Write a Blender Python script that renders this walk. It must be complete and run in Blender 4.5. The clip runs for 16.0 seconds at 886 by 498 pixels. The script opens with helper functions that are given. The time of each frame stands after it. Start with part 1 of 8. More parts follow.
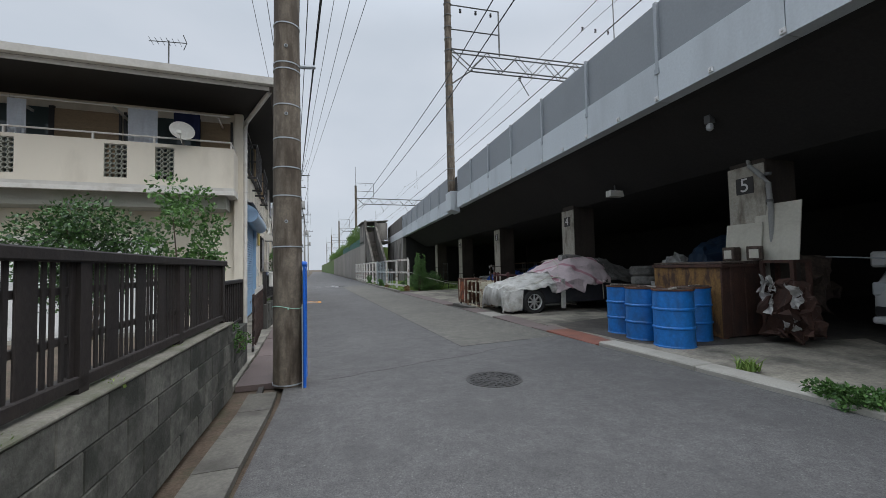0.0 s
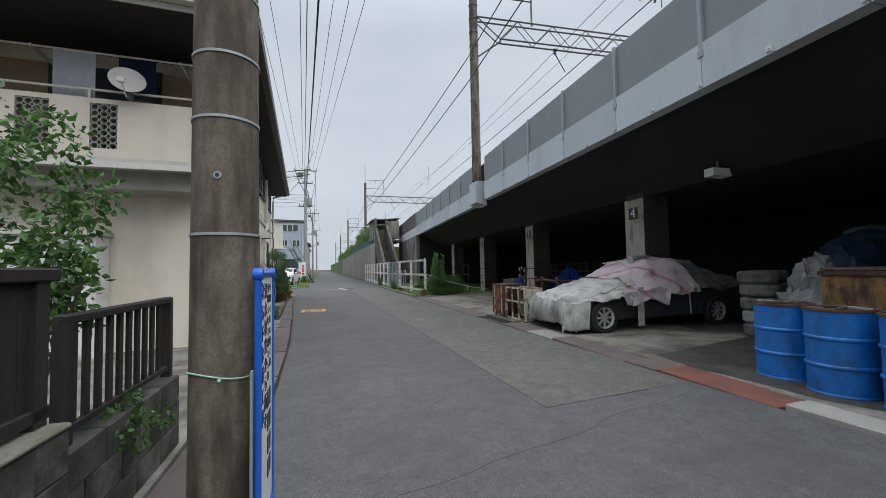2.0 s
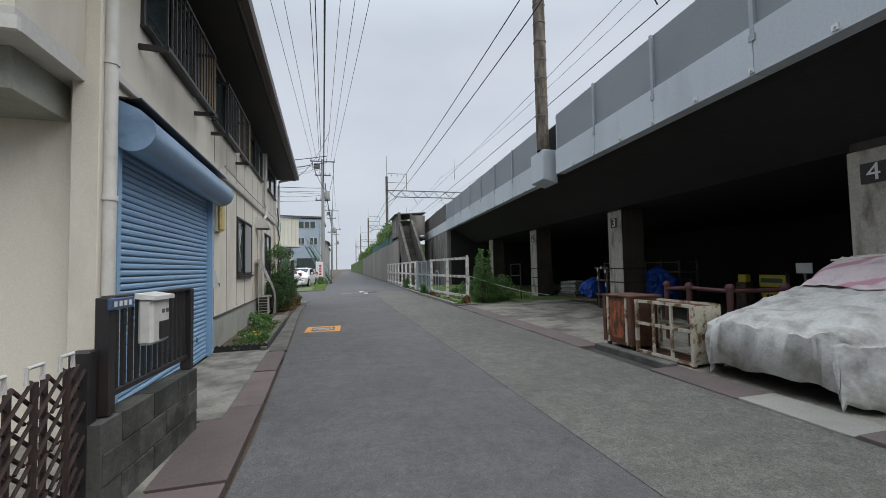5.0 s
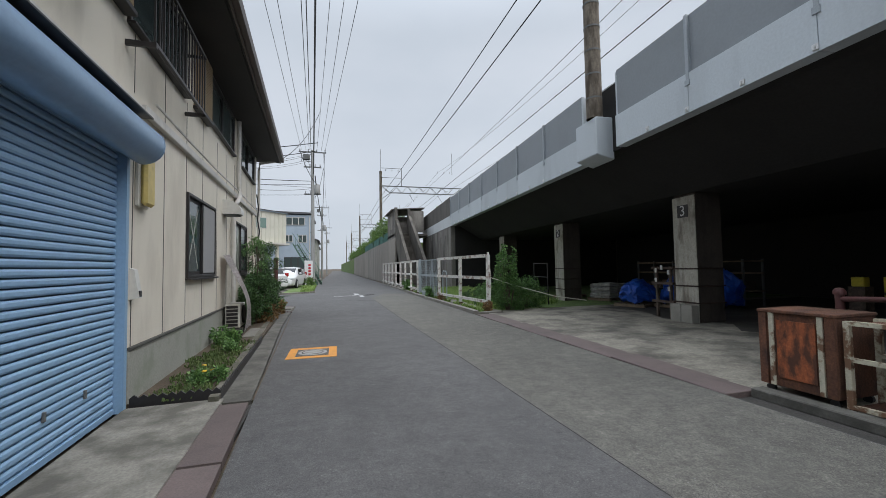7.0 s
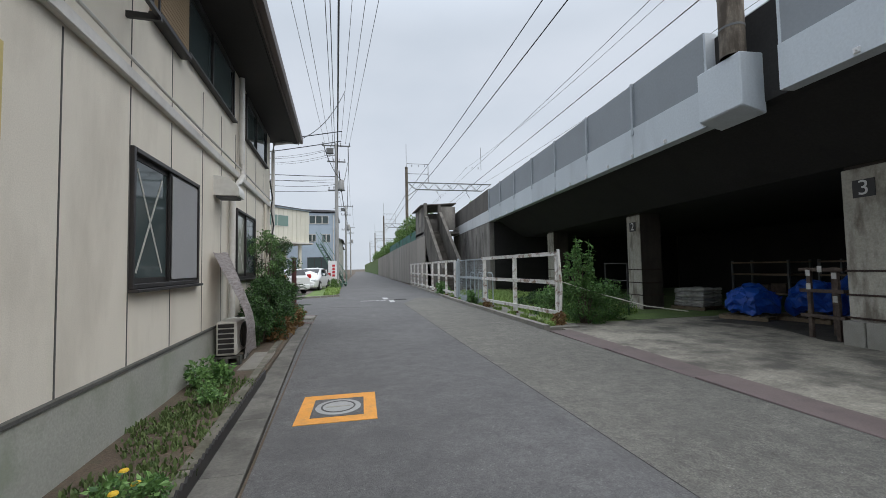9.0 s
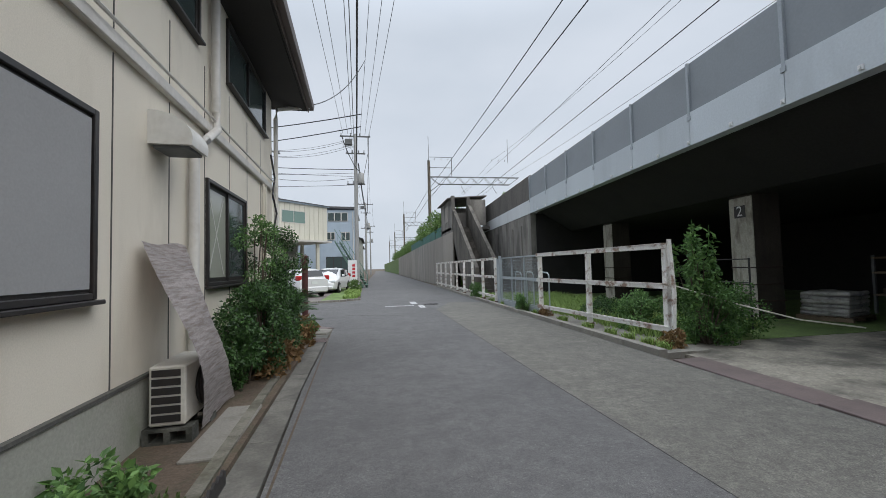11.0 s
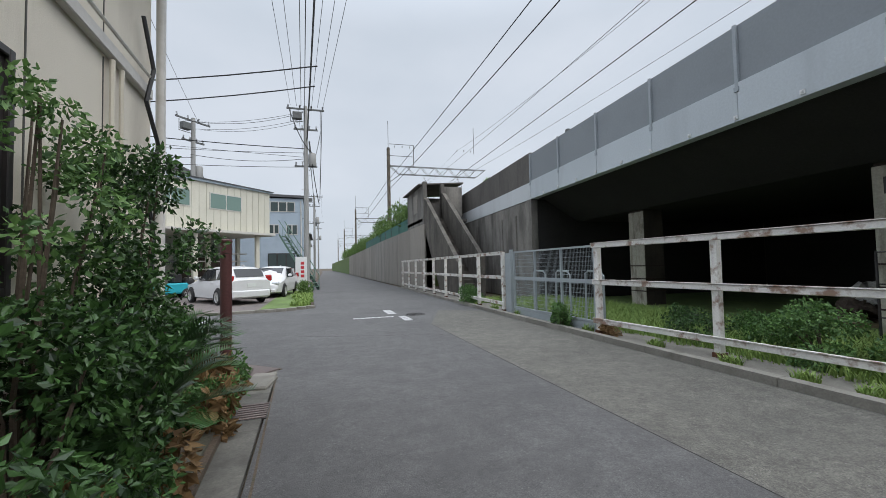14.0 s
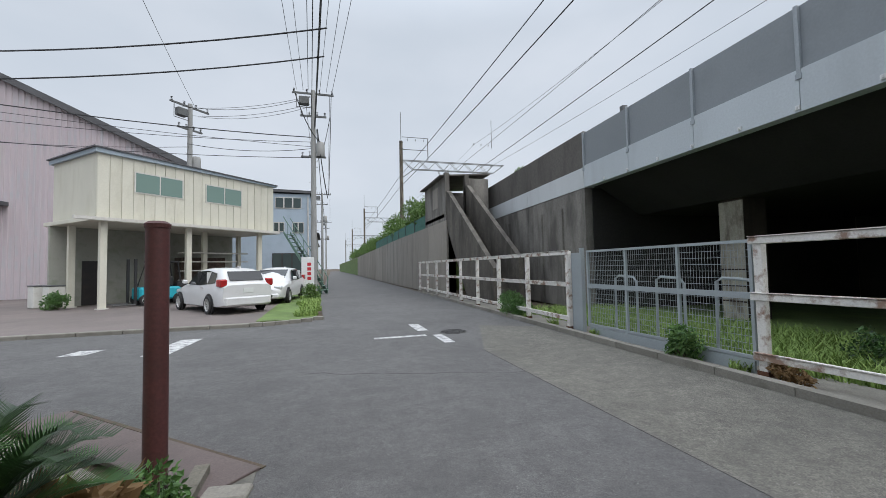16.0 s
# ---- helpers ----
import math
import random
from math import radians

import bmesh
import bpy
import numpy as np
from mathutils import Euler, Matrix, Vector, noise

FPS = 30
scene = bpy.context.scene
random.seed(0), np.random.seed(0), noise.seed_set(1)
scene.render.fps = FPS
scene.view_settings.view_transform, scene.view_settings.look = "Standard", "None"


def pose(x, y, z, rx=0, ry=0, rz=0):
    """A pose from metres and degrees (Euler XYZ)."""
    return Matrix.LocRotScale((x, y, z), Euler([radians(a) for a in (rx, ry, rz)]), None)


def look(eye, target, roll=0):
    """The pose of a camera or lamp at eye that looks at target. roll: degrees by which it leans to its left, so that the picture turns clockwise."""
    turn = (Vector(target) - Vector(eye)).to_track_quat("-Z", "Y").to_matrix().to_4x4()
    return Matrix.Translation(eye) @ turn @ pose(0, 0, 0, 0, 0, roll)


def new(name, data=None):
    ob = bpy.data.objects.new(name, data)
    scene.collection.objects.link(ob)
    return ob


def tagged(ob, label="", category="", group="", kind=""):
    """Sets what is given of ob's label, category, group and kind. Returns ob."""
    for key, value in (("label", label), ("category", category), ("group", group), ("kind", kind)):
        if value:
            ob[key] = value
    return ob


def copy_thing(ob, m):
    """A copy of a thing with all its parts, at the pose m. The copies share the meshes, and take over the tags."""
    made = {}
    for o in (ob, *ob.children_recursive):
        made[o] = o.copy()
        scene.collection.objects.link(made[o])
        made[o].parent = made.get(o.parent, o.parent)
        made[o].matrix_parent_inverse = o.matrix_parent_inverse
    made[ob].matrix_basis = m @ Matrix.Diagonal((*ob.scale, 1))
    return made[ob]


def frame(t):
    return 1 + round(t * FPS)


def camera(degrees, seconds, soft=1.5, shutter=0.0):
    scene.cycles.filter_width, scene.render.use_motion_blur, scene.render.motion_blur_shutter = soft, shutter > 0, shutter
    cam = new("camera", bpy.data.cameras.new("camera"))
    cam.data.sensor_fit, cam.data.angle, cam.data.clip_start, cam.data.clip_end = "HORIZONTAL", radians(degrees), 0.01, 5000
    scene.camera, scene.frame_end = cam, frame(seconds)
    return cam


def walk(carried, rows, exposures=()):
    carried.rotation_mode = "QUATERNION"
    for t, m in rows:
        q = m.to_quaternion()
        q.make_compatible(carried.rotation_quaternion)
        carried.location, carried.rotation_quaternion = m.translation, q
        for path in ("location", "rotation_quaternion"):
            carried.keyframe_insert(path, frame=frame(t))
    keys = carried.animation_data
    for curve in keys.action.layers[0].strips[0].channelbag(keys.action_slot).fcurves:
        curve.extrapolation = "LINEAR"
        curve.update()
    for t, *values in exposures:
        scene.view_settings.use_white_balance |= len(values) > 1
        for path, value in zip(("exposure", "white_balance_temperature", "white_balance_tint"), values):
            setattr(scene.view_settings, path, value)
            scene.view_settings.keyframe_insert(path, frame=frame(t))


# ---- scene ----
cam = camera(96.1, 16.0, soft=0.8)
K = 0.93  # metres to one unit of the plan
METRES, EYE, TILT, LEAN, TURN = 24.0 * K, 1.39 * K, 0.0, 0.0, -18.3
ROWS = [
    (0.0, 0.0, 0.0, 0.0, 0.06, 2.57, 1.27),
    (0.5, -0.0066, 0.0303, 0.0009, 0.04, 2.56, 1.25),
    (1.0, -0.0138, 0.0589, 0.0027, 0.29, 2.54, 1.15),
    (1.5, -0.0188, 0.0872, 0.0035, 0.6, 2.57, 1.05),
    (2.0, -0.0281, 0.1147, 0.0038, 1.28, 2.62, 1.08),
    (2.5, -0.0349, 0.1461, 0.0047, 2.23, 2.65, 1.16),
    (3.0, -0.0422, 0.1771, 0.0049, 3.35, 2.63, 1.18),
    (5.5, -0.0902, 0.3291, 0.0053, 4.05, 2.59, 1.15),
    (6.0, -0.1016, 0.3592, 0.0052, 3.29, 2.6, 1.07),
    (6.5, -0.1123, 0.3851, 0.0065, 2.87, 2.57, 0.94),
    (7.0, -0.1241, 0.4142, 0.0051, 2.67, 2.57, 1.0),
    (7.5, -0.1365, 0.4429, 0.0048, 2.96, 2.55, 0.92),
    (8.0, -0.1475, 0.471, 0.0053, 3.65, 2.63, 1.03),
    (8.5, -0.1588, 0.4985, 0.006, 4.75, 2.64, 1.06),
    (9.0, -0.168, 0.5286, 0.007, 5.84, 2.65, 1.07),
    (11.5, -0.227, 0.6745, 0.0077, 8.67, 2.58, 1.51),
    (12.0, -0.2407, 0.7034, 0.007, 7.79, 2.56, 1.41),
    (12.5, -0.2544, 0.732, 0.0065, 6.3, 2.52, 1.51),
    (13.0, -0.2687, 0.7606, 0.0062, 4.43, 2.48, 1.46),
    (13.5, -0.2824, 0.7908, 0.0044, 2.55, 2.37, 1.51),
    (14.0, -0.2938, 0.8202, 0.0054, 1.19, 2.38, 1.31),
    (14.5, -0.3035, 0.8514, 0.0055, 0.34, 2.34, 1.31),
    (15.0, -0.3153, 0.8786, 0.0068, 0.17, 2.43, 1.19),
    (15.5, -0.3255, 0.9088, 0.0073, 0.8, 2.49, 1.17),
    (16.0, -0.3363, 0.9385, 0.0084, 2.16, 2.52, 1.13),
]
walk(cam, [(t, pose(0, 0, EYE, TILT, LEAN, TURN) @ pose(METRES * x, METRES * y, METRES * z, 90 + pitch, roll, yaw)) for t, x, y, z, yaw, pitch, roll in ROWS],
     exposures=[(0.0, 0.04), (3.0, 0.08), (6.0, 0.08), (9.0, 0.17), (12.5, 0.17), (16.0, 0.16)])

# ---- sky and sun: an overcast day ----
world = bpy.data.worlds.new("overcast_sky")
scene.world = world
world.use_nodes = True
wn, wl = world.node_tree.nodes, world.node_tree.links
wn.clear()
w_out = wn.new("ShaderNodeOutputWorld")
w_bg = wn.new("ShaderNodeBackground")
w_sky = wn.new("ShaderNodeTexSky")
w_sky.sky_type = "NISHITA"
w_sky.sun_disc = False
w_sky.sun_elevation, w_sky.sun_rotation = radians(58), radians(115)
w_sky.dust_density, w_sky.air_density = 4.0, 1.0
w_co = wn.new("ShaderNodeTexCoord")
w_map = wn.new("ShaderNodeMapping")
w_map.inputs["Scale"].default_value = (1.0, 1.0, 2.2)
w_noise = wn.new("ShaderNodeTexNoise")
w_noise.inputs["Scale"].default_value = 1.7
w_noise.inputs["Detail"].default_value = 5.0
w_noise.inputs["Roughness"].default_value = 0.5
w_ramp = wn.new("ShaderNodeValToRGB")
w_ramp.color_ramp.elements[0].position, w_ramp.color_ramp.elements[0].color = 0.3, (5.15, 5.8, 6.6, 1)
w_ramp.color_ramp.elements[1].position, w_ramp.color_ramp.elements[1].color = 0.72, (6.5, 7.0, 7.75, 1)
w_mix = wn.new("ShaderNodeMix")
w_mix.data_type = "RGBA"
w_mix.inputs["Factor"].default_value = 0.9
wl.new(w_co.outputs["Generated"], w_map.inputs["Vector"])
wl.new(w_map.outputs["Vector"], w_noise.inputs["Vector"])
wl.new(w_noise.outputs["Fac"], w_ramp.inputs["Fac"])
wl.new(w_sky.outputs["Color"], w_mix.inputs["A"])
wl.new(w_ramp.outputs["Color"], w_mix.inputs["B"])
# an overcast sky is brightest overhead
w_sep = wn.new("ShaderNodeSeparateXYZ")
w_lift = wn.new("ShaderNodeMapRange")
w_lift.interpolation_type = "SMOOTHSTEP"
w_lift.inputs["From Min"].default_value, w_lift.inputs["From Max"].default_value = 0.5, 0.95
w_lift.inputs["To Min"].default_value, w_lift.inputs["To Max"].default_value = 1.0, 3.6
w_mul = wn.new("ShaderNodeVectorMath")
w_mul.operation = "SCALE"
wl.new(w_co.outputs["Generated"], w_sep.inputs["Vector"])
wl.new(w_sep.outputs["Z"], w_lift.inputs["Value"])
wl.new(w_mix.outputs["Result"], w_mul.inputs[0])
wl.new(w_lift.outputs["Result"], w_mul.inputs["Scale"])
wl.new(w_mul.outputs["Vector"], w_bg.inputs["Color"])
wl.new(w_bg.outputs["Background"], w_out.inputs["Surface"])
w_bg.inputs["Strength"].default_value = 0.1
sun = new("sun", bpy.data.lights.new("sun", "SUN"))
sun.data.energy, sun.data.angle, sun.data.color = 1.4, radians(60), (0.985, 0.97, 0.95)
sun.matrix_world = look((17, -20, 36), (0, 8, 0))


# ---- materials ----
def surface(name, base, rough=0.8, var=0.15, grain=60.0, patch=1.3, bump=0.15, stain=None, amount=0.35, metal=0.0,
            stretch=(1, 1, 1), piece=0.0, spec=0.5, speckle=0.0, low=0.5, high=0.72, mottle=0.0, chips=0.0):
    """A procedural surface: fine grain, large patches, an own stain colour with soft shapes, fine relief, change from piece to piece."""
    m = bpy.data.materials.new(name)
    m.use_nodes = True
    n, l = m.node_tree.nodes, m.node_tree.links
    b = n["Principled BSDF"]
    b.inputs["Roughness"].default_value, b.inputs["Metallic"].default_value = rough, metal
    b.inputs["Specular IOR Level"].default_value = spec
    co = n.new("ShaderNodeTexCoord")
    mp = n.new("ShaderNodeMapping")
    mp.inputs["Scale"].default_value = stretch
    l.new(co.outputs["Object"], mp.inputs["Vector"])
    info = n.new("ShaderNodeObjectInfo")
    shift = n.new("ShaderNodeVectorMath")
    shift.operation = "MULTIPLY_ADD"
    comb = n.new("ShaderNodeCombineXYZ")
    for k in range(3):
        l.new(info.outputs["Random"], comb.inputs[k])
    l.new(comb.outputs["Vector"], shift.inputs[0])
    shift.inputs[1].default_value = (17.0, 31.0, 23.0) if piece else (0, 0, 0)
    l.new(mp.outputs["Vector"], shift.inputs[2])

    def noise_tex(scale, detail, vec):
        t = n.new("ShaderNodeTexNoise")
        t.inputs["Scale"].default_value, t.inputs["Detail"].default_value = scale, detail
        t.inputs["Roughness"].default_value = 0.6
        l.new(vec, t.inputs["Vector"])
        return t

    fine = noise_tex(grain, 4, co.outputs["Object"])
    coarse = noise_tex(patch, 6, shift.outputs["Vector"])

    def blend(mode, fac, a, c):
        x = n.new("ShaderNodeMix")
        x.data_type, x.blend_type = "RGBA", mode
        for key, v in (("Factor", fac), ("A", a), ("B", c)):
            if isinstance(v, (int, float)):
                x.inputs[key].default_value = v
            elif isinstance(v, tuple):
                x.inputs[key].default_value = (*v, 1)
            else:
                l.new(v, x.inputs[key])
        return x.outputs["Result"]

    def ramp(src, p0, p1, c0, c1):
        r = n.new("ShaderNodeValToRGB")
        e = r.color_ramp.elements
        e[0].position, e[1].position = p0, p1
        e[0].color, e[1].color = (c0, c0, c0, 1), (c1, c1, c1, 1)
        l.new(src, r.inputs["Fac"])
        return r.outputs["Color"]

    col = blend("MULTIPLY", 1.0, base, ramp(fine.outputs["Fac"], 0.3, 0.7, 1 - var, 1 + var))
    col = blend("MULTIPLY", 1.0, col, ramp(coarse.outputs["Fac"], 0.3, 0.7, 1 - var, 1 + var * 0.8))
    if speckle:
        vo = n.new("ShaderNodeTexVoronoi")
        vo.inputs["Scale"].default_value = grain * 1.4
        l.new(co.outputs["Object"], vo.inputs["Vector"])
        col = blend("MULTIPLY", speckle, col, ramp(vo.outputs["Color"], 0.1, 0.9, 0.45, 1.6))
    if mottle:
        for size in (4.5, 17.0):
            mid = noise_tex(size, 3, co.outputs["Object"])
            col = blend("MULTIPLY", 1.0, col, ramp(mid.outputs["Fac"], 0.34, 0.66, 1 - mottle, 1 + mottle))
    if chips:
        vc = n.new("ShaderNodeTexVoronoi")
        vc.inputs["Scale"].default_value = 38.0
        l.new(co.outputs["Object"], vc.inputs["Vector"])
        one = n.new("ShaderNodeMath")
        one.operation = "MULTIPLY"
        l.new(ramp(vc.outputs["Distance"], 0.12, 0.3, 1.0, 0.0), one.inputs[0])
        l.new(ramp(vc.outputs["Color"], 0.72, 0.8, 0.0, chips), one.inputs[1])
        col = blend("MIX", one.outputs["Value"], col, (0.3, 0.295, 0.28))
    if piece:
        col = blend("MULTIPLY", 1.0, col, ramp(info.outputs["Random"], 0.0, 1.0, 1 - piece, 1 + piece))
    if stain:
        second = noise_tex(patch * 2.6, 7, shift.outputs["Vector"])
        col = blend("MIX", ramp(second.outputs["Fac"], low, high, 0.0, amount), col, stain)
    l.new(col, b.inputs["Base Color"])
    if bump:
        bp = n.new("ShaderNodeBump")
        bp.inputs["Strength"].default_value, bp.inputs["Distance"].default_value = bump, 0.01
        l.new(fine.outputs["Fac"], bp.inputs["Height"])
        l.new(bp.outputs["Normal"], b.inputs["Normal"])
    return m


def glassy(name, tint=(0.9, 0.95, 0.95), rough=0.02, dark=0.0):
    """Window glass: a dark interior behind a glossy pane where dark is set, else real glass."""
    m = bpy.data.materials.new(name)
    m.use_nodes = True
    b = m.node_tree.nodes["Principled BSDF"]
    b.inputs["Base Color"].default_value = (*tint, 1)
    b.inputs["Roughness"].default_value = rough
    b.inputs["IOR"].default_value = 1.45
    b.inputs["Transmission Weight"].default_value = 1.0 - dark
    return m


M = {}
M["asphalt"] = surface("asphalt", (0.094, 0.091, 0.089), 0.88, 0.16, 90, 0.35, 0.45, (0.066, 0.064, 0.063), 0.7, speckle=0.5, mottle=0.12, chips=0.4)
M["asphalt_old"] = surface("asphalt_old", (0.115, 0.109, 0.094), 0.9, 0.16, 80, 0.4, 0.5, (0.088, 0.085, 0.075), 0.5, speckle=0.6, mottle=0.16, chips=0.6)
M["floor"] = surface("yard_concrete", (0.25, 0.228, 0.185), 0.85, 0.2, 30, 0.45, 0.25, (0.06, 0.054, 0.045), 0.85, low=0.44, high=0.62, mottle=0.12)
# dark floor: oil by the drums, elsewhere shade put into the colour
M["floor_oil_shade"] = surface("oil_and_shade_floor", (0.06, 0.053, 0.044), 0.8, 0.25, 30, 0.6, 0.3, (0.028, 0.025, 0.022), 0.85, low=0.4, high=0.62, mottle=0.15)
M["yard"] = surface("yard_paving", (0.15, 0.125, 0.115), 0.85, 0.2, 30, 0.3, 0.2, (0.09, 0.08, 0.075), 0.6)
M["soil"] = surface("soil", (0.09, 0.065, 0.045), 0.95, 0.3, 40, 2.0, 0.6, (0.05, 0.06, 0.03), 0.6)
M["turf"] = surface("turf", (0.11, 0.17, 0.045), 0.95, 0.3, 30, 0.8, 0.5, (0.09, 0.09, 0.05), 0.5)
M["fascia"] = surface("fascia_concrete", (0.50, 0.54, 0.565), 0.7, 0.06, 25, 0.35, 0.06, (0.36, 0.385, 0.4), 0.6, stretch=(1, 1, 0.25), piece=0.06)
M["barrier"] = surface("barrier_panel", (0.225, 0.245, 0.26), 0.55, 0.05, 20, 0.3, 0.03, (0.18, 0.195, 0.205), 0.5, piece=0.07)
M["post_grey"] = surface("galvanised_post", (0.33, 0.36, 0.38), 0.5, 0.08, 40, 2, 0.05, metal=0.2)
# near-black base: the deep shade under the deck is put into the colour
M["soffit"] = surface("shade_black_concrete", (0.021, 0.0195, 0.0185), 0.9, 0.2, 20, 0.4, 0.2, (0.011, 0.0105, 0.01), 0.7)
# pillar sides: shade from the deck painted as darker brown concrete
M["pillar_shade"] = surface("shaded_brown_concrete", (0.062, 0.05, 0.041), 0.9, 0.2, 30, 0.9, 0.3, (0.024, 0.02, 0.017), 0.8, stretch=(1, 1, 0.35), low=0.42)
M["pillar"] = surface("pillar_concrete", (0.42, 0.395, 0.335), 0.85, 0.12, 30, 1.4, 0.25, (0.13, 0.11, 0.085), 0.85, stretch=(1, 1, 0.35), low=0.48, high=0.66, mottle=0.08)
M["abutment"] = surface("stained_concrete", (0.21, 0.197, 0.176), 0.9, 0.18, 18, 0.45, 0.3, (0.085, 0.078, 0.07), 0.9, stretch=(1, 1, 0.3), low=0.42, high=0.62)
M["stair_concrete"] = surface("dark_stair_concrete", (0.105, 0.094, 0.08), 0.92, 0.2, 18, 0.6, 0.3, (0.045, 0.04, 0.034), 0.85, stretch=(1, 1, 0.3), low=0.42, high=0.62, mottle=0.12)
M["parapet_dark"] = surface("blackened_concrete", (0.11, 0.1, 0.09), 0.9, 0.2, 18, 0.6, 0.3, (0.055, 0.05, 0.045), 0.8, stretch=(1, 1, 0.25))
M["white_band"] = surface("white_band", (0.55, 0.57, 0.58), 0.7, 0.05, 20, 0.5, 0.05, (0.4, 0.4, 0.4), 0.4, stretch=(1, 1, 0.2))
M["retaining"] = surface("retaining_concrete", (0.27, 0.245, 0.215), 0.9, 0.14, 14, 0.25, 0.25, (0.14, 0.125, 0.11), 0.8, stretch=(1, 1, 0.25), piece=0.08)
M["wall"] = surface("cream_wall", (0.67, 0.62, 0.525), 0.85, 0.06, 90, 0.5, 0.25, (0.45, 0.405, 0.33), 0.6, stretch=(1, 1, 0.35), piece=0.03)
M["plinth"] = surface("plinth_concrete", (0.33, 0.33, 0.29), 0.88, 0.1, 40, 0.8, 0.25, (0.22, 0.25, 0.18), 0.6, low=0.5, high=0.66)
M["roof_dark"] = surface("dark_timber", (0.02, 0.017, 0.015), 0.7, 0.2, 30, 1.0, 0.1)
M["roof"] = surface("roof_tile", (0.09, 0.09, 0.095), 0.7, 0.15, 20, 0.8, 0.2)
M["gutter"] = surface("pale_gutter", (0.55, 0.53, 0.49), 0.5, 0.06, 20, 1.0, 0.05, (0.35, 0.32, 0.28), 0.5)
M["gutter_brown"] = surface("brown_gutter", (0.075, 0.05, 0.042), 0.45, 0.1, 20, 1.0, 0.05)
M["pipe"] = surface("white_pipe", (0.62, 0.6, 0.56), 0.4, 0.05, 15, 1.5, 0.03, (0.4, 0.36, 0.3), 0.5)
M["shutter"] = surface("blue_shutter", (0.25, 0.4, 0.575), 0.5, 0.06, 30, 0.6, 0.04, (0.3, 0.43, 0.56), 0.5, metal=0.0)
M["awning"] = surface("blue_hood", (0.2, 0.31, 0.45), 0.34, 0.05, 20, 0.9, 0.03, (0.1, 0.165, 0.25), 0.65, stretch=(1, 0.4, 2))
M["dark_metal"] = surface("dark_metal", (0.022, 0.02, 0.02), 0.45, 0.15, 30, 1, 0.05, (0.06, 0.04, 0.03), 0.4)
M["fence_wood"] = surface("dark_fence_board", (0.017, 0.0125, 0.011), 0.72, 0.25, 30, 2.0, 0.25, (0.04, 0.032, 0.028), 0.4, stretch=(3, 3, 0.3), piece=0.3)
M["block"] = surface("concrete_block", (0.105, 0.103, 0.09), 0.92, 0.2, 45, 1.1, 0.5, (0.024, 0.026, 0.02), 0.92, piece=0.35, low=0.4, high=0.6, mottle=0.15)
M["coping"] = surface("worn_coping", (0.19, 0.178, 0.15), 0.92, 0.18, 45, 1.6, 0.4, (0.11, 0.115, 0.075), 0.8, low=0.45, high=0.62, mottle=0.1)
M["mortar"] = surface("mortar", (0.085, 0.083, 0.075), 0.95, 0.2, 40, 2, 0.4, (0.06, 0.06, 0.055), 0.6)
M["lid_brown"] = surface("rusty_steel_lid", (0.125, 0.095, 0.088), 0.75, 0.15, 60, 1.2, 0.2, (0.08, 0.065, 0.06), 0.6, piece=0.12)
M["lid_red"] = surface("red_lid", (0.2, 0.075, 0.05), 0.75, 0.2, 50, 1.5, 0.2, (0.1, 0.055, 0.042), 0.75)
M["lid_grey"] = surface("concrete_lid", (0.31, 0.295, 0.26), 0.88, 0.12, 50, 1.2, 0.25, (0.19, 0.18, 0.155), 0.6, piece=0.1)
M["kerb"] = surface("kerb_concrete", (0.21, 0.197, 0.17), 0.9, 0.15, 45, 1.3, 0.3, (0.12, 0.11, 0.09), 0.7, piece=0.1)
M["kerb_mossy"] = surface("mossy_kerb", (0.15, 0.138, 0.112), 0.92, 0.2, 45, 1.3, 0.35, (0.06, 0.058, 0.035), 0.8, piece=0.1, low=0.42, high=0.6)
M["court"] = surface("stained_court", (0.25, 0.235, 0.2), 0.88, 0.2, 40, 0.9, 0.3, (0.095, 0.088, 0.072), 0.85, low=0.42, high=0.62)
M["channel"] = surface("old_channel", (0.135, 0.127, 0.11), 0.88, 0.18, 40, 1.0, 0.35, (0.06, 0.057, 0.048), 0.8, piece=0.08, low=0.42, high=0.62)
M["rust_black"] = surface("black_rust", (0.035, 0.02, 0.016), 0.75, 0.3, 40, 2.2, 0.3, (0.09, 0.045, 0.03), 0.6)
M["gutter_wet"] = surface("old_gutter", (0.045, 0.041, 0.036), 0.85, 0.25, 40, 1.2, 0.4, (0.022, 0.02, 0.018), 0.8)
M["pole"] = surface("weathered_pole", (0.165, 0.138, 0.106), 0.85, 0.16, 70, 2.2, 0.35, (0.052, 0.038, 0.026), 0.9, stretch=(1, 1, 0.22), speckle=0.16, low=0.42, high=0.6, mottle=0.14)
M["pole_grey"] = surface("grey_pole", (0.3, 0.3, 0.29), 0.8, 0.1, 40, 1, 0.1, (0.2, 0.2, 0.19), 0.5, stretch=(1, 1, 0.3))
M["wire"] = surface("black_wire", (0.02, 0.02, 0.022), 0.6, 0.1, 20, 1, 0)
M["steel"] = surface("weathered_steel", (0.11, 0.115, 0.115), 0.6, 0.12, 30, 1, 0.05, (0.07, 0.055, 0.045), 0.5)
M["white_paint"] = surface("white_paint", (0.7, 0.7, 0.69), 0.6, 0.08, 40, 2, 0.08, (0.4, 0.4, 0.4), 0.4)
M["road_white"] = surface("road_marking", (0.5, 0.5, 0.49), 0.75, 0.15, 60, 3, 0.2, (0.13, 0.13, 0.13), 0.85, low=0.45, high=0.62)
M["road_orange"] = surface("orange_marking", (0.62, 0.27, 0.045), 0.75, 0.12, 60, 3, 0.2, (0.28, 0.17, 0.08), 0.5)
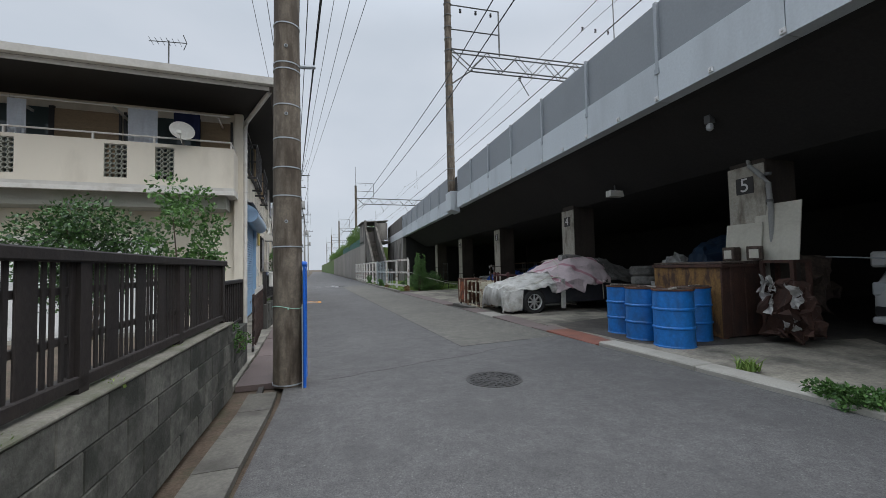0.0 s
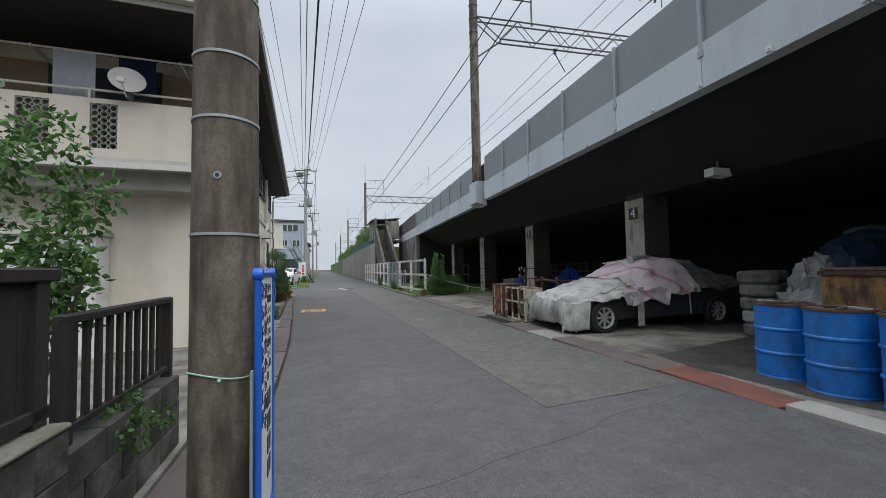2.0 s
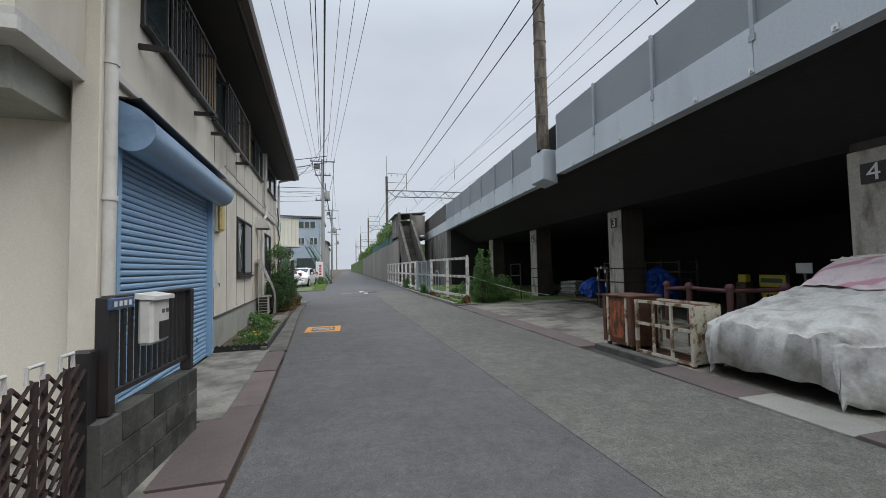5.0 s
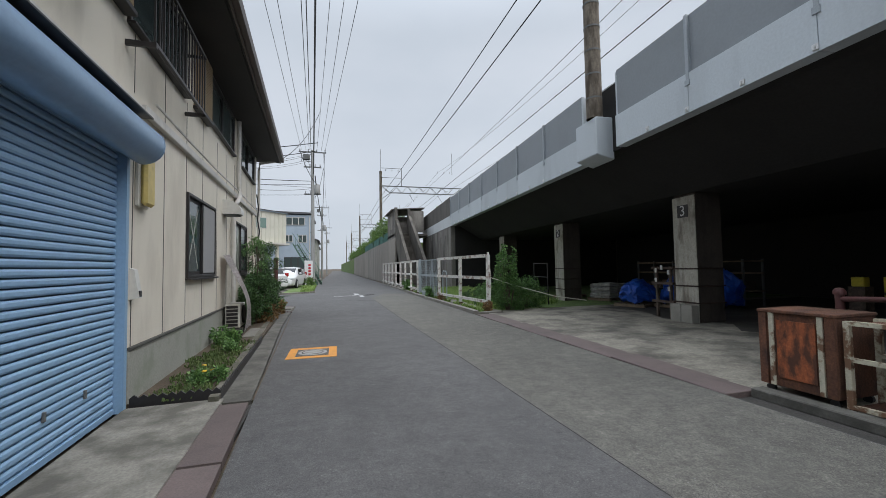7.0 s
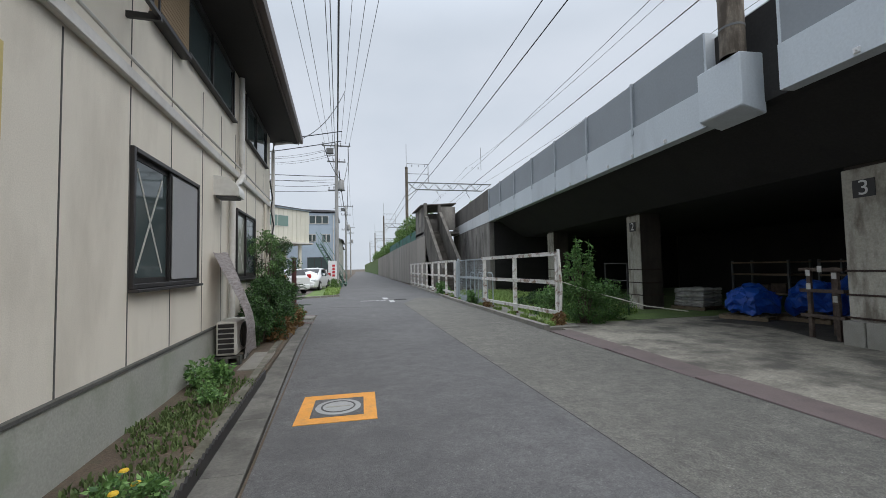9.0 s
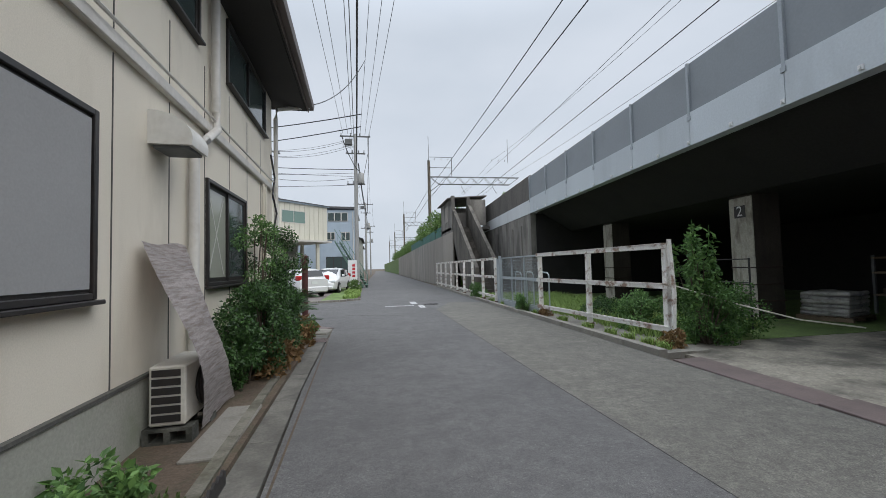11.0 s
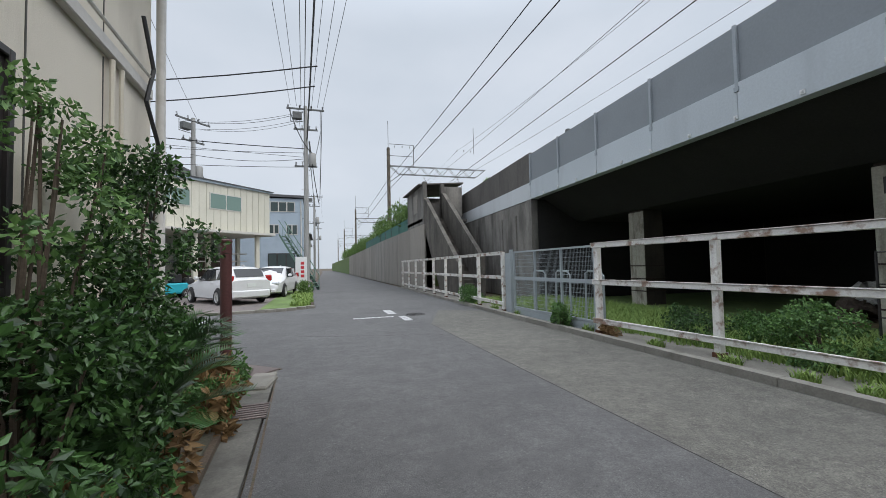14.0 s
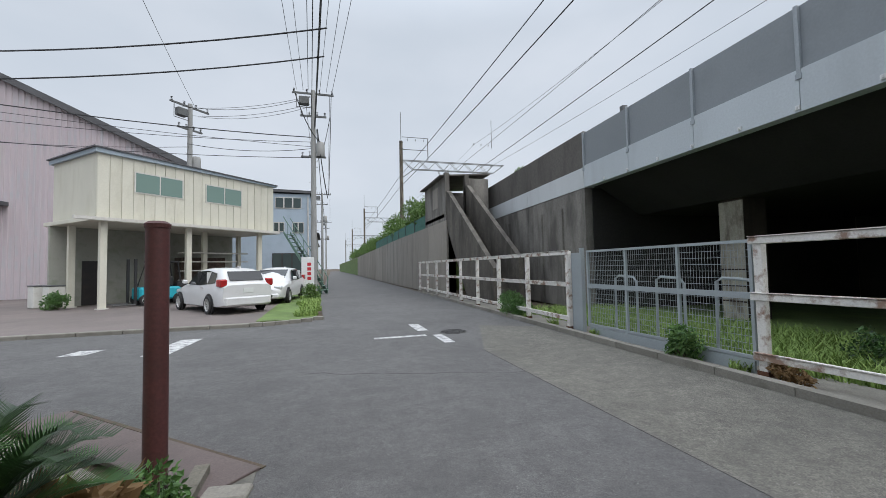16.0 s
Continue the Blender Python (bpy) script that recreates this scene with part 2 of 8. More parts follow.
M["iron"] = surface("cast_iron", (0.05, 0.048, 0.047), 0.6, 0.25, 60, 4, 0.3, (0.1, 0.085, 0.07), 0.5, metal=0.3)
M["fence_white"] = surface("peeling_white_rail", (0.7, 0.68, 0.64), 0.7, 0.1, 40, 1.6, 0.15, (0.22, 0.11, 0.06), 0.85, low=0.52, high=0.62)
M["gate_grey"] = surface("galvanised_gate", (0.36, 0.4, 0.42), 0.45, 0.06, 40, 2, 0.03, metal=0.3)
M["rust"] = surface("rust", (0.13, 0.055, 0.03), 0.9, 0.3, 40, 2.2, 0.4, (0.035, 0.022, 0.018), 0.85, stretch=(1, 1, 0.5), low=0.42)
M["rust_pipe"] = surface("rusty_post_paint", (0.075, 0.022, 0.02), 0.6, 0.2, 40, 1.5, 0.2, (0.045, 0.02, 0.018), 0.6)


# ---- building blocks ----
def P(x, y, z=0.0, rz=0.0):
    return pose(K * x, K * y, K * z, 0, 0, rz)


def placed(m, x=0.0, y=0.0, z=0.0, rx=0.0, ry=0.0, rz=0.0):
    return m @ pose(K * x, K * y, K * z, rx, ry, rz)


LEFT = P(-1.9, 15.5, 0, 2.4)       # the row of houses: its y runs along their road wall
RAIL = P(6.8, 18.0, 0, -3.7)       # the viaduct: its y runs along the parapet


def thing(name, m, label, category, group="", kind=""):
    ob = new(name)
    ob.empty_display_size = 0.1
    ob.matrix_world = m @ Matrix.Scale(K, 4)
    return tagged(ob, label, category, group, kind)


def mesh_of(name, bm, material, smooth=False):
    me = bpy.data.meshes.new(name)
    bmesh.ops.recalc_face_normals(bm, faces=bm.faces)
    bm.to_mesh(me)
    bm.free()
    for m in (material if isinstance(material, (list, tuple)) else [material]):
        me.materials.append(m)
    if smooth:
        me.shade_smooth()
        me.set_sharp_from_angle(angle=radians(38))
    return me


def part(name, bm, material, parent, label="", smooth=False, m=None):
    ob = new(name, mesh_of(name, bm, material, smooth))
    ob.parent = parent
    if m is not None:
        ob.matrix_basis = m
    return tagged(ob, label)


def piece(name, me, parent, m):
    ob = new(name, me)
    ob.parent = parent
    ob.matrix_basis = m
    return ob


def solid(name, bm, material, m, label, category, kind="structure", smooth=False, group=""):
    ob = new(name, mesh_of(name, bm, material, smooth))
    ob.matrix_world = m @ Matrix.Scale(K, 4)
    return tagged(ob, label, category, group, kind)


def T(x=0.0, y=0.0, z=0.0, rx=0.0, ry=0.0, rz=0.0):
    return pose(x, y, z, rx, ry, rz)


def box(bm, x0, x1, y0, y1, z0, z1, bevel=0.0, m=None):
    v = [bm.verts.new((x, y, z)) for z in (z0, z1) for y in (y0, y1) for x in (x0, x1)]
    f = [bm.faces.new([v[i] for i in q]) for q in ((0, 2, 3, 1), (4, 5, 7, 6), (0, 1, 5, 4), (2, 6, 7, 3), (0, 4, 6, 2), (1, 3, 7, 5))]
    if bevel:
        e = list({e for g in f for e in g.edges})
        r = bmesh.ops.bevel(bm, geom=e, offset=bevel, segments=1, affect="EDGES")
        v = list({w for g in r["faces"] for w in g.verts} | {w for w in v if w.is_valid})
    if m is not None:
        bmesh.ops.transform(bm, matrix=m, verts=v)
    return bm


def B(x0, x1, y0, y1, z0, z1, bevel=0.0):
    return box(bmesh.new(), x0, x1, y0, y1, z0, z1, bevel)


def tube(bm, pts, r, seg=8, r_end=None, caps=True):
    """A round bar along points, thinning to r_end."""
    pts = [Vector(p) for p in pts]
    rings = []
    for i, p in enumerate(pts):
        d = (pts[min(i + 1, len(pts) - 1)] - pts[max(i - 1, 0)]).normalized()
        a = d.cross(Vector((0, 0, 1)) if abs(d.z) < 0.9 else Vector((1, 0, 0))).normalized()
        b = d.cross(a)
        rr = r if r_end is None else r + (r_end - r) * i / (len(pts) - 1)
        rings.append([bm.verts.new(p + rr * (math.cos(2 * math.pi * k / seg) * a + math.sin(2 * math.pi * k / seg) * b)) for k in range(seg)])
    for q, w in zip(rings, rings[1:]):
        for k in range(seg):
            bm.faces.new((q[k], q[(k + 1) % seg], w[(k + 1) % seg], w[k]))
    if caps:
        bm.faces.new(rings[0][::-1])
        bm.faces.new(rings[-1])
    return bm


def lathe(bm, prof, seg=24, m=None, caps=True):
    """Turns (radius, height) pairs round z."""
    rings = []
    for r, z in prof:
        rings.append([bm.verts.new((r * math.cos(2 * math.pi * k / seg), r * math.sin(2 * math.pi * k / seg), z)) for k in range(seg)])
    for q, w in zip(rings, rings[1:]):
        for k in range(seg):
            bm.faces.new((q[k], q[(k + 1) % seg], w[(k + 1) % seg], w[k]))
    if caps:
        bm.faces.new(rings[0][::-1])
        bm.faces.new(rings[-1])
    if m is not None:
        bmesh.ops.transform(bm, matrix=m, verts=[v for g in rings for v in g])
    return bm


def prism(bm, prof, a0, a1, axis="y"):
    """A profile drawn in the two other axes, drawn out along an axis."""
    def at(p, a):
        return (p[0], a, p[1]) if axis == "y" else ((a, p[0], p[1]) if axis == "x" else (p[0], p[1], a))
    r0 = [bm.verts.new(at(p, a0)) for p in prof]
    r1 = [bm.verts.new(at(p, a1)) for p in prof]
    k = len(prof)
    for i in range(k):
        bm.faces.new((r0[i], r0[(i + 1) % k], r1[(i + 1) % k], r1[i]))
    bm.faces.new(r0[::-1])
    bm.faces.new(r1)
    return bm


def sheet(bm, pts, z):
    bm.faces.new([bm.verts.new((x, y, z)) for x, y in pts])
    return bm

# ---- ground ----
solid("ground", sheet(bmesh.new(), [(-1500, -1500), (1500, -1500), (1500, 1500), (-1500, 1500)], -0.06), M["soil"], P(0, 0), "bare earth under the whole place", "ground")
EDGE = [(-0.55, -12), (-0.52, 0), (-0.47, 2.8), (-0.33, 4.55), (-0.29, 7.35), (-0.36, 11.3), (-0.58, 15.4), (-0.98, 22.0), (-1.08, 25.5), (-1.12, 27.6)]


def edge_x(y):
    for (x0, y0), (x1, y1) in zip(EDGE, EDGE[1:]):
        if y <= y1:
            return x0 + (x1 - x0) * (y - y0) / (y1 - y0)
    return EDGE[-1][0]


right_pts = [(4.6, -12), (4.62, 22), (4.6, 30), (4.75, 40), (5.1, 52), (5.5, 90), (6.2, 160), (6.2, 260)]
left_pts = EDGE + [(-1.2, 28.4), (-1.2, 36.9), (-0.75, 38), (-0.9, 42), (-1.0, 52), (-0.7, 90), (0.2, 160), (0.5, 260)]


def left_x(y):
    for (x0, y0), (x1, y1) in zip(left_pts, left_pts[1:]):
        if y0 <= y <= y1:
            return x0 + (x1 - x0) * (y - y0) / (y1 - y0)
    return left_pts[-1][0]


def right_x(y):
    for (x0, y0), (x1, y1) in zip(right_pts, right_pts[1:]):
        if y0 <= y <= y1:
            return x0 + (x1 - x0) * (y - y0) / (y1 - y0)
    return right_pts[-1][0]


bm = bmesh.new()
cuts = sorted({p[1] for p in left_pts} | {p[1] for p in right_pts})
pairs = [(bm.verts.new((left_x(y), y, 0)), bm.verts.new((right_x(y), y, 0))) for y in cuts]
for (a, b), (c, d) in zip(pairs, pairs[1:]):
    bm.faces.new((a, b, d, c))
side = [bm.verts.new((x, y, 0)) for x, y in ((-40, 29.6), (-4.0, 29.5), (-3.0, 28.5), (-1.1086, 27.0), (-1.12, 27.6), (-1.2, 28.4), (-1.2, 36.9), (-2.7, 36.4), (-40, 36.2))]
bm.faces.new(side)
solid("road", bm, M["asphalt"], P(0, 0), "grey asphalt road, worn smooth and patched", "road")
solid("road_patch", sheet(bmesh.new(), [(2.46, 6.55), (4.59, 6.75), (4.59, 33.2), (3.3, 34.0), (2.24, 31.0), (2.28, 22.0), (2.36, 17), (2.42, 11)], 0.004), M["asphalt_old"], P(0, 0), "older sandy asphalt strip along the gutter lids", "road")
solid("pavement_yard", B(5.1, 21.0, -12, 23.0, -0.05, 0.012), M["floor"], P(0, 0), "oil-stained concrete floor under the viaduct", "ground")
rng = random.Random(77)
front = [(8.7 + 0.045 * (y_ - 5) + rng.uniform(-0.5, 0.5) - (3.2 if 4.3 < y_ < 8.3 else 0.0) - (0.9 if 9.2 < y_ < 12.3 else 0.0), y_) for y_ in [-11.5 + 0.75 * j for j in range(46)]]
# reaches forward for the oil at the drums; the inner part paints shade
solid("floor_stain", sheet(bmesh.new(), front + [(20.8, 22.3), (20.8, -11.5)], 0.016), M["floor_oil_shade"], P(0, 0), "floor dark with oil by the drums and painted shade deeper in", "ground")
solid("grass_ground", B(5.1, 21.0, 23.0, 36.5, -0.05, 0.02), M["turf"], P(0, 0), "weedy ground behind the rail fence", "ground")

# ---- viaduct ----
soff = [(0.26, 6.0), (0.26, 4.32), (0.5, 4.28), (2.15, 3.28), (12.2, 3.28), (13.6, 4.3), (13.6, 5.2), (1.0, 5.2), (1.0, 6.0)]
viaduct = thing("viaduct", RAIL, "grey concrete railway viaduct with dark panelled parapet", "viaduct", kind="structure")
part("deck", prism(bmesh.new(), soff, -34, 17.718), M["soffit"], viaduct, "concrete deck and soffit with the shade in its colour")
STEP = 2.13
bm_f = prism(bmesh.new(), [(0.0, 4.24), (0.26, 4.24), (0.26, 4.98), (0.0, 4.98)], 0.006, STEP - 0.006)
me_f = mesh_of("fascia_panel", bm_f, M["fascia"])
me_p = mesh_of("barrier_panel", B(0.05, 0.13, 0.03, STEP - 0.03, 4.985, 6.13), M["barrier"])
bm_r = B(-0.012, 0.09, -0.035, 0.035, 4.8, 6.14, 0.006)
box(bm_r, -0.02, 0.0, -0.05, 0.05, 4.8, 4.9)
me_r = mesh_of("barrier_post", bm_r, M["post_grey"])
bm_b = B(-0.025, 0.0, -0.04, 0.04, 4.27, 4.35, 0.004)
lathe(bm_b, [(0.018, 0), (0.018, 0.02)], 6, T(-0.025, 0, 4.31, 0, -90, 0))
me_b = mesh_of("bolt_plate", bm_b, M["white_paint"])
i = -16
while i <= 8:
    y0 = 0.24 + i * STEP if i < 0 else 1.75 + (i - 0) * 2.0
    if i < 0:
        piece("fascia_panel", me_f, viaduct, T(0, y0, 0.05))
        piece("barrier_panel", me_p, viaduct, T(0, y0, 0))
        piece("barrier_post", me_r, viaduct, T(0, y0, 0))
        for d in (0.03, 1.07):
            piece("bolt_plate", me_b, viaduct, T(0, y0 + d, 0.05))
    i += 1
FAR = (17.7 - 1.7) / 7.0
bm_f2 = prism(bmesh.new(), [(0.0, 4.22), (0.26, 4.22), (0.26, 4.98), (0.0, 4.98)], 0.006, FAR - 0.006)
me_f2 = mesh_of("fascia_panel", bm_f2, M["fascia"])
me_p2 = mesh_of("barrier_panel", B(0.05, 0.13, 0.03, FAR - 0.03, 4.985, 6.13), M["barrier"])
for i in range(7):
    y0 = 1.7 + i * FAR
    piece("fascia_panel", me_f2, viaduct, T(0, y0, 0))
    piece("barrier_panel", me_p2, viaduct, T(0, y0, 0))
    piece("barrier_post", me_r, viaduct, T(0, y0 + FAR, 0))
    for d in (0.04, 1.14):
        piece("bolt_plate", me_b, viaduct, T(0, y0 + d, -0.01))
bm = prism(bmesh.new(), [(-0.2, 4.25), (0.3, 4.12), (0.3, 5.2), (-0.2, 5.2)], 0.72, 1.66)
bmesh.ops.bevel(bm, geom=list(bm.edges), offset=0.02, segments=1, affect="EDGES")
part("mast_corbel", bm, M["fascia"], viaduct, "pale concrete corbel under the mast")
part("recess_panel", B(0.3, 0.38, 0.2, 1.72, 4.98, 6.05), M["fascia"], viaduct)
for d0, d1 in ((0.2, 0.26), (1.68, 1.74)):
    part("recess_cheek", B(0.05, 0.3, d0, d1, 4.98, 6.1), M["fascia"], viaduct)
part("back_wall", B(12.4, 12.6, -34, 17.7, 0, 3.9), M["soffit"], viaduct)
# unseen wall, added to keep light from coming in at the near end
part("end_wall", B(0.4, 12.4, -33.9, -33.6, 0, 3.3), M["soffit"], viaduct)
DIGITS = {0: "5", 1: "4", 2: "3", 3: "2"}


def lettering(name, txt, size, material, parent, m, label="", depth=0.002, align="CENTER"):
    cu = bpy.data.curves.new(name, "FONT")
    cu.body, cu.size, cu.extrude = txt, size, depth
    cu.align_x, cu.align_y = align, "CENTER"
    cu.materials.append(material)
    ob = new(name, cu)
    ob.parent = parent
    ob.matrix_basis = m
    return tagged(ob, label)


for k, (px, py) in enumerate(((8.05, 5.12), (8.35, 11.26), (9.05, 18.22), (9.6, 25.02), (10.0, 31.8))):
    p = thing("viaduct_pillar", P(px, py, 0, -3.7), "square concrete viaduct pillar with shade-coloured sides" + (" and number plate " + DIGITS[k] if k in DIGITS else ""), "pillar", "viaduct pillars", "structure")
    # all sides but the road face carry the shade in their colour
    part("shaft", B(0.03, 0.82, 0.01, 0.71, 0, 3.5, 0.03), M["pillar_shade"], p)
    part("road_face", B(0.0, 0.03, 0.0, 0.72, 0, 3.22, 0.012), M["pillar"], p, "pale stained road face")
    if k in DIGITS:
        part("number_plate", B(-0.012, 0.0, 0.2, 0.54, 2.68, 3.0), M["dark_metal"], p, "black number plate")
        lettering("number", DIGITS[k], 0.38, M["white_paint"], p, T(-0.016, 0.37, 2.84, 90, 0, -90), "white painted number")
    for zz in (0.48, 0.9, 1.34):
        part("strap", B(-0.02, 0.0, -0.02, 0.74, zz, zz + 0.035, 0.004), M["rust_black"], p, "dark rusty strap")
        part("strap", B(0.0, 0.83, -0.02, 0.0, zz, zz + 0.035, 0.004), M["rust_black"], p, "dark rusty strap")

# ---- abutment and retaining wall ----
ab = thing("abutment", RAIL, "stained concrete abutment with a white band", "abutment", kind="structure")
for a, b in ((17.72, 22.3), (22.32, 29.6)):
    part("abutment_block", B(0.02, 13.0, a, b, 0, 4.22), M["abutment"], ab)
    part("white_band", B(0.0, 0.4, a, b, 4.222, 4.93), M["white_band"], ab, "white painted band")
    part("parapet", B(0.03, 0.45, a, b, 4.932, 6.2), M["parapet_dark"], ab, "blackened parapet")
part("track_bed", B(0.46, 13.0, 17.72, 29.6, 4.224, 5.2), M["abutment"], ab)
# added dark sheet: paints the shade on the abutment's end face
part("sooty_end_face", B(0.3, 12.3, 17.67, 17.716, 0, 4.2), M["soffit"], ab, "dark sheet painting the shade on the end face under the deck")
for yy in (19.2, 20.9, 24.5):
    part("pilaster", B(-0.05, 0.02, yy, yy + 0.12, 0, 3.7), M["abutment"], ab)
rw = thing("retaining_wall", P(0, 0), "long weathered concrete retaining wall beside the road", "retaining wall", kind="structure")
WALL = [(5.6, 44.5), (5.45, 60), (5.75, 90), (6.4, 160), (6.4, 260)]
for (x0, y0), (x1, y1) in zip(WALL, WALL[1:]):
    n_p = max(1, round((y1 - y0) / 4.0))
    for j in range(n_p):
        xa, ya = x0 + (x1 - x0) * j / n_p, y0 + (y1 - y0) * j / n_p
        xb, yb = x0 + (x1 - x0) * (j + 1) / n_p, y0 + (y1 - y0) * (j + 1) / n_p - 0.02
        bm = bmesh.new()
        prism(bm, [(xa, ya), (xb, yb), (xb + 0.5, yb), (xa + 0.5, ya)], 0, 4.1, "z")
        part("wall_panel", bm, M["retaining"], rw)
solid("embankment", B(6.0, 30, 49.5, 260, 0, 4.0), M["turf"], P(0, 0), "railway embankment behind the retaining wall", "embankment")

# ---- the long cream house ----
house = thing("house", LEFT, "two-storey cream rendered house with dark eaves", "house", kind="structure")
SEG = [(-3.65, 0.1), (0.1, 1.6), (1.6, 3.1), (3.1, 4.7), (4.7, 6.0), (6.0, 8.0), (8.0, 9.4), (9.4, 10.65)]


def wall_with_holes(bm, y0, y1, z0, z1, holes, x0=-0.16, x1=0.0):
    """Wall in the y-z plane with rectangular openings (ya, yb, za, zb)."""
    ys = sorted({y0, y1, *[h[0] for h in holes], *[h[1] for h in holes]})
    zs = sorted({z0, z1, *[h[2] for h in holes], *[h[3] for h in holes]})
    for a, b in zip(ys, ys[1:]):
        for c, d in zip(zs, zs[1:]):
            if any(h[0] <= a and b <= h[1] and h[2] <= c and d <= h[3] for h in holes):
                continue
            box(bm, x0, x1, a, b, c, d)
    bmesh.ops.remove_doubles(bm, verts=bm.verts, dist=0.0005)
    inner = [fc for fc in bm.faces if sum(1 for g in bm.faces if g is not fc and g.calc_center_median() == fc.calc_center_median())]
    bmesh.ops.delete(bm, geom=inner, context="FACES")
    return bm


UP = [(-2.9, -0.95, 4.35, 5.45), (0.0, 2.1, 4.35, 5.45), (3.6, 6.2, 4.5, 5.5), (7.3, 9.9, 4.5, 5.5)]
DOWN = [(-3.47, 0.05, 0.0, 2.86), (2.26, 4.18, 1.42, 2.8), (6.45, 8.33, 1.42, 2.82)]
part("road_wall", wall_with_holes(bmesh.new(), -3.65, 10.65, 0, 5.75, UP + DOWN), M["wall"], house)
part("near_wall", B(-9.5, -0.16, -3.65, -3.49, 0, 5.75), M["wall"], house)
part("far_wall", B(-9.5, -0.16, 10.49, 10.65, 0, 5.75), M["wall"], house)
part("back_wall", B(-9.5, -9.34, -3.49, 10.49, 0, 5.75), M["wall"], house)
part("upper_floor", B(-9.34, -0.16, -3.49, 10.49, 3.2, 3.4), M["roof_dark"], house)
part("plinth", B(0.0, 0.03, 0.12, 10.65, 0, 0.64, 0.008), M["plinth"], house, "grey concrete plinth")
bm = bmesh.new()
lo = [bm.verts.new(p) for p in ((0.75, -5.7, 5.62), (0.75, 11.2, 5.62), (-10.2, 11.2, 5.62), (-10.2, -5.7, 5.62))]
hi = [bm.verts.new(p) for p in ((0.75, -5.7, 5.78), (0.75, 11.2, 5.78), (-10.2, 11.2, 5.78), (-10.2, -5.7, 5.78))]
r1, r2 = bm.verts.new((-4.7, -0.5, 7.3)), bm.verts.new((-4.7, 6.0, 7.3))
bm.faces.new(lo[::-1])
for a in range(4):
    bm.faces.new((lo[a], lo[(a + 1) % 4], hi[(a + 1) % 4], hi[a]))
bm.faces.new((hi[0], hi[1], r2, r1)), bm.faces.new((hi[1], hi[2], r2)), bm.faces.new((hi[2], hi[3], r1, r2)), bm.faces.new((hi[3], hi[0], r1))
part("roof", bm, M["roof_dark"], house, "dark roof with deep eaves")


# ---- foliage ----
def foliage(name, base, tip, rough=0.55):
    """Leaves: every leaf its own shade between two greens, with a little light through it."""
    m = bpy.data.materials.new(name)
    m.use_nodes = True
    n, l = m.node_tree.nodes, m.node_tree.links
    b = n["Principled BSDF"]
    g = n.new("ShaderNodeNewGeometry")
    r = n.new("ShaderNodeValToRGB")
    r.color_ramp.elements[0].color, r.color_ramp.elements[1].color = (*base, 1), (*tip, 1)
    l.new(g.outputs["Random Per Island"], r.inputs["Fac"])
    l.new(r.outputs["Color"], b.inputs["Base Color"])
    b.inputs["Roughness"].default_value = rough
    b.inputs["Subsurface Weight"].default_value = 0.0
    tr = n.new("ShaderNodeBsdfTranslucent")
    l.new(r.outputs["Color"], tr.inputs["Color"])
    mx = n.new("ShaderNodeMixShader")
    mx.inputs["Fac"].default_value = 0.25
    l.new(b.outputs["BSDF"], mx.inputs[1])
    l.new(tr.outputs["BSDF"], mx.inputs[2])
    l.new(mx.outputs["Shader"], n["Material Output"].inputs["Surface"])
    return m


M["leaf"] = foliage("leaf_green", (0.03, 0.08, 0.02), (0.115, 0.235, 0.055))
M["leaf_deep"] = foliage("leaf_deep", (0.009, 0.027, 0.008), (0.08, 0.175, 0.045), 0.42)
M["leaf_blue"] = foliage("leaf_fresh", (0.05, 0.12, 0.035), (0.185, 0.33, 0.095))
M["blade_dull"] = foliage("dull_blade", (0.06, 0.1, 0.028), (0.14, 0.19, 0.065), 0.75)
M["leaf_hedge"] = foliage("leaf_hedge", (0.05, 0.11, 0.02), (0.13, 0.21, 0.05))
M["leaf_dry"] = foliage("leaf_dry", (0.13, 0.075, 0.03), (0.26, 0.16, 0.07), 0.8)
M["blade"] = foliage("grass_blade", (0.12, 0.2, 0.04), (0.29, 0.4, 0.11), 0.7)
M["bark"] = surface("bark", (0.1, 0.075, 0.055), 0.9, 0.25, 40, 3, 0.4)


def leaf_mesh(name, clumps, count, size, material, seed=1, droop=0.3):
    """Many small folded leaves in uneven clumps (x, y, z, radius)."""
    rng = np.random.default_rng(seed)
    c = np.array(clumps, float)
    w = c[:, 3] ** 2
    pick = rng.choice(len(c), count, p=w / w.sum())
    d = rng.normal(size=(count, 3))
    d /= np.linalg.norm(d, axis=1)[:, None]
    rad = c[pick, 3] * (0.45 + 0.6 * rng.random(count) ** 0.6)
    pos = c[pick, :3] + d * rad[:, None]
    ax = rng.normal(size=(count, 3)) + d * 0.8
    ax[:, 2] -= droop
    ax /= np.linalg.norm(ax, axis=1)[:, None]
    up = np.cross(ax, rng.normal(size=(count, 3)))
    up /= np.linalg.norm(up, axis=1)[:, None]
    nor = np.cross(ax, up)
    s = size * (0.6 + 0.8 * rng.random(count))[:, None]
    v = np.stack([pos, pos + ax * s * 0.5 + up * s * 0.27 + nor * s * 0.08, pos + ax * s, pos + ax * s * 0.5 - up * s * 0.27 + nor * s * 0.08], 1).reshape(-1, 3)
    q = np.arange(count * 4).reshape(-1, 4)
    fs = np.concatenate([q[:, [0, 1, 2]], q[:, [0, 2, 3]]])
    me = bpy.data.meshes.new(name)
    me.from_pydata(v.tolist(), [], fs.tolist())
    me.materials.append(material)
    return me


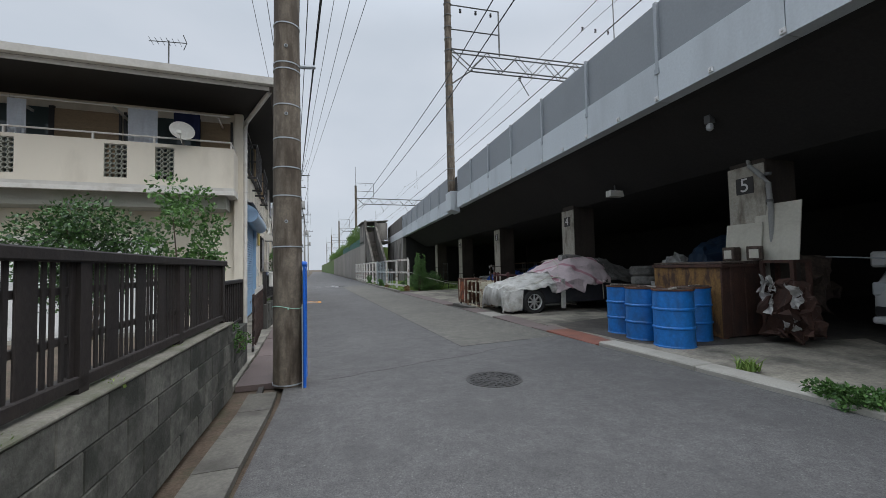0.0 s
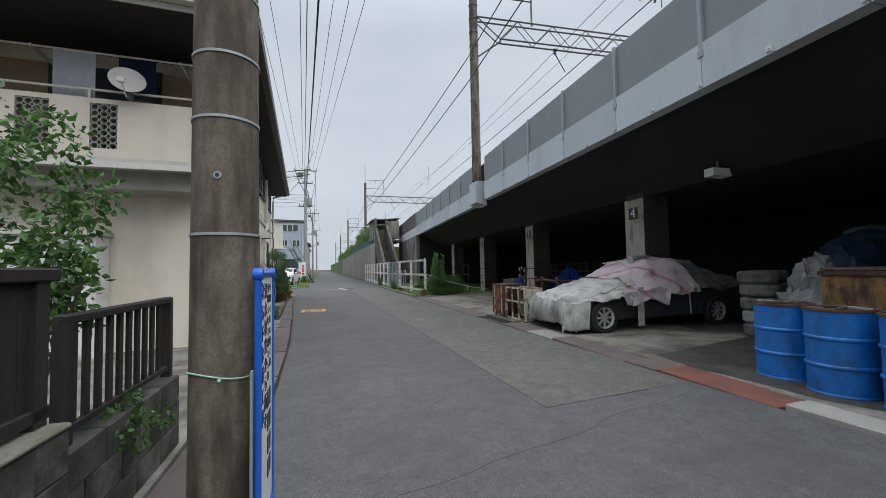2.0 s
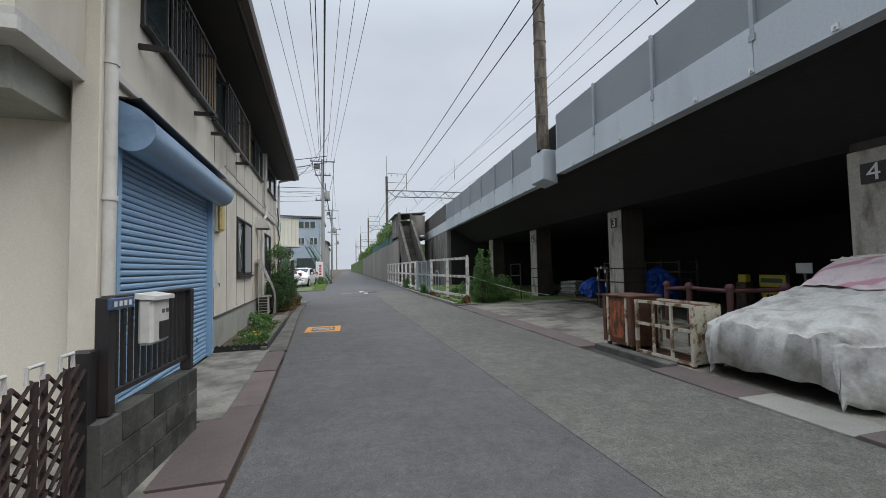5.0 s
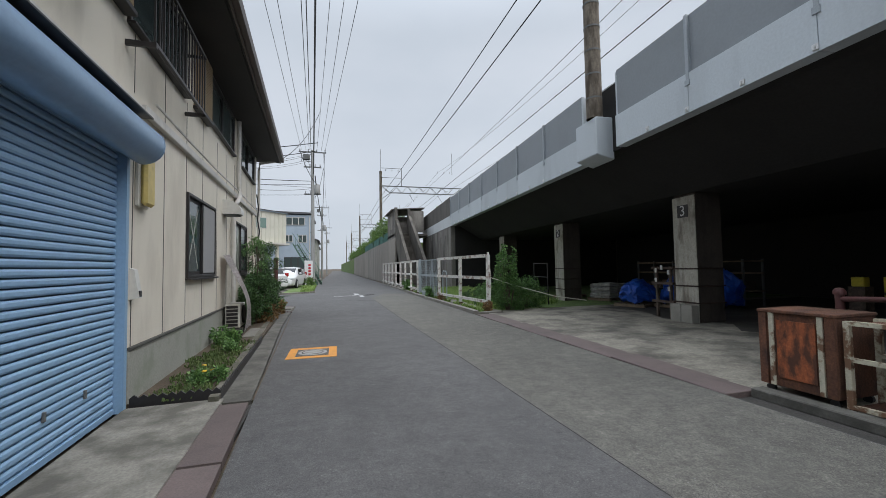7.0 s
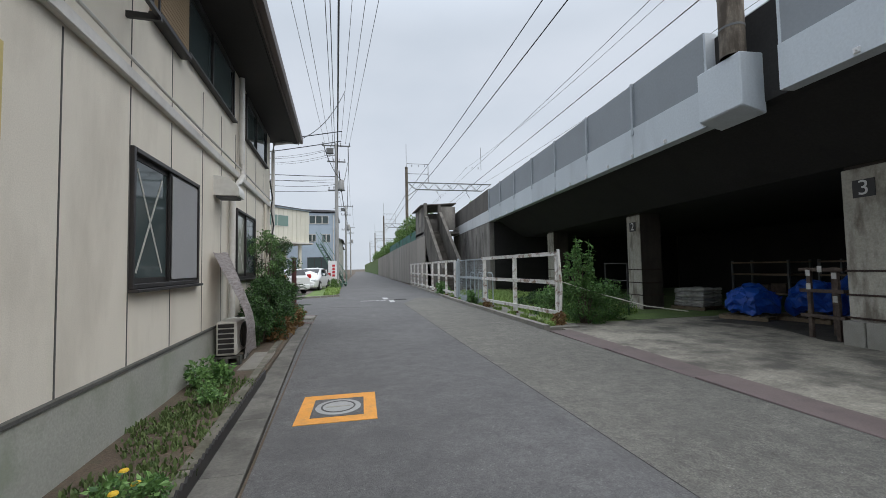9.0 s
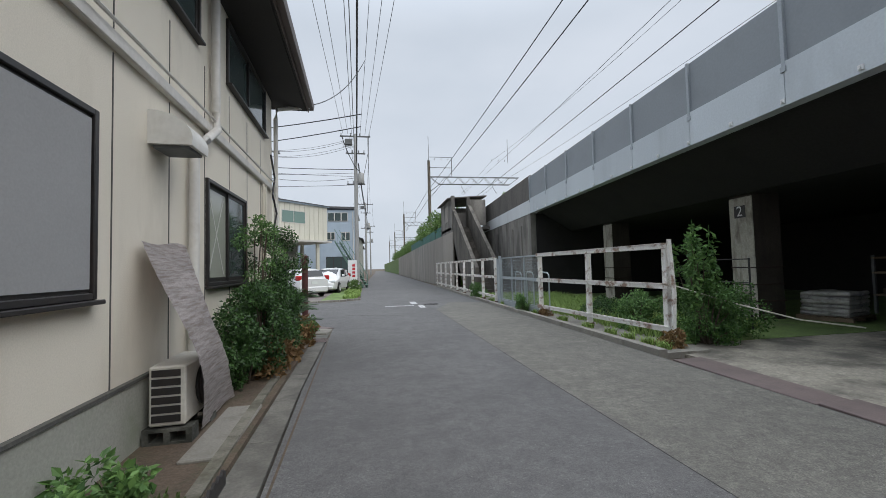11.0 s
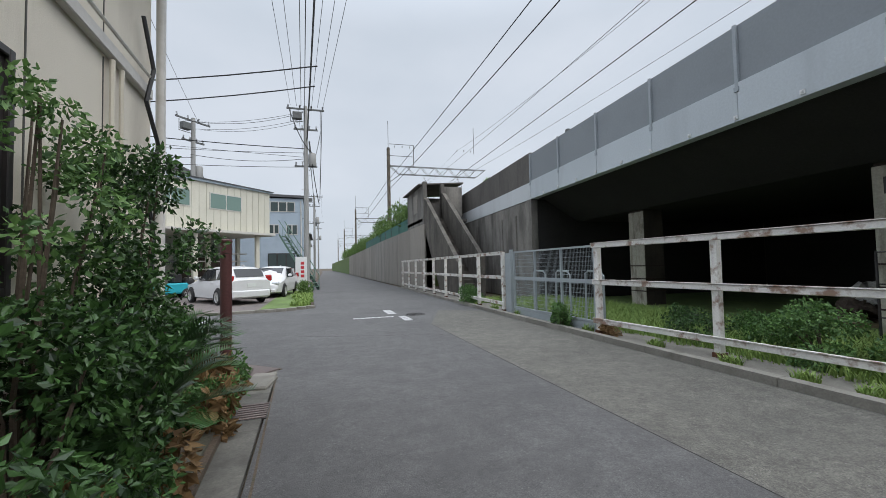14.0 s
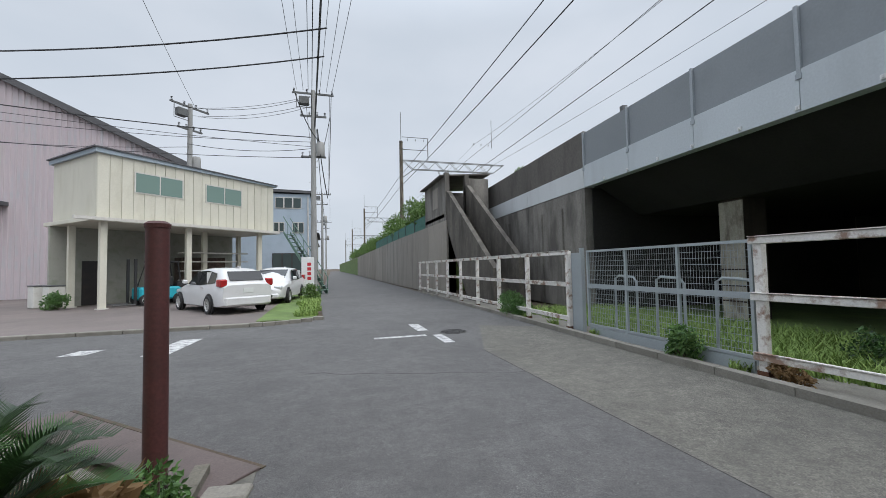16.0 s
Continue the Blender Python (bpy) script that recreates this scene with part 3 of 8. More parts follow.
def blade_mesh(name, spots, count, height, material, seed=1, lean=0.35, wide=0.012):
    """Grass: bent tapering blades round spots (x, y, radius)."""
    rng = np.random.default_rng(seed)
    c = np.array(spots, float)
    w = c[:, 2] ** 2
    pick = rng.choice(len(c), count, p=w / w.sum())
    a, r = rng.random(count) * 6.283, np.sqrt(rng.random(count)) * c[pick, 2]
    base = np.stack([c[pick, 0] + r * np.cos(a), c[pick, 1] + r * np.sin(a), np.zeros(count)], 1)
    h = height * (0.35 + 0.9 * rng.random(count))
    b = rng.random(count) * 6.283
    out = np.stack([np.cos(b), np.sin(b), np.zeros(count)], 1)
    side = np.stack([-np.sin(b), np.cos(b), np.zeros(count)], 1) * wide
    up = np.array([[0, 0, 1.0]])
    mid = base + up * h[:, None] * 0.6 + out * (h * lean * 0.3)[:, None]
    tip = base + up * h[:, None] * 0.95 + out * (h * lean)[:, None]
    v = np.stack([base - side, base + side, mid - side * 0.8, mid + side * 0.8, tip], 1).reshape(-1, 3)
    q = np.arange(count)[:, None] * 5
    fs = (q + np.array([[0, 1, 3, 2]])).tolist() + (q + np.array([[2, 3, 4]])).tolist()
    me = bpy.data.meshes.new(name)
    me.from_pydata(v.tolist(), [], fs)
    me.materials.append(material)
    return me


def clump_cloud(n, rx, ry, rz, z0, r0, r1, seed):
    rng = random.Random(seed)
    out = []
    for _ in range(n):
        a, u = rng.random() * 6.283, rng.random()
        z = rng.random()
        k = math.sqrt(max(0.05, 1 - (2 * z - 1) ** 2 * 0.8)) * (0.35 + 0.65 * u)
        out.append((rx * k * math.cos(a), ry * k * math.sin(a), z0 + rz * z, r0 + (r1 - r0) * rng.random()))
    return out


def bush(name, m, label, rx, ry, rz, z0, n, count, size, material, seed, stems=6, r0=0.1, r1=0.24, group=""):
    t = thing(name, m, label, "bush", group)
    cl = clump_cloud(n, rx, ry, rz, z0, r0, r1, seed)
    rng = random.Random(seed + 5)
    for k in range(stems):
        c = cl[rng.randrange(len(cl))]
        bm = tube(bmesh.new(), [(c[0] * 0.1, c[1] * 0.1, -0.05), (c[0] * 0.45 + rng.uniform(-0.05, 0.05), c[1] * 0.45, c[2] * 0.55), c[:3]], 0.018, 5, 0.006)
        part("stem", bm, M["bark"], t)
    ob = new("crown", leaf_mesh("crown", cl, count, size, material, seed))
    ob.parent = t
    return t


# ---- the house: parts of its walls ----
for yy in (0.22, 1.23, 2.24, 3.25, 4.42, 5.42, 6.42, 7.45, 8.48, 9.5):
    for z0, z1 in ((0.66, 1.4), (2.82, 3.4), (3.6, 4.34)) if 2.26 < yy < 4.18 or 6.45 < yy < 8.33 else ((0.66, 3.4), (3.6, 4.3)):
        part("wall_joint", B(0.0, 0.004, yy - 0.008, yy + 0.008, z0, z1), M["mortar"], house)
part("floor_band", B(0.0, 0.07, 0.4, 10.5, 3.42, 3.54, 0.01), M["gutter"], house, "white band between the storeys")
part("floor_band", B(0.0, 0.05, -3.6, 0.4, 3.42, 3.5, 0.01), M["gutter"], house)
part("plinth_cap", B(0.0, 0.045, 0.12, 10.6, 0.64, 0.67), M["mortar"], house)
part("corner_post", B(-0.2, 0.02, -3.85, -3.62, 0.0, 5.6, 0.01), M["wall"], house)
part("eave_board", B(0.76, 0.79, -5.72, 11.22, 5.6, 5.76), M["gutter_brown"], house)
part("soffit", B(-0.0, 0.72, -5.6, 11.1, 5.595, 5.618), M["roof_dark"], house)
bm = prism(bmesh.new(), [(0.79, 5.66), (0.9, 5.66), (0.92, 5.78), (0.79, 5.78)], -5.75, 11.25)
part("road_gutter", bm, M["gutter_brown"], house, "brown plastic gutter")
bm = prism(bmesh.new(), [(-5.74, 5.64), (-5.88, 5.64), (-5.9, 5.79), (-5.74, 5.79)], -10.2, 0.92, "x")
part("near_gutter", bm, M["gutter"], house, "pale gutter over the balcony")
part("near_eave_board", B(-10.2, 0.76, -5.73, -5.7, 5.55, 5.64), M["gutter"], house)
bm = tube(bmesh.new(), [(0.06, -3.75, 0.0), (0.06, -3.75, 5.2), (0.12, -3.9, 5.4), (0.75, -5.5, 5.6)], 0.055, 10)
for zz in (0.9, 2.2, 3.5, 4.6):
    tube(bm, [(0.06, -3.75, zz), (0.06, -3.75, zz + 0.05)], 0.066, 10)
part("downpipe", bm, M["pipe"], house, "white rain pipe with collars", True)
bm = tube(bmesh.new(), [(0.08, 6.6, 5.55), (0.08, 6.6, 3.75), (0.12, 6.55, 3.5), (0.1, 6.2, 3.25), (0.08, 5.88, 3.05), (0.08, 5.85, 0.1)], 0.055, 10)
part("downpipe", bm, M["pipe"], house, "pale rain pipe with a bend", True)
bm = tube(bmesh.new(), [(0.8, 11.1, 5.7), (0.1, 10.75, 5.45), (0.08, 10.72, 5.2), (0.08, 10.72, 0.1)], 0.05, 10)
part("downpipe", bm, M["pipe"], house, "", True)
bm = tube(bmesh.new(), [(0.1, 0.6, 3.62), (0.09, 2.0, 3.6), (0.1, 4.0, 3.58), (0.09, 6.3, 3.62), (0.1, 10.3, 3.6)], 0.018, 6)
part("cable_run", bm, M["pipe"], house)
bm = tube(bmesh.new(), [(0.07, 10.2, 4.2), (0.12, 10.35, 3.7), (0.1, 10.2, 3.3), (0.14, 10.45, 2.9), (0.08, 10.3, 2.4), (0.1, 10.45, 1.9), (0.08, 10.35, 1.0)], 0.022, 6)
part("cable_run", bm, M["wire"], house, "loose black cables at the corner")
for yy in (9.55, 9.75):
    part("conduit", tube(bmesh.new(), [(0.05, yy, 0.7), (0.05, yy, 3.4)], 0.022, 6), M["wall"], house)


def window_unit(m, w, h, label, cols=("glass", "glass"), rail=False, screen=False, tape=False):
    """A two-sash sliding window set in the wall; local y along the wall, x outwards, origin at its lower near corner."""
    t = thing("window_1", m, label, "window", kind="structure")
    fr = bmesh.new()
    for a in ((-0.06, 0.04, 0, w, -0.05, 0.0), (-0.06, 0.04, 0, w, h, h + 0.05), (-0.06, 0.04, -0.05, 0.0, -0.05, h + 0.05), (-0.06, 0.04, w, w + 0.05, -0.05, h + 0.05)):
        box(fr, *a, 0.006)
    part("window_frame", fr, M["dark_metal"], t, "dark bronze frame")
    part("window_sill", B(-0.02, 0.09, -0.06, w + 0.06, -0.085, -0.052, 0.005), M["dark_metal"], t)
    for k in range(2):
        y0, y1, x = k * w / 2 - (0.02 if k else 0), (k + 1) * w / 2 + (0 if k else 0.02), -0.03 + 0.03 * k
        s = bmesh.new()
        for a in ((x - 0.012, x + 0.012, y0, y1, 0, 0.06), (x - 0.012, x + 0.012, y0, y1, h - 0.05, h), (x - 0.012, x + 0.012, y0, y0 + 0.045, 0.06, h - 0.05), (x - 0.012, x + 0.012, y1 - 0.045, y1, 0.06, h - 0.05)):
            box(s, *a)
        sash = part("sash", s, M["dark_metal"], t)
        g = part("pane", B(x - 0.003, x + 0.003, y0 + 0.045, y1 - 0.045, 0.06, h - 0.05), M[cols[k]], t)
        if tape and k == 0:
            d = (y1 - y0 - 0.09)
            for sg in (1, -1):
                bm = B(x + 0.004, x + 0.007, -0.016, 0.016, -0.48 * h, 0.46 * h)
                part("tape", bm, M["tape"], t, "pale tape crossed on the pane", m=T(0, (y0 + y1) / 2, h / 2, sg * math.degrees(math.atan2(d, h)) * 0.9))
    if screen:
        part("insect_screen", B(0.02, 0.026, w / 2 + 0.02, w - 0.02, 0.03, h - 0.03), M["screen"], t, "grey insect screen")
    part("room_behind", B(-0.15, -0.13, 0, w, 0, h), M["curtain"], t)
    if rail:
        r = thing("window_rail", m, "black steel balcony rail under the upper window", "railing", "upper window rails")
        part("rail_bar", B(0.26, 0.3, -0.1, w + 0.1, 0.62, 0.66), M["dark_metal"], r)
        part("rail_bar", B(0.26, 0.3, -0.1, w + 0.1, -0.33, -0.29), M["dark_metal"], r)
        for yy in (-0.1, w + 0.06):
            part("rail_bracket", B(0.0, 0.3, yy, yy + 0.04, -0.36, -0.3), M["dark_metal"], r)
            part("rail_bracket", B(0.0, 0.3, yy, yy + 0.04, 0.62, 0.66), M["dark_metal"], r)
        nb = int(w / 0.13)
        me = mesh_of("baluster", B(0.27, 0.288, -0.009, 0.009, -0.3, 0.63), M["dark_metal"])
        for k in range(nb + 1):
            piece("baluster", me, r, T(0, -0.08 + k * (w + 0.16) / nb, 0))
    return t


M["glass"] = glassy("window_glass", (0.055, 0.075, 0.075), 0.05, dark=1.0)
M["frosted"] = glassy("frosted_glass", (0.33, 0.34, 0.29), 0.12, dark=1.0)
M["screen"] = surface("insect_screen", (0.29, 0.29, 0.29), 0.8, 0.05, 60, 1, 0.05)
M["curtain"] = surface("dim_curtain", (0.12, 0.11, 0.09), 0.9, 0.1, 20, 2, 0.1)
M["tape"] = surface("pale_tape", (0.4, 0.4, 0.36), 0.7, 0.08, 30, 3, 0.02)
M["brown_blind"] = surface("brown_blind", (0.31, 0.225, 0.14), 0.8, 0.12, 30, 2, 0.1, stretch=(1, 1, 8))
M["cream_blind"] = surface("tan_shutter_box", (0.3, 0.215, 0.12), 0.7, 0.06, 20, 1.5, 0.05)
M["yellow_box"] = surface("yellowed_plastic", (0.56, 0.44, 0.15), 0.45, 0.08, 15, 3, 0.03, (0.3, 0.24, 0.12), 0.5)
M["plastic_white"] = surface("white_plastic", (0.62, 0.61, 0.57), 0.4, 0.05, 15, 2, 0.02, (0.45, 0.42, 0.36), 0.4)
M["ac_white"] = surface("aged_white_metal", (0.55, 0.53, 0.48), 0.5, 0.06, 20, 2, 0.03, (0.4, 0.35, 0.28), 0.5)
window_unit(placed(LEFT, 0, 2.3, 1.45), 1.84, 1.32, "dark bronze sliding window with taped pane and insect screen", ("glass", "screen"), screen=True, tape=True)
window_unit(placed(LEFT, 0, 6.5, 1.45), 1.78, 1.33, "dark bronze sliding window with frosted taped panes", ("frosted", "glass"), tape=True)
window_unit(placed(LEFT, 0, -2.95, 4.4), 1.85, 1.0, "upper sliding window behind a black rail", rail=True)
window_unit(placed(LEFT, 0, 0.05, 4.4), 2.0, 1.0, "upper sliding window behind a black rail", rail=True)
window_unit(placed(LEFT, 0, 3.65, 4.55), 2.5, 0.92, "upper sliding window under the dark eaves")
window_unit(placed(LEFT, 0, 7.35, 4.55), 2.5, 0.92, "upper sliding window under the dark eaves")
for y0, y1 in ((-0.95, -0.1), (2.6, 3.5)):
    t = thing("shutter_box", placed(LEFT, 0, y0, 4.4), "ribbed tan shutter box beside the upper window", "shutter box", "shutter boxes")
    part("case", B(0.0, 0.1, 0, y1 - y0, 0.0, 1.1, 0.01), M["cream_blind"], t)
    part("base_sill", B(0.0, 0.13, -0.02, y1 - y0 + 0.02, -0.06, 0.0, 0.006), M["dark_metal"], t, "dark sill")
    me = mesh_of("slat", B(0.1, 0.108, 0.03, y1 - y0 - 0.03, 0.0, 0.03), M["cream_blind"])
    for k in range(20):
        piece("slat", me, t, T(0, 0, 0.04 + k * 0.051))
# roller shutter
t = thing("roller_shutter", LEFT, "closed light blue steel roller shutter in the house wall", "roller shutter")
me = mesh_of("slat", prism(bmesh.new(), [(-0.11, 0.0), (-0.11, 0.011), (-0.068, 0.013), (-0.058, 0.03), (-0.058, 0.056), (-0.068, 0.073), (-0.11, 0.0745)], -3.44, 0.02), M["shutter"])
for k in range(38):
    piece("slat", me, t, T(0, 0, 0.06 + k * 0.0745))
part("bottom_bar", B(-0.1, -0.05, -3.44, 0.02, 0.0, 0.06, 0.004), M["shutter"], t)
for yy in (-3.48, 0.02):
    part("guide_rail", B(-0.11, 0.03, yy - 0.03, yy + 0.04, 0, 2.9), M["shutter"], t)
for yy in (-1.2, -0.6):
    part("latch", B(-0.062, -0.04, yy, yy + 0.03, 0.34, 0.42, 0.004), M["steel"], t)
hood = thing("shutter_hood", LEFT, "rounded light blue sheet metal hood over the shutter", "hood")
prof = [(0.0, 2.8), (0.1, 2.74)] + [(0.14 + 0.22 * math.sin(radians(a)), 2.95 - 0.22 * math.cos(radians(a))) for a in range(0, 121, 10)] + [(0.22, 3.16), (0.0, 3.26)]
part("case", prism(bmesh.new(), prof, -3.55, 0.07), M["awning"], hood, smooth=True)
for yy in (-3.565, 0.06):
    part("end_plate", prism(bmesh.new(), [(p[0] * 1.01, p[1]) for p in prof], yy, yy + 0.02), M["awning"], hood)
part("top_flashing", B(0.0, 0.24, -3.57, 0.09, 3.26, 3.275), M["dark_metal"], hood)
# meter box, lamp box, hooded vent
t = thing("meter_box", placed(LEFT, 0.0, 0.26, 2.28), "yellowed plastic meter box on the wall", "meter box")
part("case", B(0.0, 0.05, 0, 0.3, 0.0, 0.66, 0.012), M["ac_white"], t, "grey back plate")
part("cover", B(0.05, 0.12, 0.02, 0.29, 0.02, 0.65, 0.03), M["yellow_box"], t, "yellowed cover")
t = thing("shutter_key_box", placed(LEFT, 0.0, 0.16, 1.2), "small white key box with a cable", "key box")
part("case", prism(bmesh.new(), [(0.0, 0.0), (0.1, 0.02), (0.05, 0.34), (0.0, 0.36)], 0, 0.1), M["plastic_white"], t)
part("slot", B(0.06, 0.1, 0.02, 0.08, 0.03, 0.1), M["dark_metal"], t)
t = thing("vent_hood", placed(LEFT, 0.0, 4.97, 2.82), "curved white vent hood stained underneath", "vent hood")
hp = [(0.0, 0.0), (0.38, 0.0), (0.39, 0.06)] + [(0.39 * math.cos(radians(a)), 0.06 + 0.27 * math.sin(radians(a))) for a in range(10, 91, 10)]
part("cover", prism(bmesh.new(), hp, 0.0, 0.42), M["plastic_white"], t, smooth=True)
part("grille", B(0.03, 0.34, 0.04, 0.38, -0.03, 0.0), M["steel"], t)
# balcony
bal = thing("balcony", LEFT, "cream rendered balcony with pierced block panels", "balcony", kind="structure")
part("slab", B(-9.5, -0.1, -4.72, -3.66, 3.28, 3.42), M["gutter"], bal)
HOLES = [(-9.0, -8.6), (-6.9, -6.5), (-4.62, -4.2), (-2.68, -2.25), (-1.72, -1.34)]
bm = bmesh.new()
xs = [-9.5] + [x for h in HOLES for x in h] + [-0.1]
for a, b in zip(xs[::2], xs[1::2]):
    box(bm, a, b, -4.72, -4.6, 3.42, 4.4)
for a, b in HOLES:
    box(bm, a, b, -4.72, -4.6, 3.42, 3.56)
    box(bm, a, b, -4.72, -4.6, 4.32, 4.4)
part("parapet", bm, M["wall"], bal)
part("side_parapet", B(-0.22, -0.1, -4.6, -3.86, 3.42, 4.4), M["wall"], bal)
ring = bmesh.new()
lathe(ring, [(0.062, -0.05), (0.062, 0.05), (0.047, 0.05), (0.047, -0.05), (0.062, -0.05)], 8)
bmesh.ops.rotate(ring, verts=ring.verts, cent=(0, 0, 0), matrix=Matrix.Rotation(radians(90), 3, "X"))
for fc in [fc for fc in ring.faces if len(fc.verts) > 4]:
    ring.faces.remove(fc)
me = mesh_of("pierced_block", ring, M["plinth"])
for a, b in HOLES[2:]:
    nx = round((b - a) / 0.11)
    for i in range(nx):
        for j in range(7):
            piece("pierced_block", me, bal, T(a + (i + 0.5) * (b - a) / nx, -4.66, 3.61 + j * 0.108))
part("top_rail", tube(bmesh.new(), [(-9.5, -4.66, 4.56), (-0.16, -4.66, 4.56), (-0.16, -3.86, 4.56)], 0.022, 8), M["pipe"], bal, "white top rail")
for x in (-8.2, -6.2, -4.4, -2.9, -1.75, -0.16):
    part("rail_post", B(x - 0.018, x + 0.018, -4.68, -4.64, 4.4, 4.56), M["pipe"], bal)
part("drip_edge", B(-9.5, -0.06, -4.76, -4.72, 3.24, 3.34), M["pipe"], bal)
part("stained_beam", B(-9.5, -0.3, -4.4, -3.66, 2.95, 3.28), M["plinth"], bal)
t = thing("laundry_pole", LEFT, "steel laundry pole hung under the eaves", "laundry pole")
part("pole", tube(bmesh.new(), [(-9.0, -4.55, 5.24), (-0.2, -4.55, 5.24)], 0.018, 6), M["pipe"], t)
for x in (-4.4, -2.6, -0.5):
    part("hanger_arm", B(x, x + 0.03, -4.58, -3.6, 5.2, 5.26), M["pipe"], t)
M["cloth_white"] = surface("white_cloth", (0.72, 0.76, 0.82), 0.9, 0.06, 20, 3, 0.1)
M["cloth_navy"] = surface("navy_cloth", (0.015, 0.022, 0.07), 0.9, 0.1, 20, 3, 0.1)


def laundry(name, x0, x1, z0, z1, material, label):
    t = thing(name, LEFT, label, "laundry", "washing on the balcony")
    n = 14
    bm = bmesh.new()
    rows = []
    for j in range(6):
        z = z1 + (z0 - z1) * j / 5
        rows.append([bm.verts.new((x0 + (x1 - x0) * i / n, -4.55 + 0.03 * math.sin(i * 1.3 + j * 0.2) * j / 5, z)) for i in range(n + 1)])
    for a, b in zip(rows, rows[1:]):
        for i in range(n):
            bm.faces.new((a[i], a[i + 1], b[i + 1], b[i]))
    bmesh.ops.solidify(bm, geom=bm.faces, thickness=0.012)
    part("cloth", bm, material, t, smooth=True)


laundry("towel", -2.3, -1.72, 4.3, 5.24, M["cloth_white"], "pale blue white towel hung to dry")
laundry("navy_shirt", -1.4, -0.85, 4.62, 5.24, M["cloth_navy"], "navy blue shirt hung to dry")
laundry("shirt", -4.9, -4.55, 4.5, 5.2, M["cloth_white"], "white shirt hung to dry")
laundry("shirt", -4.42, -4.1, 4.45, 5.2, M["cloth_white"], "white shirt hung to dry")
for x0, x1, k in ((-4.0, -2.75, "brown_blind"), (-1.0, -0.3, "brown_blind"), (-2.6, -1.1, "glass"), (-6.5, -4.1, "glass")):
    t = thing("balcony_window", placed(LEFT, 0, -3.66, 0), "balcony door closed by a brown shutter" if k == "brown_blind" else "dark glazed balcony door", "window", kind="structure")
    part("panel", B(x0, x1, -0.04, 0.0, 3.45, 5.35), M[k], t)
    part("window_frame", B(x0 - 0.05, x0, -0.06, 0.0, 3.45, 5.4), M["dark_metal"], t)
    part("window_frame", B(x1, x1 + 0.05, -0.06, 0.0, 3.45, 5.4), M["dark_metal"], t)
dish = thing("satellite_dish", placed(LEFT, -1.15, -4.78, 4.6, 0, 0, 0), "white round satellite dish clamped to the balcony rail", "satellite dish")
bm = lathe(bmesh.new(), [(0.02, 0.0), (0.12, 0.012), (0.2, 0.035), (0.25, 0.06), (0.255, 0.055), (0.2, 0.025), (0.12, 0.0), (0.02, -0.012)], 28)
part("reflector", bm, M["plastic_white"], dish, smooth=True, m=T(0, -0.12, 0.06, 68, 0, 20))
part("feed_arm", tube(bmesh.new(), [(0, -0.14, -0.2), (0.02, -0.42, -0.05)], 0.012, 6), M["plastic_white"], dish)
part("feed_horn", B(-0.03, 0.07, -0.46, -0.4, -0.08, 0.0, 0.01), M["plastic_white"], dish)
part("bracket", B(-0.02, 0.02, -0.12, 0.1, -0.2, -0.05), M["steel"], dish)
ant = thing("roof_antenna", placed(LEFT, -1.85, -3.2, 6.15), "thin metal television antenna on the roof", "antenna")
part("mast", tube(bmesh.new(), [(0, 0, 0), (0, 0, 1.5)], 0.018, 6), M["steel"], ant)
part("boom", tube(bmesh.new(), [(-0.45, 0, 1.42), (0.42, 0, 1.5)], 0.012, 6), M["steel"], ant)
me = mesh_of("element", tube(bmesh.new(), [(0, -0.2, 0), (0, 0.2, 0)], 0.006, 5), M["steel"])
for k in range(6):
    piece("element", me, ant, T(-0.4 + k * 0.13, 0, 1.425 + k * 0.012))
part("reflector", tube(bmesh.new(), [(0.34, -0.02, 1.7), (0.42, 0, 1.5), (0.34, 0.02, 1.3)], 0.012, 5), M["steel"], ant)
t = thing("storage_shed", placed(LEFT, -7.2, -3.66, 0), "white sliding-door storage shed under the balcony", "shed")
part("body", B(0, 5.4, -0.55, -0.02, 0.0, 2.15, 0.01), M["white_paint"], t)
for k in range(4):
    part("door_panel", B(0.04 + k * 1.34, 1.34 + k * 1.34, -0.57 - 0.012 * (k % 2), -0.552, 0.08, 2.05), M["white_paint"], t)
part("roof_edge", B(-0.05, 5.45, -0.68, 0.0, 2.15, 2.24, 0.01), M["gutter"], t)
# front garden soil and court
solid("garden_bed", B(-8.5, -1.15, -8.5, 5.2, -0.05, 0.7), M["soil"], P(0, 0), "raised garden bed behind the block wall", "garden bed")
solid("court", B(-8.5, -0.9, 5.2, 11.9, -0.05, 0.014), M["court"], P(0, 0), "old concrete forecourt of the house", "paving")
solid("shutter_apron", B(0.02, 0.98, -3.6, 0.06, -0.05, 0.03, 0.004), M["court"], LEFT, "patchy concrete apron before the shutter", "paving")

# ---- block walls and fences along the road ----


def block_wall(name, m, length, courses, thick, label, cap=True, first=0.0):
    t = thing(name, m, label, "block wall", kind="structure")
    part("core", B(-thick + 0.012, -0.012, -length, 0, 0, courses * 0.2 - 0.01), M["mortar"], t)
    me = mesh_of("block", B(-thick, 0, -0.397, -0.003, 0.003, 0.197, 0.006), M["block"])
    half = mesh_of("half_block", B(-thick, 0, -0.197, -0.003, 0.003, 0.197, 0.006), M["block"])
    for c in range(courses):
        y = 0.0
        if c % 2:
            piece("half_block", half, t, T(0, 0, c * 0.2))
            y = 0.2
        while y + 0.4 <= length + 0.01:
            piece("block", me, t, T(random.uniform(-0.002, 0.002), -y, c * 0.2))
            y += 0.4
    return t


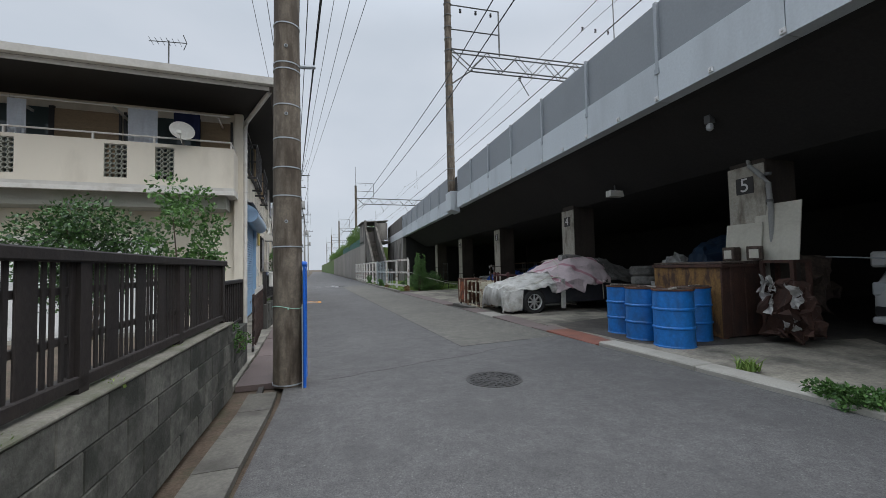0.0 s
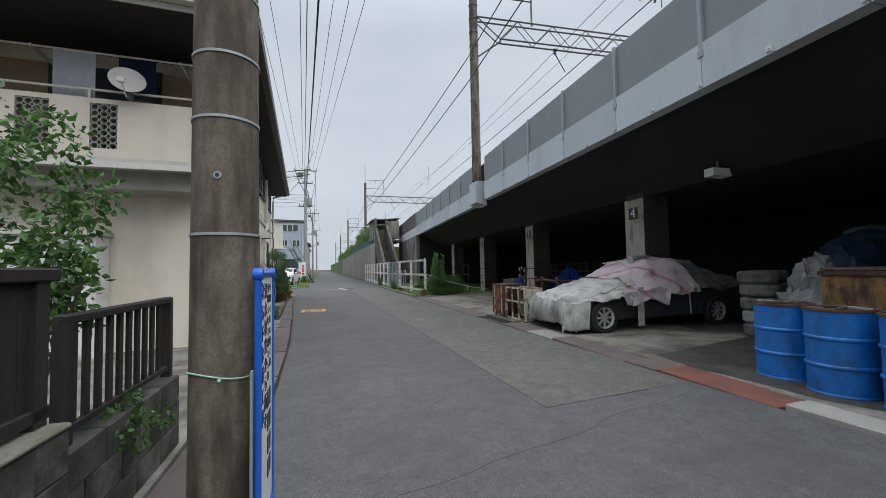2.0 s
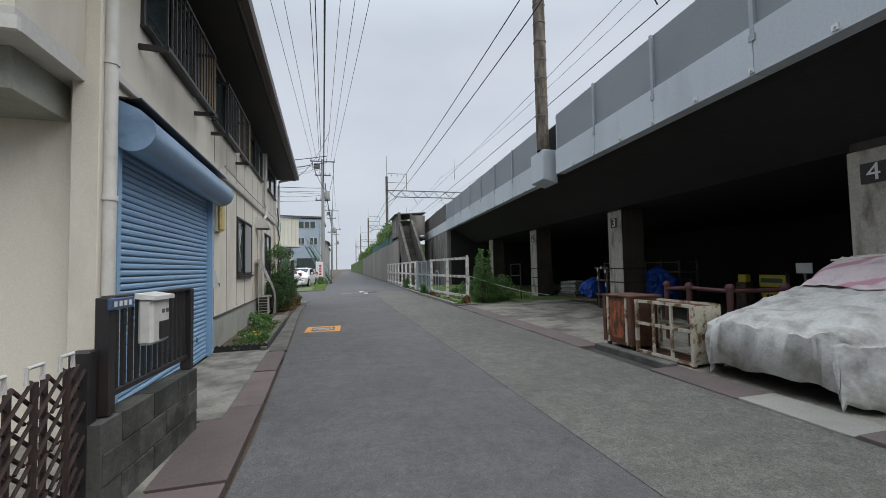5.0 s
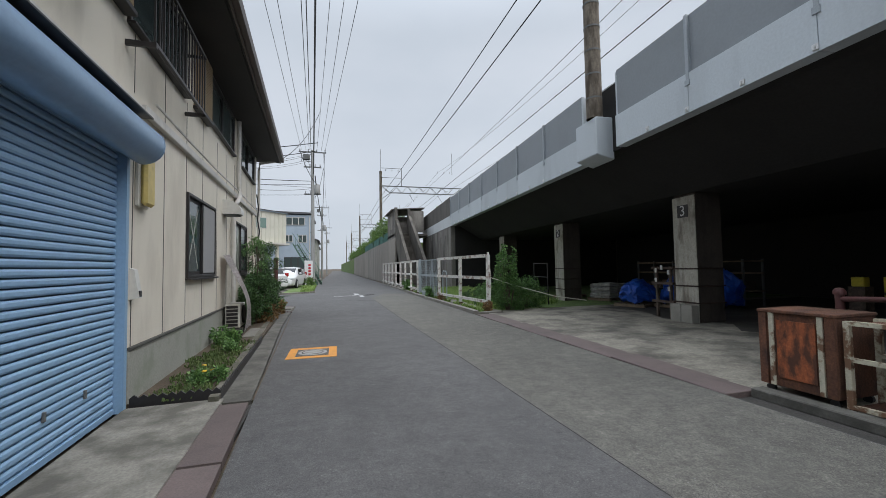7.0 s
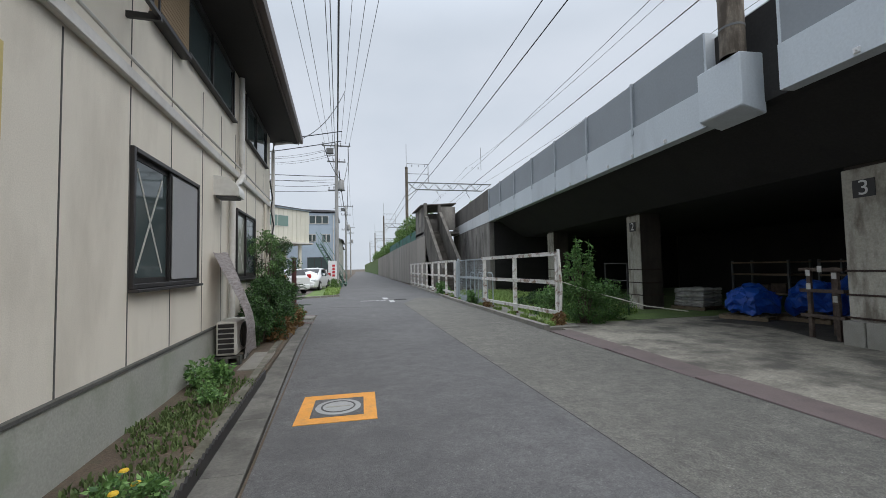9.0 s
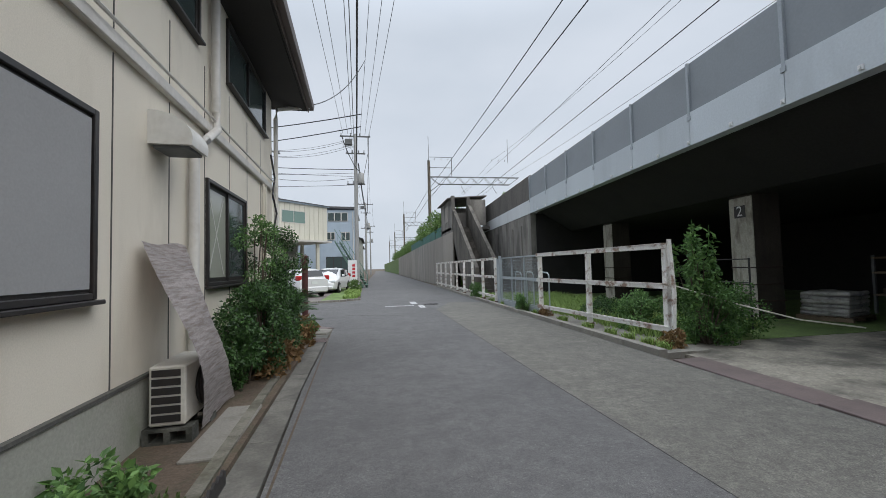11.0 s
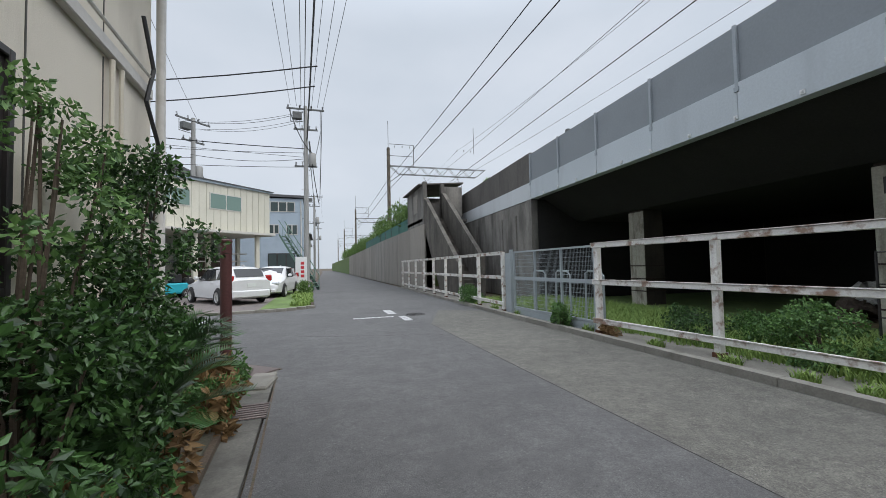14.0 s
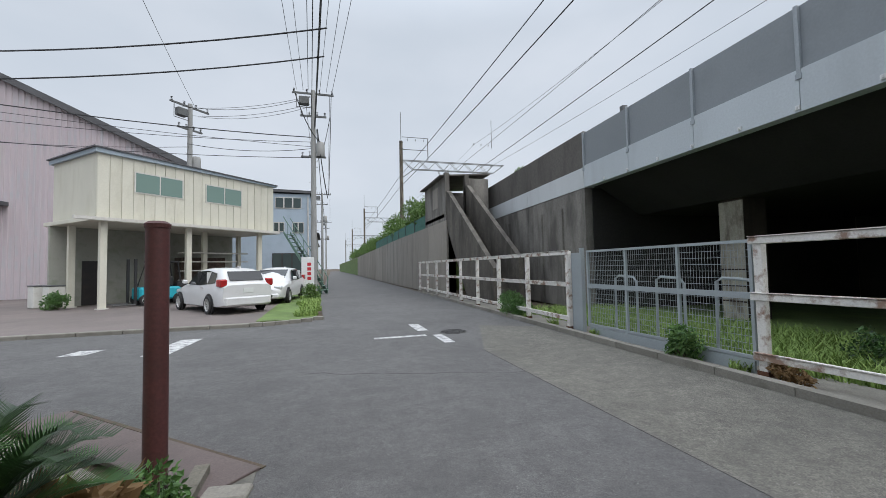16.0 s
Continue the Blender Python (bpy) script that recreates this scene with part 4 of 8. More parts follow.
FENCE_M = placed(P(-0.85, 5.05), rz=-2.6)
block_wall("block_wall", FENCE_M, 12.0, 4, 0.2, "mossy grey concrete block garden wall")
new_coping = thing("wall_coping", placed(FENCE_M, 0, 0, 0.798), "worn pale mortar coping on the block wall", "coping", kind="structure")
fence = thing("board_fence", placed(FENCE_M, -0.12, 0, 0.83), "dark stained upright board fence on the block wall", "fence")
part("cap_rail", B(-0.06, 0.06, -12, 0.03, 0.62, 0.68, 0.008), M["fence_wood"], fence)
part("lower_rail", B(-0.025, 0.045, -12, 0.0, 0.02, 0.08, 0.005), M["fence_wood"], fence)
for k in range(10):
    part("fence_post", B(-0.04, 0.045, -0.1 - k * 1.3, -0.02 - k * 1.3, -0.09, 0.62), M["fence_wood"], fence)
for zz in (0.24, 0.47):
    part("middle_rail", B(-0.018, 0.012, -12, 0.0, zz, zz + 0.035, 0.004), M["fence_wood"], fence)
me_w = mesh_of("board", B(0.012, 0.024, -0.125, 0.0, 0.03, 0.62, 0.003), M["fence_wood"])
me_s = mesh_of("narrow_slat", B(0.012, 0.022, -0.028, 0.0, 0.03, 0.62, 0.002), M["fence_wood"])
rng = random.Random(4)
y = -0.03
while y > -11.7:
    wide = 3 if y > -0.3 else 1
    for k in range(wide):
        piece("board", me_w, fence, T(0.0, y, 0, 0, 0, rng.uniform(-1.5, 1.5)))
        y -= 0.132
    for k in range(3):
        y -= 0.03 + rng.uniform(-0.012, 0.008)
        piece("narrow_slat", me_s, fence, T(0.0, y, 0, 0, 0, rng.uniform(-3, 3)))
        y -= 0.03
    y -= 0.026
part("coping", B(-0.21, 0.012, -12, 0.0, 0.0, 0.028, 0.01), M["coping"], new_coping)
LOW_M = placed(P(-0.95, 6.84), rz=-0.5)
block_wall("block_wall", LOW_M, 1.62, 3, 0.18, "low mossy concrete block wall")
f2 = thing("slat_fence", placed(LOW_M, -0.09, 0, 0.6), "low dark slatted fence on the block wall", "fence")
part("cap_rail", B(-0.035, 0.035, -1.48, 0.0, 0.62, 0.67, 0.008), M["fence_wood"], f2)
part("lower_rail", B(-0.02, 0.02, -1.48, 0.0, 0.05, 0.09, 0.004), M["fence_wood"], f2)
for yy in (-1.48, -0.06):
    part("fence_post", B(-0.035, 0.035, yy, yy + 0.06, -0.02, 0.63), M["fence_wood"], f2)
me = mesh_of("slat", B(-0.012, 0.012, 0, 0.05, 0.05, 0.63, 0.003), M["fence_wood"])
for k in range(10):
    piece("slat", me, f2, T(0.0, -1.39 + k * 0.128, 0))
PILLAR_M = placed(P(-0.93, 11.74), rz=-3)
block_wall("block_wall", PILLAR_M, 1.42, 3, 0.16, "short stained block wall beside the driveway")
f3 = thing("slat_fence", placed(PILLAR_M, -0.08, 0, 0.6), "black steel slat fence holding a mailbox", "fence")
part("cap_rail", B(-0.035, 0.035, -1.26, 0.0, 0.74, 0.77, 0.005), M["dark_metal"], f3)
part("lower_rail", B(-0.02, 0.02, -1.26, 0.0, 0.1, 0.14, 0.004), M["dark_metal"], f3)
for yy in (-1.3, -0.07):
    part("fence_post", B(-0.045, 0.045, yy, yy + 0.07, 0.0, 0.76, 0.006), M["dark_metal"], f3)
me = mesh_of("slat", B(-0.012, 0.012, 0, 0.03, 0.1, 0.74), M["dark_metal"])
for k in range(13):
    piece("slat", me, f3, T(0, -1.17 + k * 0.088, 0))
mb = thing("mailbox", placed(PILLAR_M, -0.01, -1.0, 0.99), "white metal mailbox with a black slot plate", "mailbox")
part("case", B(-0.02, 0.08, 0, 0.27, 0.0, 0.34, 0.02), M["plastic_white"], mb)
part("lid", prism(bmesh.new(), [(-0.03, 0.34), (0.105, 0.325), (0.105, 0.355), (-0.03, 0.38)], -0.015, 0.285), M["plastic_white"], mb)
part("slot_plate", B(0.08, 0.088, 0.1, 0.25, 0.03, 0.16), M["dark_metal"], mb, "black plate")
for k in range(2):
    part("label_bar", B(0.081, 0.084, 0.14 + k * 0.06, 0.18 + k * 0.06, 0.22, 0.25), M["steel"], mb)
np_ = thing("name_plate", placed(PILLAR_M, -0.02, -1.42, 1.28), "small blue house number plate on the fence", "sign plate")
M["blue_plate"] = surface("blue_enamel", (0.06, 0.1, 0.19), 0.4, 0.08, 20, 3, 0.02)
part("plate", B(-0.012, 0.012, 0.08, 0.34, 0.0, 0.075, 0.005), M["blue_plate"], np_)
for k in range(4):
    part("mark_bar", B(0.012, 0.015, 0.11 + k * 0.055, 0.14 + k * 0.055, 0.02, 0.055), M["white_paint"], np_)
# folding gate
gate = thing("folding_gate", placed(P(-1.13, 10.32), rz=3.5), "rusty brown folding lattice gate on castors", "gate")
me_u = mesh_of("gate_upright", tube(bmesh.new(), [(0, 0, 0.1), (0, 0, 0.98)], 0.016, 6), M["rust_black"])
bm = tube(bmesh.new(), [(0, -0.06, 0.98), (0, -0.06, 1.06), (0, 0.06, 1.06), (0, 0.06, 0.98)], 0.012, 6)
me_h = mesh_of("gate_loop", bm, M["gutter"])
bm = bmesh.new()
for k in range(4):
    z = 0.18 + k * 0.2
    tube(bm, [(0.012, -0.12, z), (0.012, 0.12, z + 0.2)], 0.01, 5)
    tube(bm, [(-0.012, 0.12, z), (-0.012, -0.12, z + 0.2)], 0.01, 5)
me_l = mesh_of("gate_lattice", bm, M["rust_black"])
for k in range(21):
    yy = -0.06 - k * 0.135
    piece("gate_upright", me_u, gate, T(0.03 * (k % 2), yy, 0))
    piece("gate_lattice", me_l, gate, T(0.015, yy, 0))
    if k % 2:
        piece("gate_loop", me_h, gate, T(0.03 * (k % 2), yy, 0))
bm = lathe(bmesh.new(), [(0.01, -0.02), (0.05, -0.02), (0.05, 0.02), (0.01, 0.02)], 12)
me_c = mesh_of("castor", bm, M["dark_metal"])
for k in (0, 7, 13, 20):
    piece("castor", me_c, gate, T(0, -0.06 - k * 0.135, 0.06, 90, 0, 90))
part("gate_post", B(-0.06, 0.05, 0.0, 0.1, 0.0, 1.04, 0.01), M["dark_metal"], gate)

# ---- utility pole with a site notice ----
def pole_bands(t, r0, r1, h, zs, material):
    for z in zs:
        r = r0 + (r1 - r0) * z / h + 0.009
        part("band", lathe(bmesh.new(), [(r - 0.012, z), (r, z), (r, z + 0.014), (r - 0.012, z + 0.014)], 32), material, t)


up = thing("utility_pole", P(-0.28, 5.285), "brown weathered concrete utility pole with steel bands", "utility pole")
part("shaft", lathe(bmesh.new(), [(0.176, 0.0), (0.162, 3.0), (0.142, 6.0), (0.122, 9.0), (0.108, 11.5)], 32), M["pole"], up, smooth=True)
pole_bands(up, 0.176, 0.108, 11.5, (0.02, 1.67, 2.29, 2.64, 3.0, 3.42, 3.87, 3.95, 4.45, 5.2), M["post_grey"])
bm = tube(bmesh.new(), [(0.1, 0.05, 4.0), (0.34, 0.12, 4.06)], 0.025, 6)
part("step_bracket", bm, M["post_grey"], up)
for z, a in ((1.98, 268), (3.3, 270), (3.7, 90), (4.15, 270)):
    ca, sa = math.cos(radians(a)), math.sin(radians(a))
    part("step_socket", tube(bmesh.new(), [(0.14 * ca, 0.14 * sa, z), (0.174 * ca, 0.174 * sa, z)], 0.02, 12), M["post_grey"], up, "pale round socket", True)
    part("socket_hole", tube(bmesh.new(), [(0.15 * ca, 0.15 * sa, z), (0.176 * ca, 0.176 * sa, z)], 0.011, 10), M["dark_metal"], up)
cord = [(0.1785 * math.cos(radians(a)), 0.1785 * math.sin(radians(a)), 0.945 + 0.02 * math.sin(radians(a) * 2.0)) for a in range(20, 341, 16)]
M["cord_green"] = surface("pale_green_cord", (0.3, 0.5, 0.4), 0.7, 0.1, 30, 4, 0.05)
part("tie_cord", tube(bmesh.new(), [(0.197, -0.1, 0.98)] + cord[::-1] + [(0.197, 0.1, 0.97)], 0.005, 6), M["cord_green"], up, "pale green cord")
part("cord_knot", lathe(bmesh.new(), [(0.004, -0.012), (0.011, 0.0), (0.004, 0.012)], 8, T(0.01, -0.182, 0.93)), M["cord_green"], up)
M["sign_blue"] = surface("blue_plastic", (0.012, 0.12, 0.55), 0.4, 0.05, 20, 3, 0.02)
M["sign_white"] = surface("sign_white", (0.7, 0.71, 0.7), 0.5, 0.03, 20, 2, 0.01, (0.5, 0.5, 0.48), 0.3)
M["ink_blue"] = surface("ink_blue", (0.015, 0.03, 0.12), 0.5, 0.05, 20, 2, 0)
M["ink_black"] = surface("ink_black", (0.02, 0.02, 0.02), 0.5, 0.05, 20, 2, 0)
sg = thing("site_notice", P(-0.082, 5.32, 0.0, -0.8), "blue-framed white site notice board in front of the pole", "notice board")
part("board", B(-0.006, 0.006, -0.24, 0.24, 0.12, 1.45), M["sign_white"], sg)
for yy in (-0.25, 0.25):
    part("frame_tube", tube(bmesh.new(), [(0, yy, 0.0), (0, yy, 1.45)], 0.018, 14), M["sign_blue"], sg, "blue plastic tube", True)
    for k in range(14):
        part("joint_ring", tube(bmesh.new(), [(0, yy, 0.08 + k * 0.098), (0, yy, 0.085 + k * 0.098)], 0.0192, 14), M["sign_blue"], sg)
for z, r in ((1.462, 0.02), (0.1, 0.018)):
    part("frame_tube", tube(bmesh.new(), [(0, -0.25, z), (0, 0.25, z)], r, 14), M["sign_blue"], sg, "blue plastic tube", True)
for k in range(6):
    part("tube_socket", tube(bmesh.new(), [(0.012, -0.19 + k * 0.075, 1.462), (0.0215, -0.19 + k * 0.075, 1.462)], 0.006, 8), M["ink_blue"], sg)
for yy in (-0.252, 0.252):
    part("corner_cap", lathe(bmesh.new(), [(0.028, -0.024), (0.032, -0.018), (0.032, 0.018), (0.028, 0.024), (0.022, 0.022), (0.007, 0.022), (0.006, 0.018)], 24, T(0, yy, 1.462, 0, 90, 0)), M["sign_blue"], sg, smooth=True)
part("support_strip", B(-0.03, -0.018, -0.3, -0.262, 0.0, 0.98, 0.002), M["post_grey"], sg, "galvanised support strip")


def column(txt, y, z, size, material, step):
    """Characters one below the other, y their middle, z the top one's middle."""
    for k, ch in enumerate(txt):
        lettering("character", ch, size, material, sg, T(0.008, y, z - k * step, 90, 0, 90))


column("令和4年8月1日", 0.132, 1.375, 0.056, M["ink_black"], 0.0635)
column("令和5年3月25日", 0.052, 1.375, 0.056, M["ink_black"], 0.0635)
column("浸水被害から街を", -0.042, 1.36, 0.094, M["ink_blue"], 0.103)
column("守る下水道工事", -0.152, 1.36, 0.098, M["ink_blue"], 0.112)
column("を予定しています", -0.222, 1.36, 0.046, M["ink_black"], 0.062)
for yy in (0.132, 0.052):
    for k in range(4):
        part("text_bar", B(0.006, 0.009, yy - 0.024, yy + 0.024, 0.3 + k * 0.13, 0.4 + k * 0.13), M["ink_black"], sg)

# ---- gutter lids and kerbs on the house side ----
lids = thing("gutter_lids", P(0, 0), "brown steel and concrete gutter lids along the houses", "gutter lid", kind="structure")


def quad_slab(x0, x1, y0, y1, z0, z1, shear=0.0):
    bm = bmesh.new()
    lo_ = [bm.verts.new(p) for p in ((x0, y0, z0), (x1, y0, z0), (x1 + shear, y1, z0), (x0 + shear, y1, z0))]
    hi_ = [bm.verts.new((v.co.x, v.co.y, z1)) for v in lo_]
    bm.faces.new(lo_[::-1]), bm.faces.new(hi_)
    for a in range(4):
        bm.faces.new((lo_[a], lo_[(a + 1) % 4], hi_[(a + 1) % 4], hi_[a]))
    return bm


def along(y0, y1, in0, in1, z0, z1):
    """A slab that follows the road's edge between two offsets inwards from it."""
    a, b = edge_x(y0), edge_x(y1)
    return quad_slab(a - in1, a - in0, y0, y1, z0, z1, b - a)


y, k = -10.0, 0
while y < 4.7:
    part("lid", along(y, y + 0.595, 0.06, 0.36, -0.05, 0.004 + 0.01 * random.random()), M["channel"], lids)
    y += 0.6
for y0, y1 in ((5.35, 7.1), (7.12, 8.85), (8.88, 10.6), (10.62, 12.3), (12.32, 13.9), (13.92, 15.4)):
    part("lid", along(y0, y1 - 0.012, 0.04, 0.56, -0.05, 0.012 + 0.012 * random.random()), M["lid_brown"], lids)
solid("gutter_channel", along(-10, 15.4, -0.01, 0.05, -0.05, -0.012), M["gutter_wet"], P(0, 0), "dark grit seam between lids and asphalt", "gutter")
y = 15.5
ug = thing("roadside_gutter", P(0, 0), "shallow mossy concrete gutter beside the planting", "gutter", kind="structure")
while y < 27.0:
    part("gutter_block", along(y, y + 1.195, 0.025, 0.36, -0.05, 0.006), M["channel"], ug)
    part("kerb_stone", along(y, y + 1.195, 0.365, 0.47, -0.05, 0.085 + 0.01 * random.random()), M["kerb_mossy"], ug)
    y += 1.2
part("joint_grit", along(15.5, 26.9, 0.0, 0.02, -0.05, 0.004), M["soil"], ug, "dark grit joint")
gt = thing("drain_grate", P(-1.22, 25.65, 0.008, 2.0), "rusty slotted drain grate in the gutter", "drain grate")
part("frame", B(-0.16, 0.16, -0.26, 0.26, -0.03, 0.0), M["dark_metal"], gt)
for k in range(7):
    part("bar", B(-0.15, 0.15, -0.24 + k * 0.072, -0.2 + k * 0.072, 0.0, 0.008), M["lid_brown"], gt)
# planting strip
solid("planting_bed", B(0.02, 0.92, 0.1, 11.0, -0.05, 0.06), M["soil"], LEFT, "narrow bed of dry soil along the house", "planting bed")
bed = thing("bed_edging", LEFT, "black scalloped plastic bed edging", "edging")
me = mesh_of("scallop", prism(bmesh.new(), [(-0.045, 0.0), (0.045, 0.0), (0.045, 0.1), (0.0, 0.135), (-0.045, 0.1)], -0.01, 0.01), M["dark_metal"])
for k in range(10):
    piece("scallop", me, bed, T(0.09 + k * 0.09, 0.1, 0.02))
for k in range(44):
    piece("scallop", me, bed, T(0.94, 0.14 + k * 0.09, 0.0, 0, 0, 90))
st = new("bed_grass", blade_mesh("bed_grass", [(0.5, 0.4, 0.35), (0.55, 1.1, 0.4), (0.5, 1.9, 0.4), (0.55, 2.7, 0.4), (0.5, 3.5, 0.4), (0.3, 2.3, 0.3)], 2400, 0.055, M["blade_dull"], 3))
st.matrix_world = placed(LEFT, 0, 0, 0.06) @ Matrix.Scale(K, 4)
tagged(st, "short weeds and moss on the bed", "weeds", kind="stuff")
bush("flower_plant", placed(LEFT, 0.66, 0.72, 0.04), "low green plant with yellow flowers", 0.18, 0.22, 0.14, 0.03, 10, 700, 0.05, M["leaf_blue"], 11, 4, 0.06, 0.1)
M["petal"] = surface("yellow_petal", (0.7, 0.45, 0.03), 0.6, 0.1, 30, 3, 0)
for k, (u, v, z) in enumerate(((0.66, 0.6, 0.25), (0.72, 0.74, 0.23), (0.6, 0.86, 0.27))):
    t = thing("yellow_flower", placed(LEFT, u, v, z - 0.14), "small yellow flower head on its stalk", "flower", "yellow flowers")
    part("stalk", tube(bmesh.new(), [(0, 0, -0.1), (0, 0, 0.13)], 0.004, 5), M["leaf_blue"], t)
    part("flower_head", lathe(bmesh.new(), [(0.008, 0.12), (0.03, 0.13), (0.025, 0.142), (0.008, 0.147)], 9), M["petal"], t)
bush("low_plant", placed(LEFT, 0.3, 3.7, 0.05), "small leafy plant by the wall", 0.25, 0.28, 0.26, 0.05, 10, 900, 0.07, M["leaf_blue"], 12, 4, 0.07, 0.12)
bush("low_plant", placed(LEFT, 0.5, 2.9, 0.05), "small leafy plant by the wall", 0.16, 0.2, 0.14, 0.03, 7, 500, 0.05, M["leaf_blue"], 13, 3, 0.05, 0.09)

# ---- air conditioner and leaning mat ----
ac = thing("air_conditioner", placed(LEFT, 0.1, 4.8, 0.22), "aged white outdoor air-conditioner unit on concrete blocks", "air conditioner")
part("case", B(0.0, 0.3, 0, 0.72, 0.0, 0.53, 0.015), M["ac_white"], ac)
for k in range(6):
    part("side_vent", B(0.03, 0.26, -0.012, 0.001, 0.04 + k * 0.08, 0.1 + k * 0.08), M["dark_metal"], ac, "dark vent slot")
part("fan_guard", lathe(bmesh.new(), [(0.2, 0.0), (0.22, 0.03), (0.2, 0.04), (0.02, 0.04)], 20, T(0.3, 0.42, 0.27, 0, 90, 0)), M["dark_metal"], ac, "round fan grille")
for yy in (0.02, 0.5):
    t = thing("concrete_block", placed(LEFT, 0.05, 4.78 + yy, 0.05), "hollow concrete block under the air conditioner", "concrete block", "blocks under the unit")
    bm = bmesh.new()
    for a in ((0, 0.4, 0, 0.16, 0, 0.03), (0, 0.4, 0, 0.16, 0.12, 0.15), (0, 0.05, 0, 0.16, 0.03, 0.12), (0.17, 0.22, 0, 0.16, 0.03, 0.12), (0.35, 0.4, 0, 0.16, 0.03, 0.12)):
        box(bm, *a)
    part("block", bm, M["block"], t)
M["mat"] = surface("woven_mat", (0.53, 0.49, 0.48), 0.9, 0.2, 70, 2.0, 0.6, (0.27, 0.22, 0.19), 0.75, stretch=(1, 1, 9), low=0.42, high=0.64)
mat = thing("leaning_mat", LEFT, "grey woven mat slumped against the house wall", "mat")
bm = bmesh.new()
# stations down the mat: outward place, near edge, far edge, height
RUN = [(0.05, 4.77, 5.71, 1.88), (0.18, 4.68, 5.56, 1.64), (0.32, 4.62, 5.42, 1.38), (0.46, 4.6, 5.3, 1.1), (0.53, 4.66, 5.38, 0.86), (0.54, 4.78, 5.56, 0.62), (0.51, 4.9, 5.74, 0.36), (0.47, 5.0, 5.98, 0.1)]
rows = []
for j in range(43):
    f = min(j / 6, 6.999)
    k, w = int(f), f - int(f)
    w = w * w * (3 - 2 * w) * 0.4 + w * 0.6
    u, v0, v1, z = [RUN[k][c] + (RUN[k + 1][c] - RUN[k][c]) * w for c in range(4)]
    rows.append([bm.verts.new((u + 0.03 * math.sin(i / 12 * 3.1 + f * 0.5) * f / 7 + 0.004 * ((i + j) % 2), v0 + (v1 - v0) * i / 12 + (0.008 * math.sin(j * 2.1) if i in (0, 12) else 0), z - 0.02 * math.sin(i * 0.5))) for i in range(13)])
for a, b in zip(rows, rows[1:]):
    for i in range(12):
        bm.faces.new((a[i], a[i + 1], b[i + 1], b[i]))
bmesh.ops.solidify(bm, geom=bm.faces, thickness=0.014)
part("mat_sheet", bm, M["mat"], mat, smooth=True)
t = thing("paving_slab", placed(LEFT, 0.0, 4.35, 0.0), "worn grey paving slab beside the bed", "paving slab")
part("slab", B(0.5, 0.86, 0.0, 1.3, 0.04, 0.085, 0.01), M["kerb"], t)

# ---- shrubs along the house ----
bush("shrub", placed(LEFT, 0.5, 7.4, 0.05), "dense dark green shrub against the house wall", 0.58, 1.3, 1.0, 0.25, 70, 12500, 0.05, M["leaf_deep"], 21, 18, 0.06, 0.19)
bush("shrub", placed(LEFT, 0.42, 6.75, 0.05), "low dark undergrowth beside the leaning mat", 0.42, 0.75, 0.62, 0.04, 40, 6500, 0.055, M["leaf_deep"], 27, 12, 0.08, 0.17)
bush("shrub", placed(LEFT, 0.42, 8.7, 0.05), "tall loose green shrub at the house corner", 0.5, 0.75, 2.0, 0.3, 60, 10500, 0.045, M["leaf_deep"], 22, 14, 0.08, 0.2)
bush("shrub", placed(LEFT, 0.3, 7.9, 0.05), "thin tall sprigs rising against the house wall", 0.35, 0.9, 1.25, 1.2, 26, 2200, 0.045, M["leaf_blue"], 26, 16, 0.06, 0.13)
bush("shrub", placed(LEFT, 0.55, 9.75, 0.05), "low bright green shrub by the driveway corner", 0.4, 0.3, 0.34, 0.04, 22, 2600, 0.05, M["leaf"], 23, 8, 0.1, 0.2)
bush("dry_shrub", placed(LEFT, 0.72, 7.7, 0.03), "dead brown foliage under the shrub", 0.24, 1.1, 0.4, 0.02, 18, 1500, 0.11, M["leaf_dry"], 24, 5, 0.08, 0.16)
bush("dry_shrub", placed(LEFT, 0.8, 9.7, 0.03), "dead brown foliage under the shrub", 0.22, 0.5, 0.34, 0.02, 10, 900, 0.12, M["leaf_dry"], 25, 4, 0.08, 0.14)


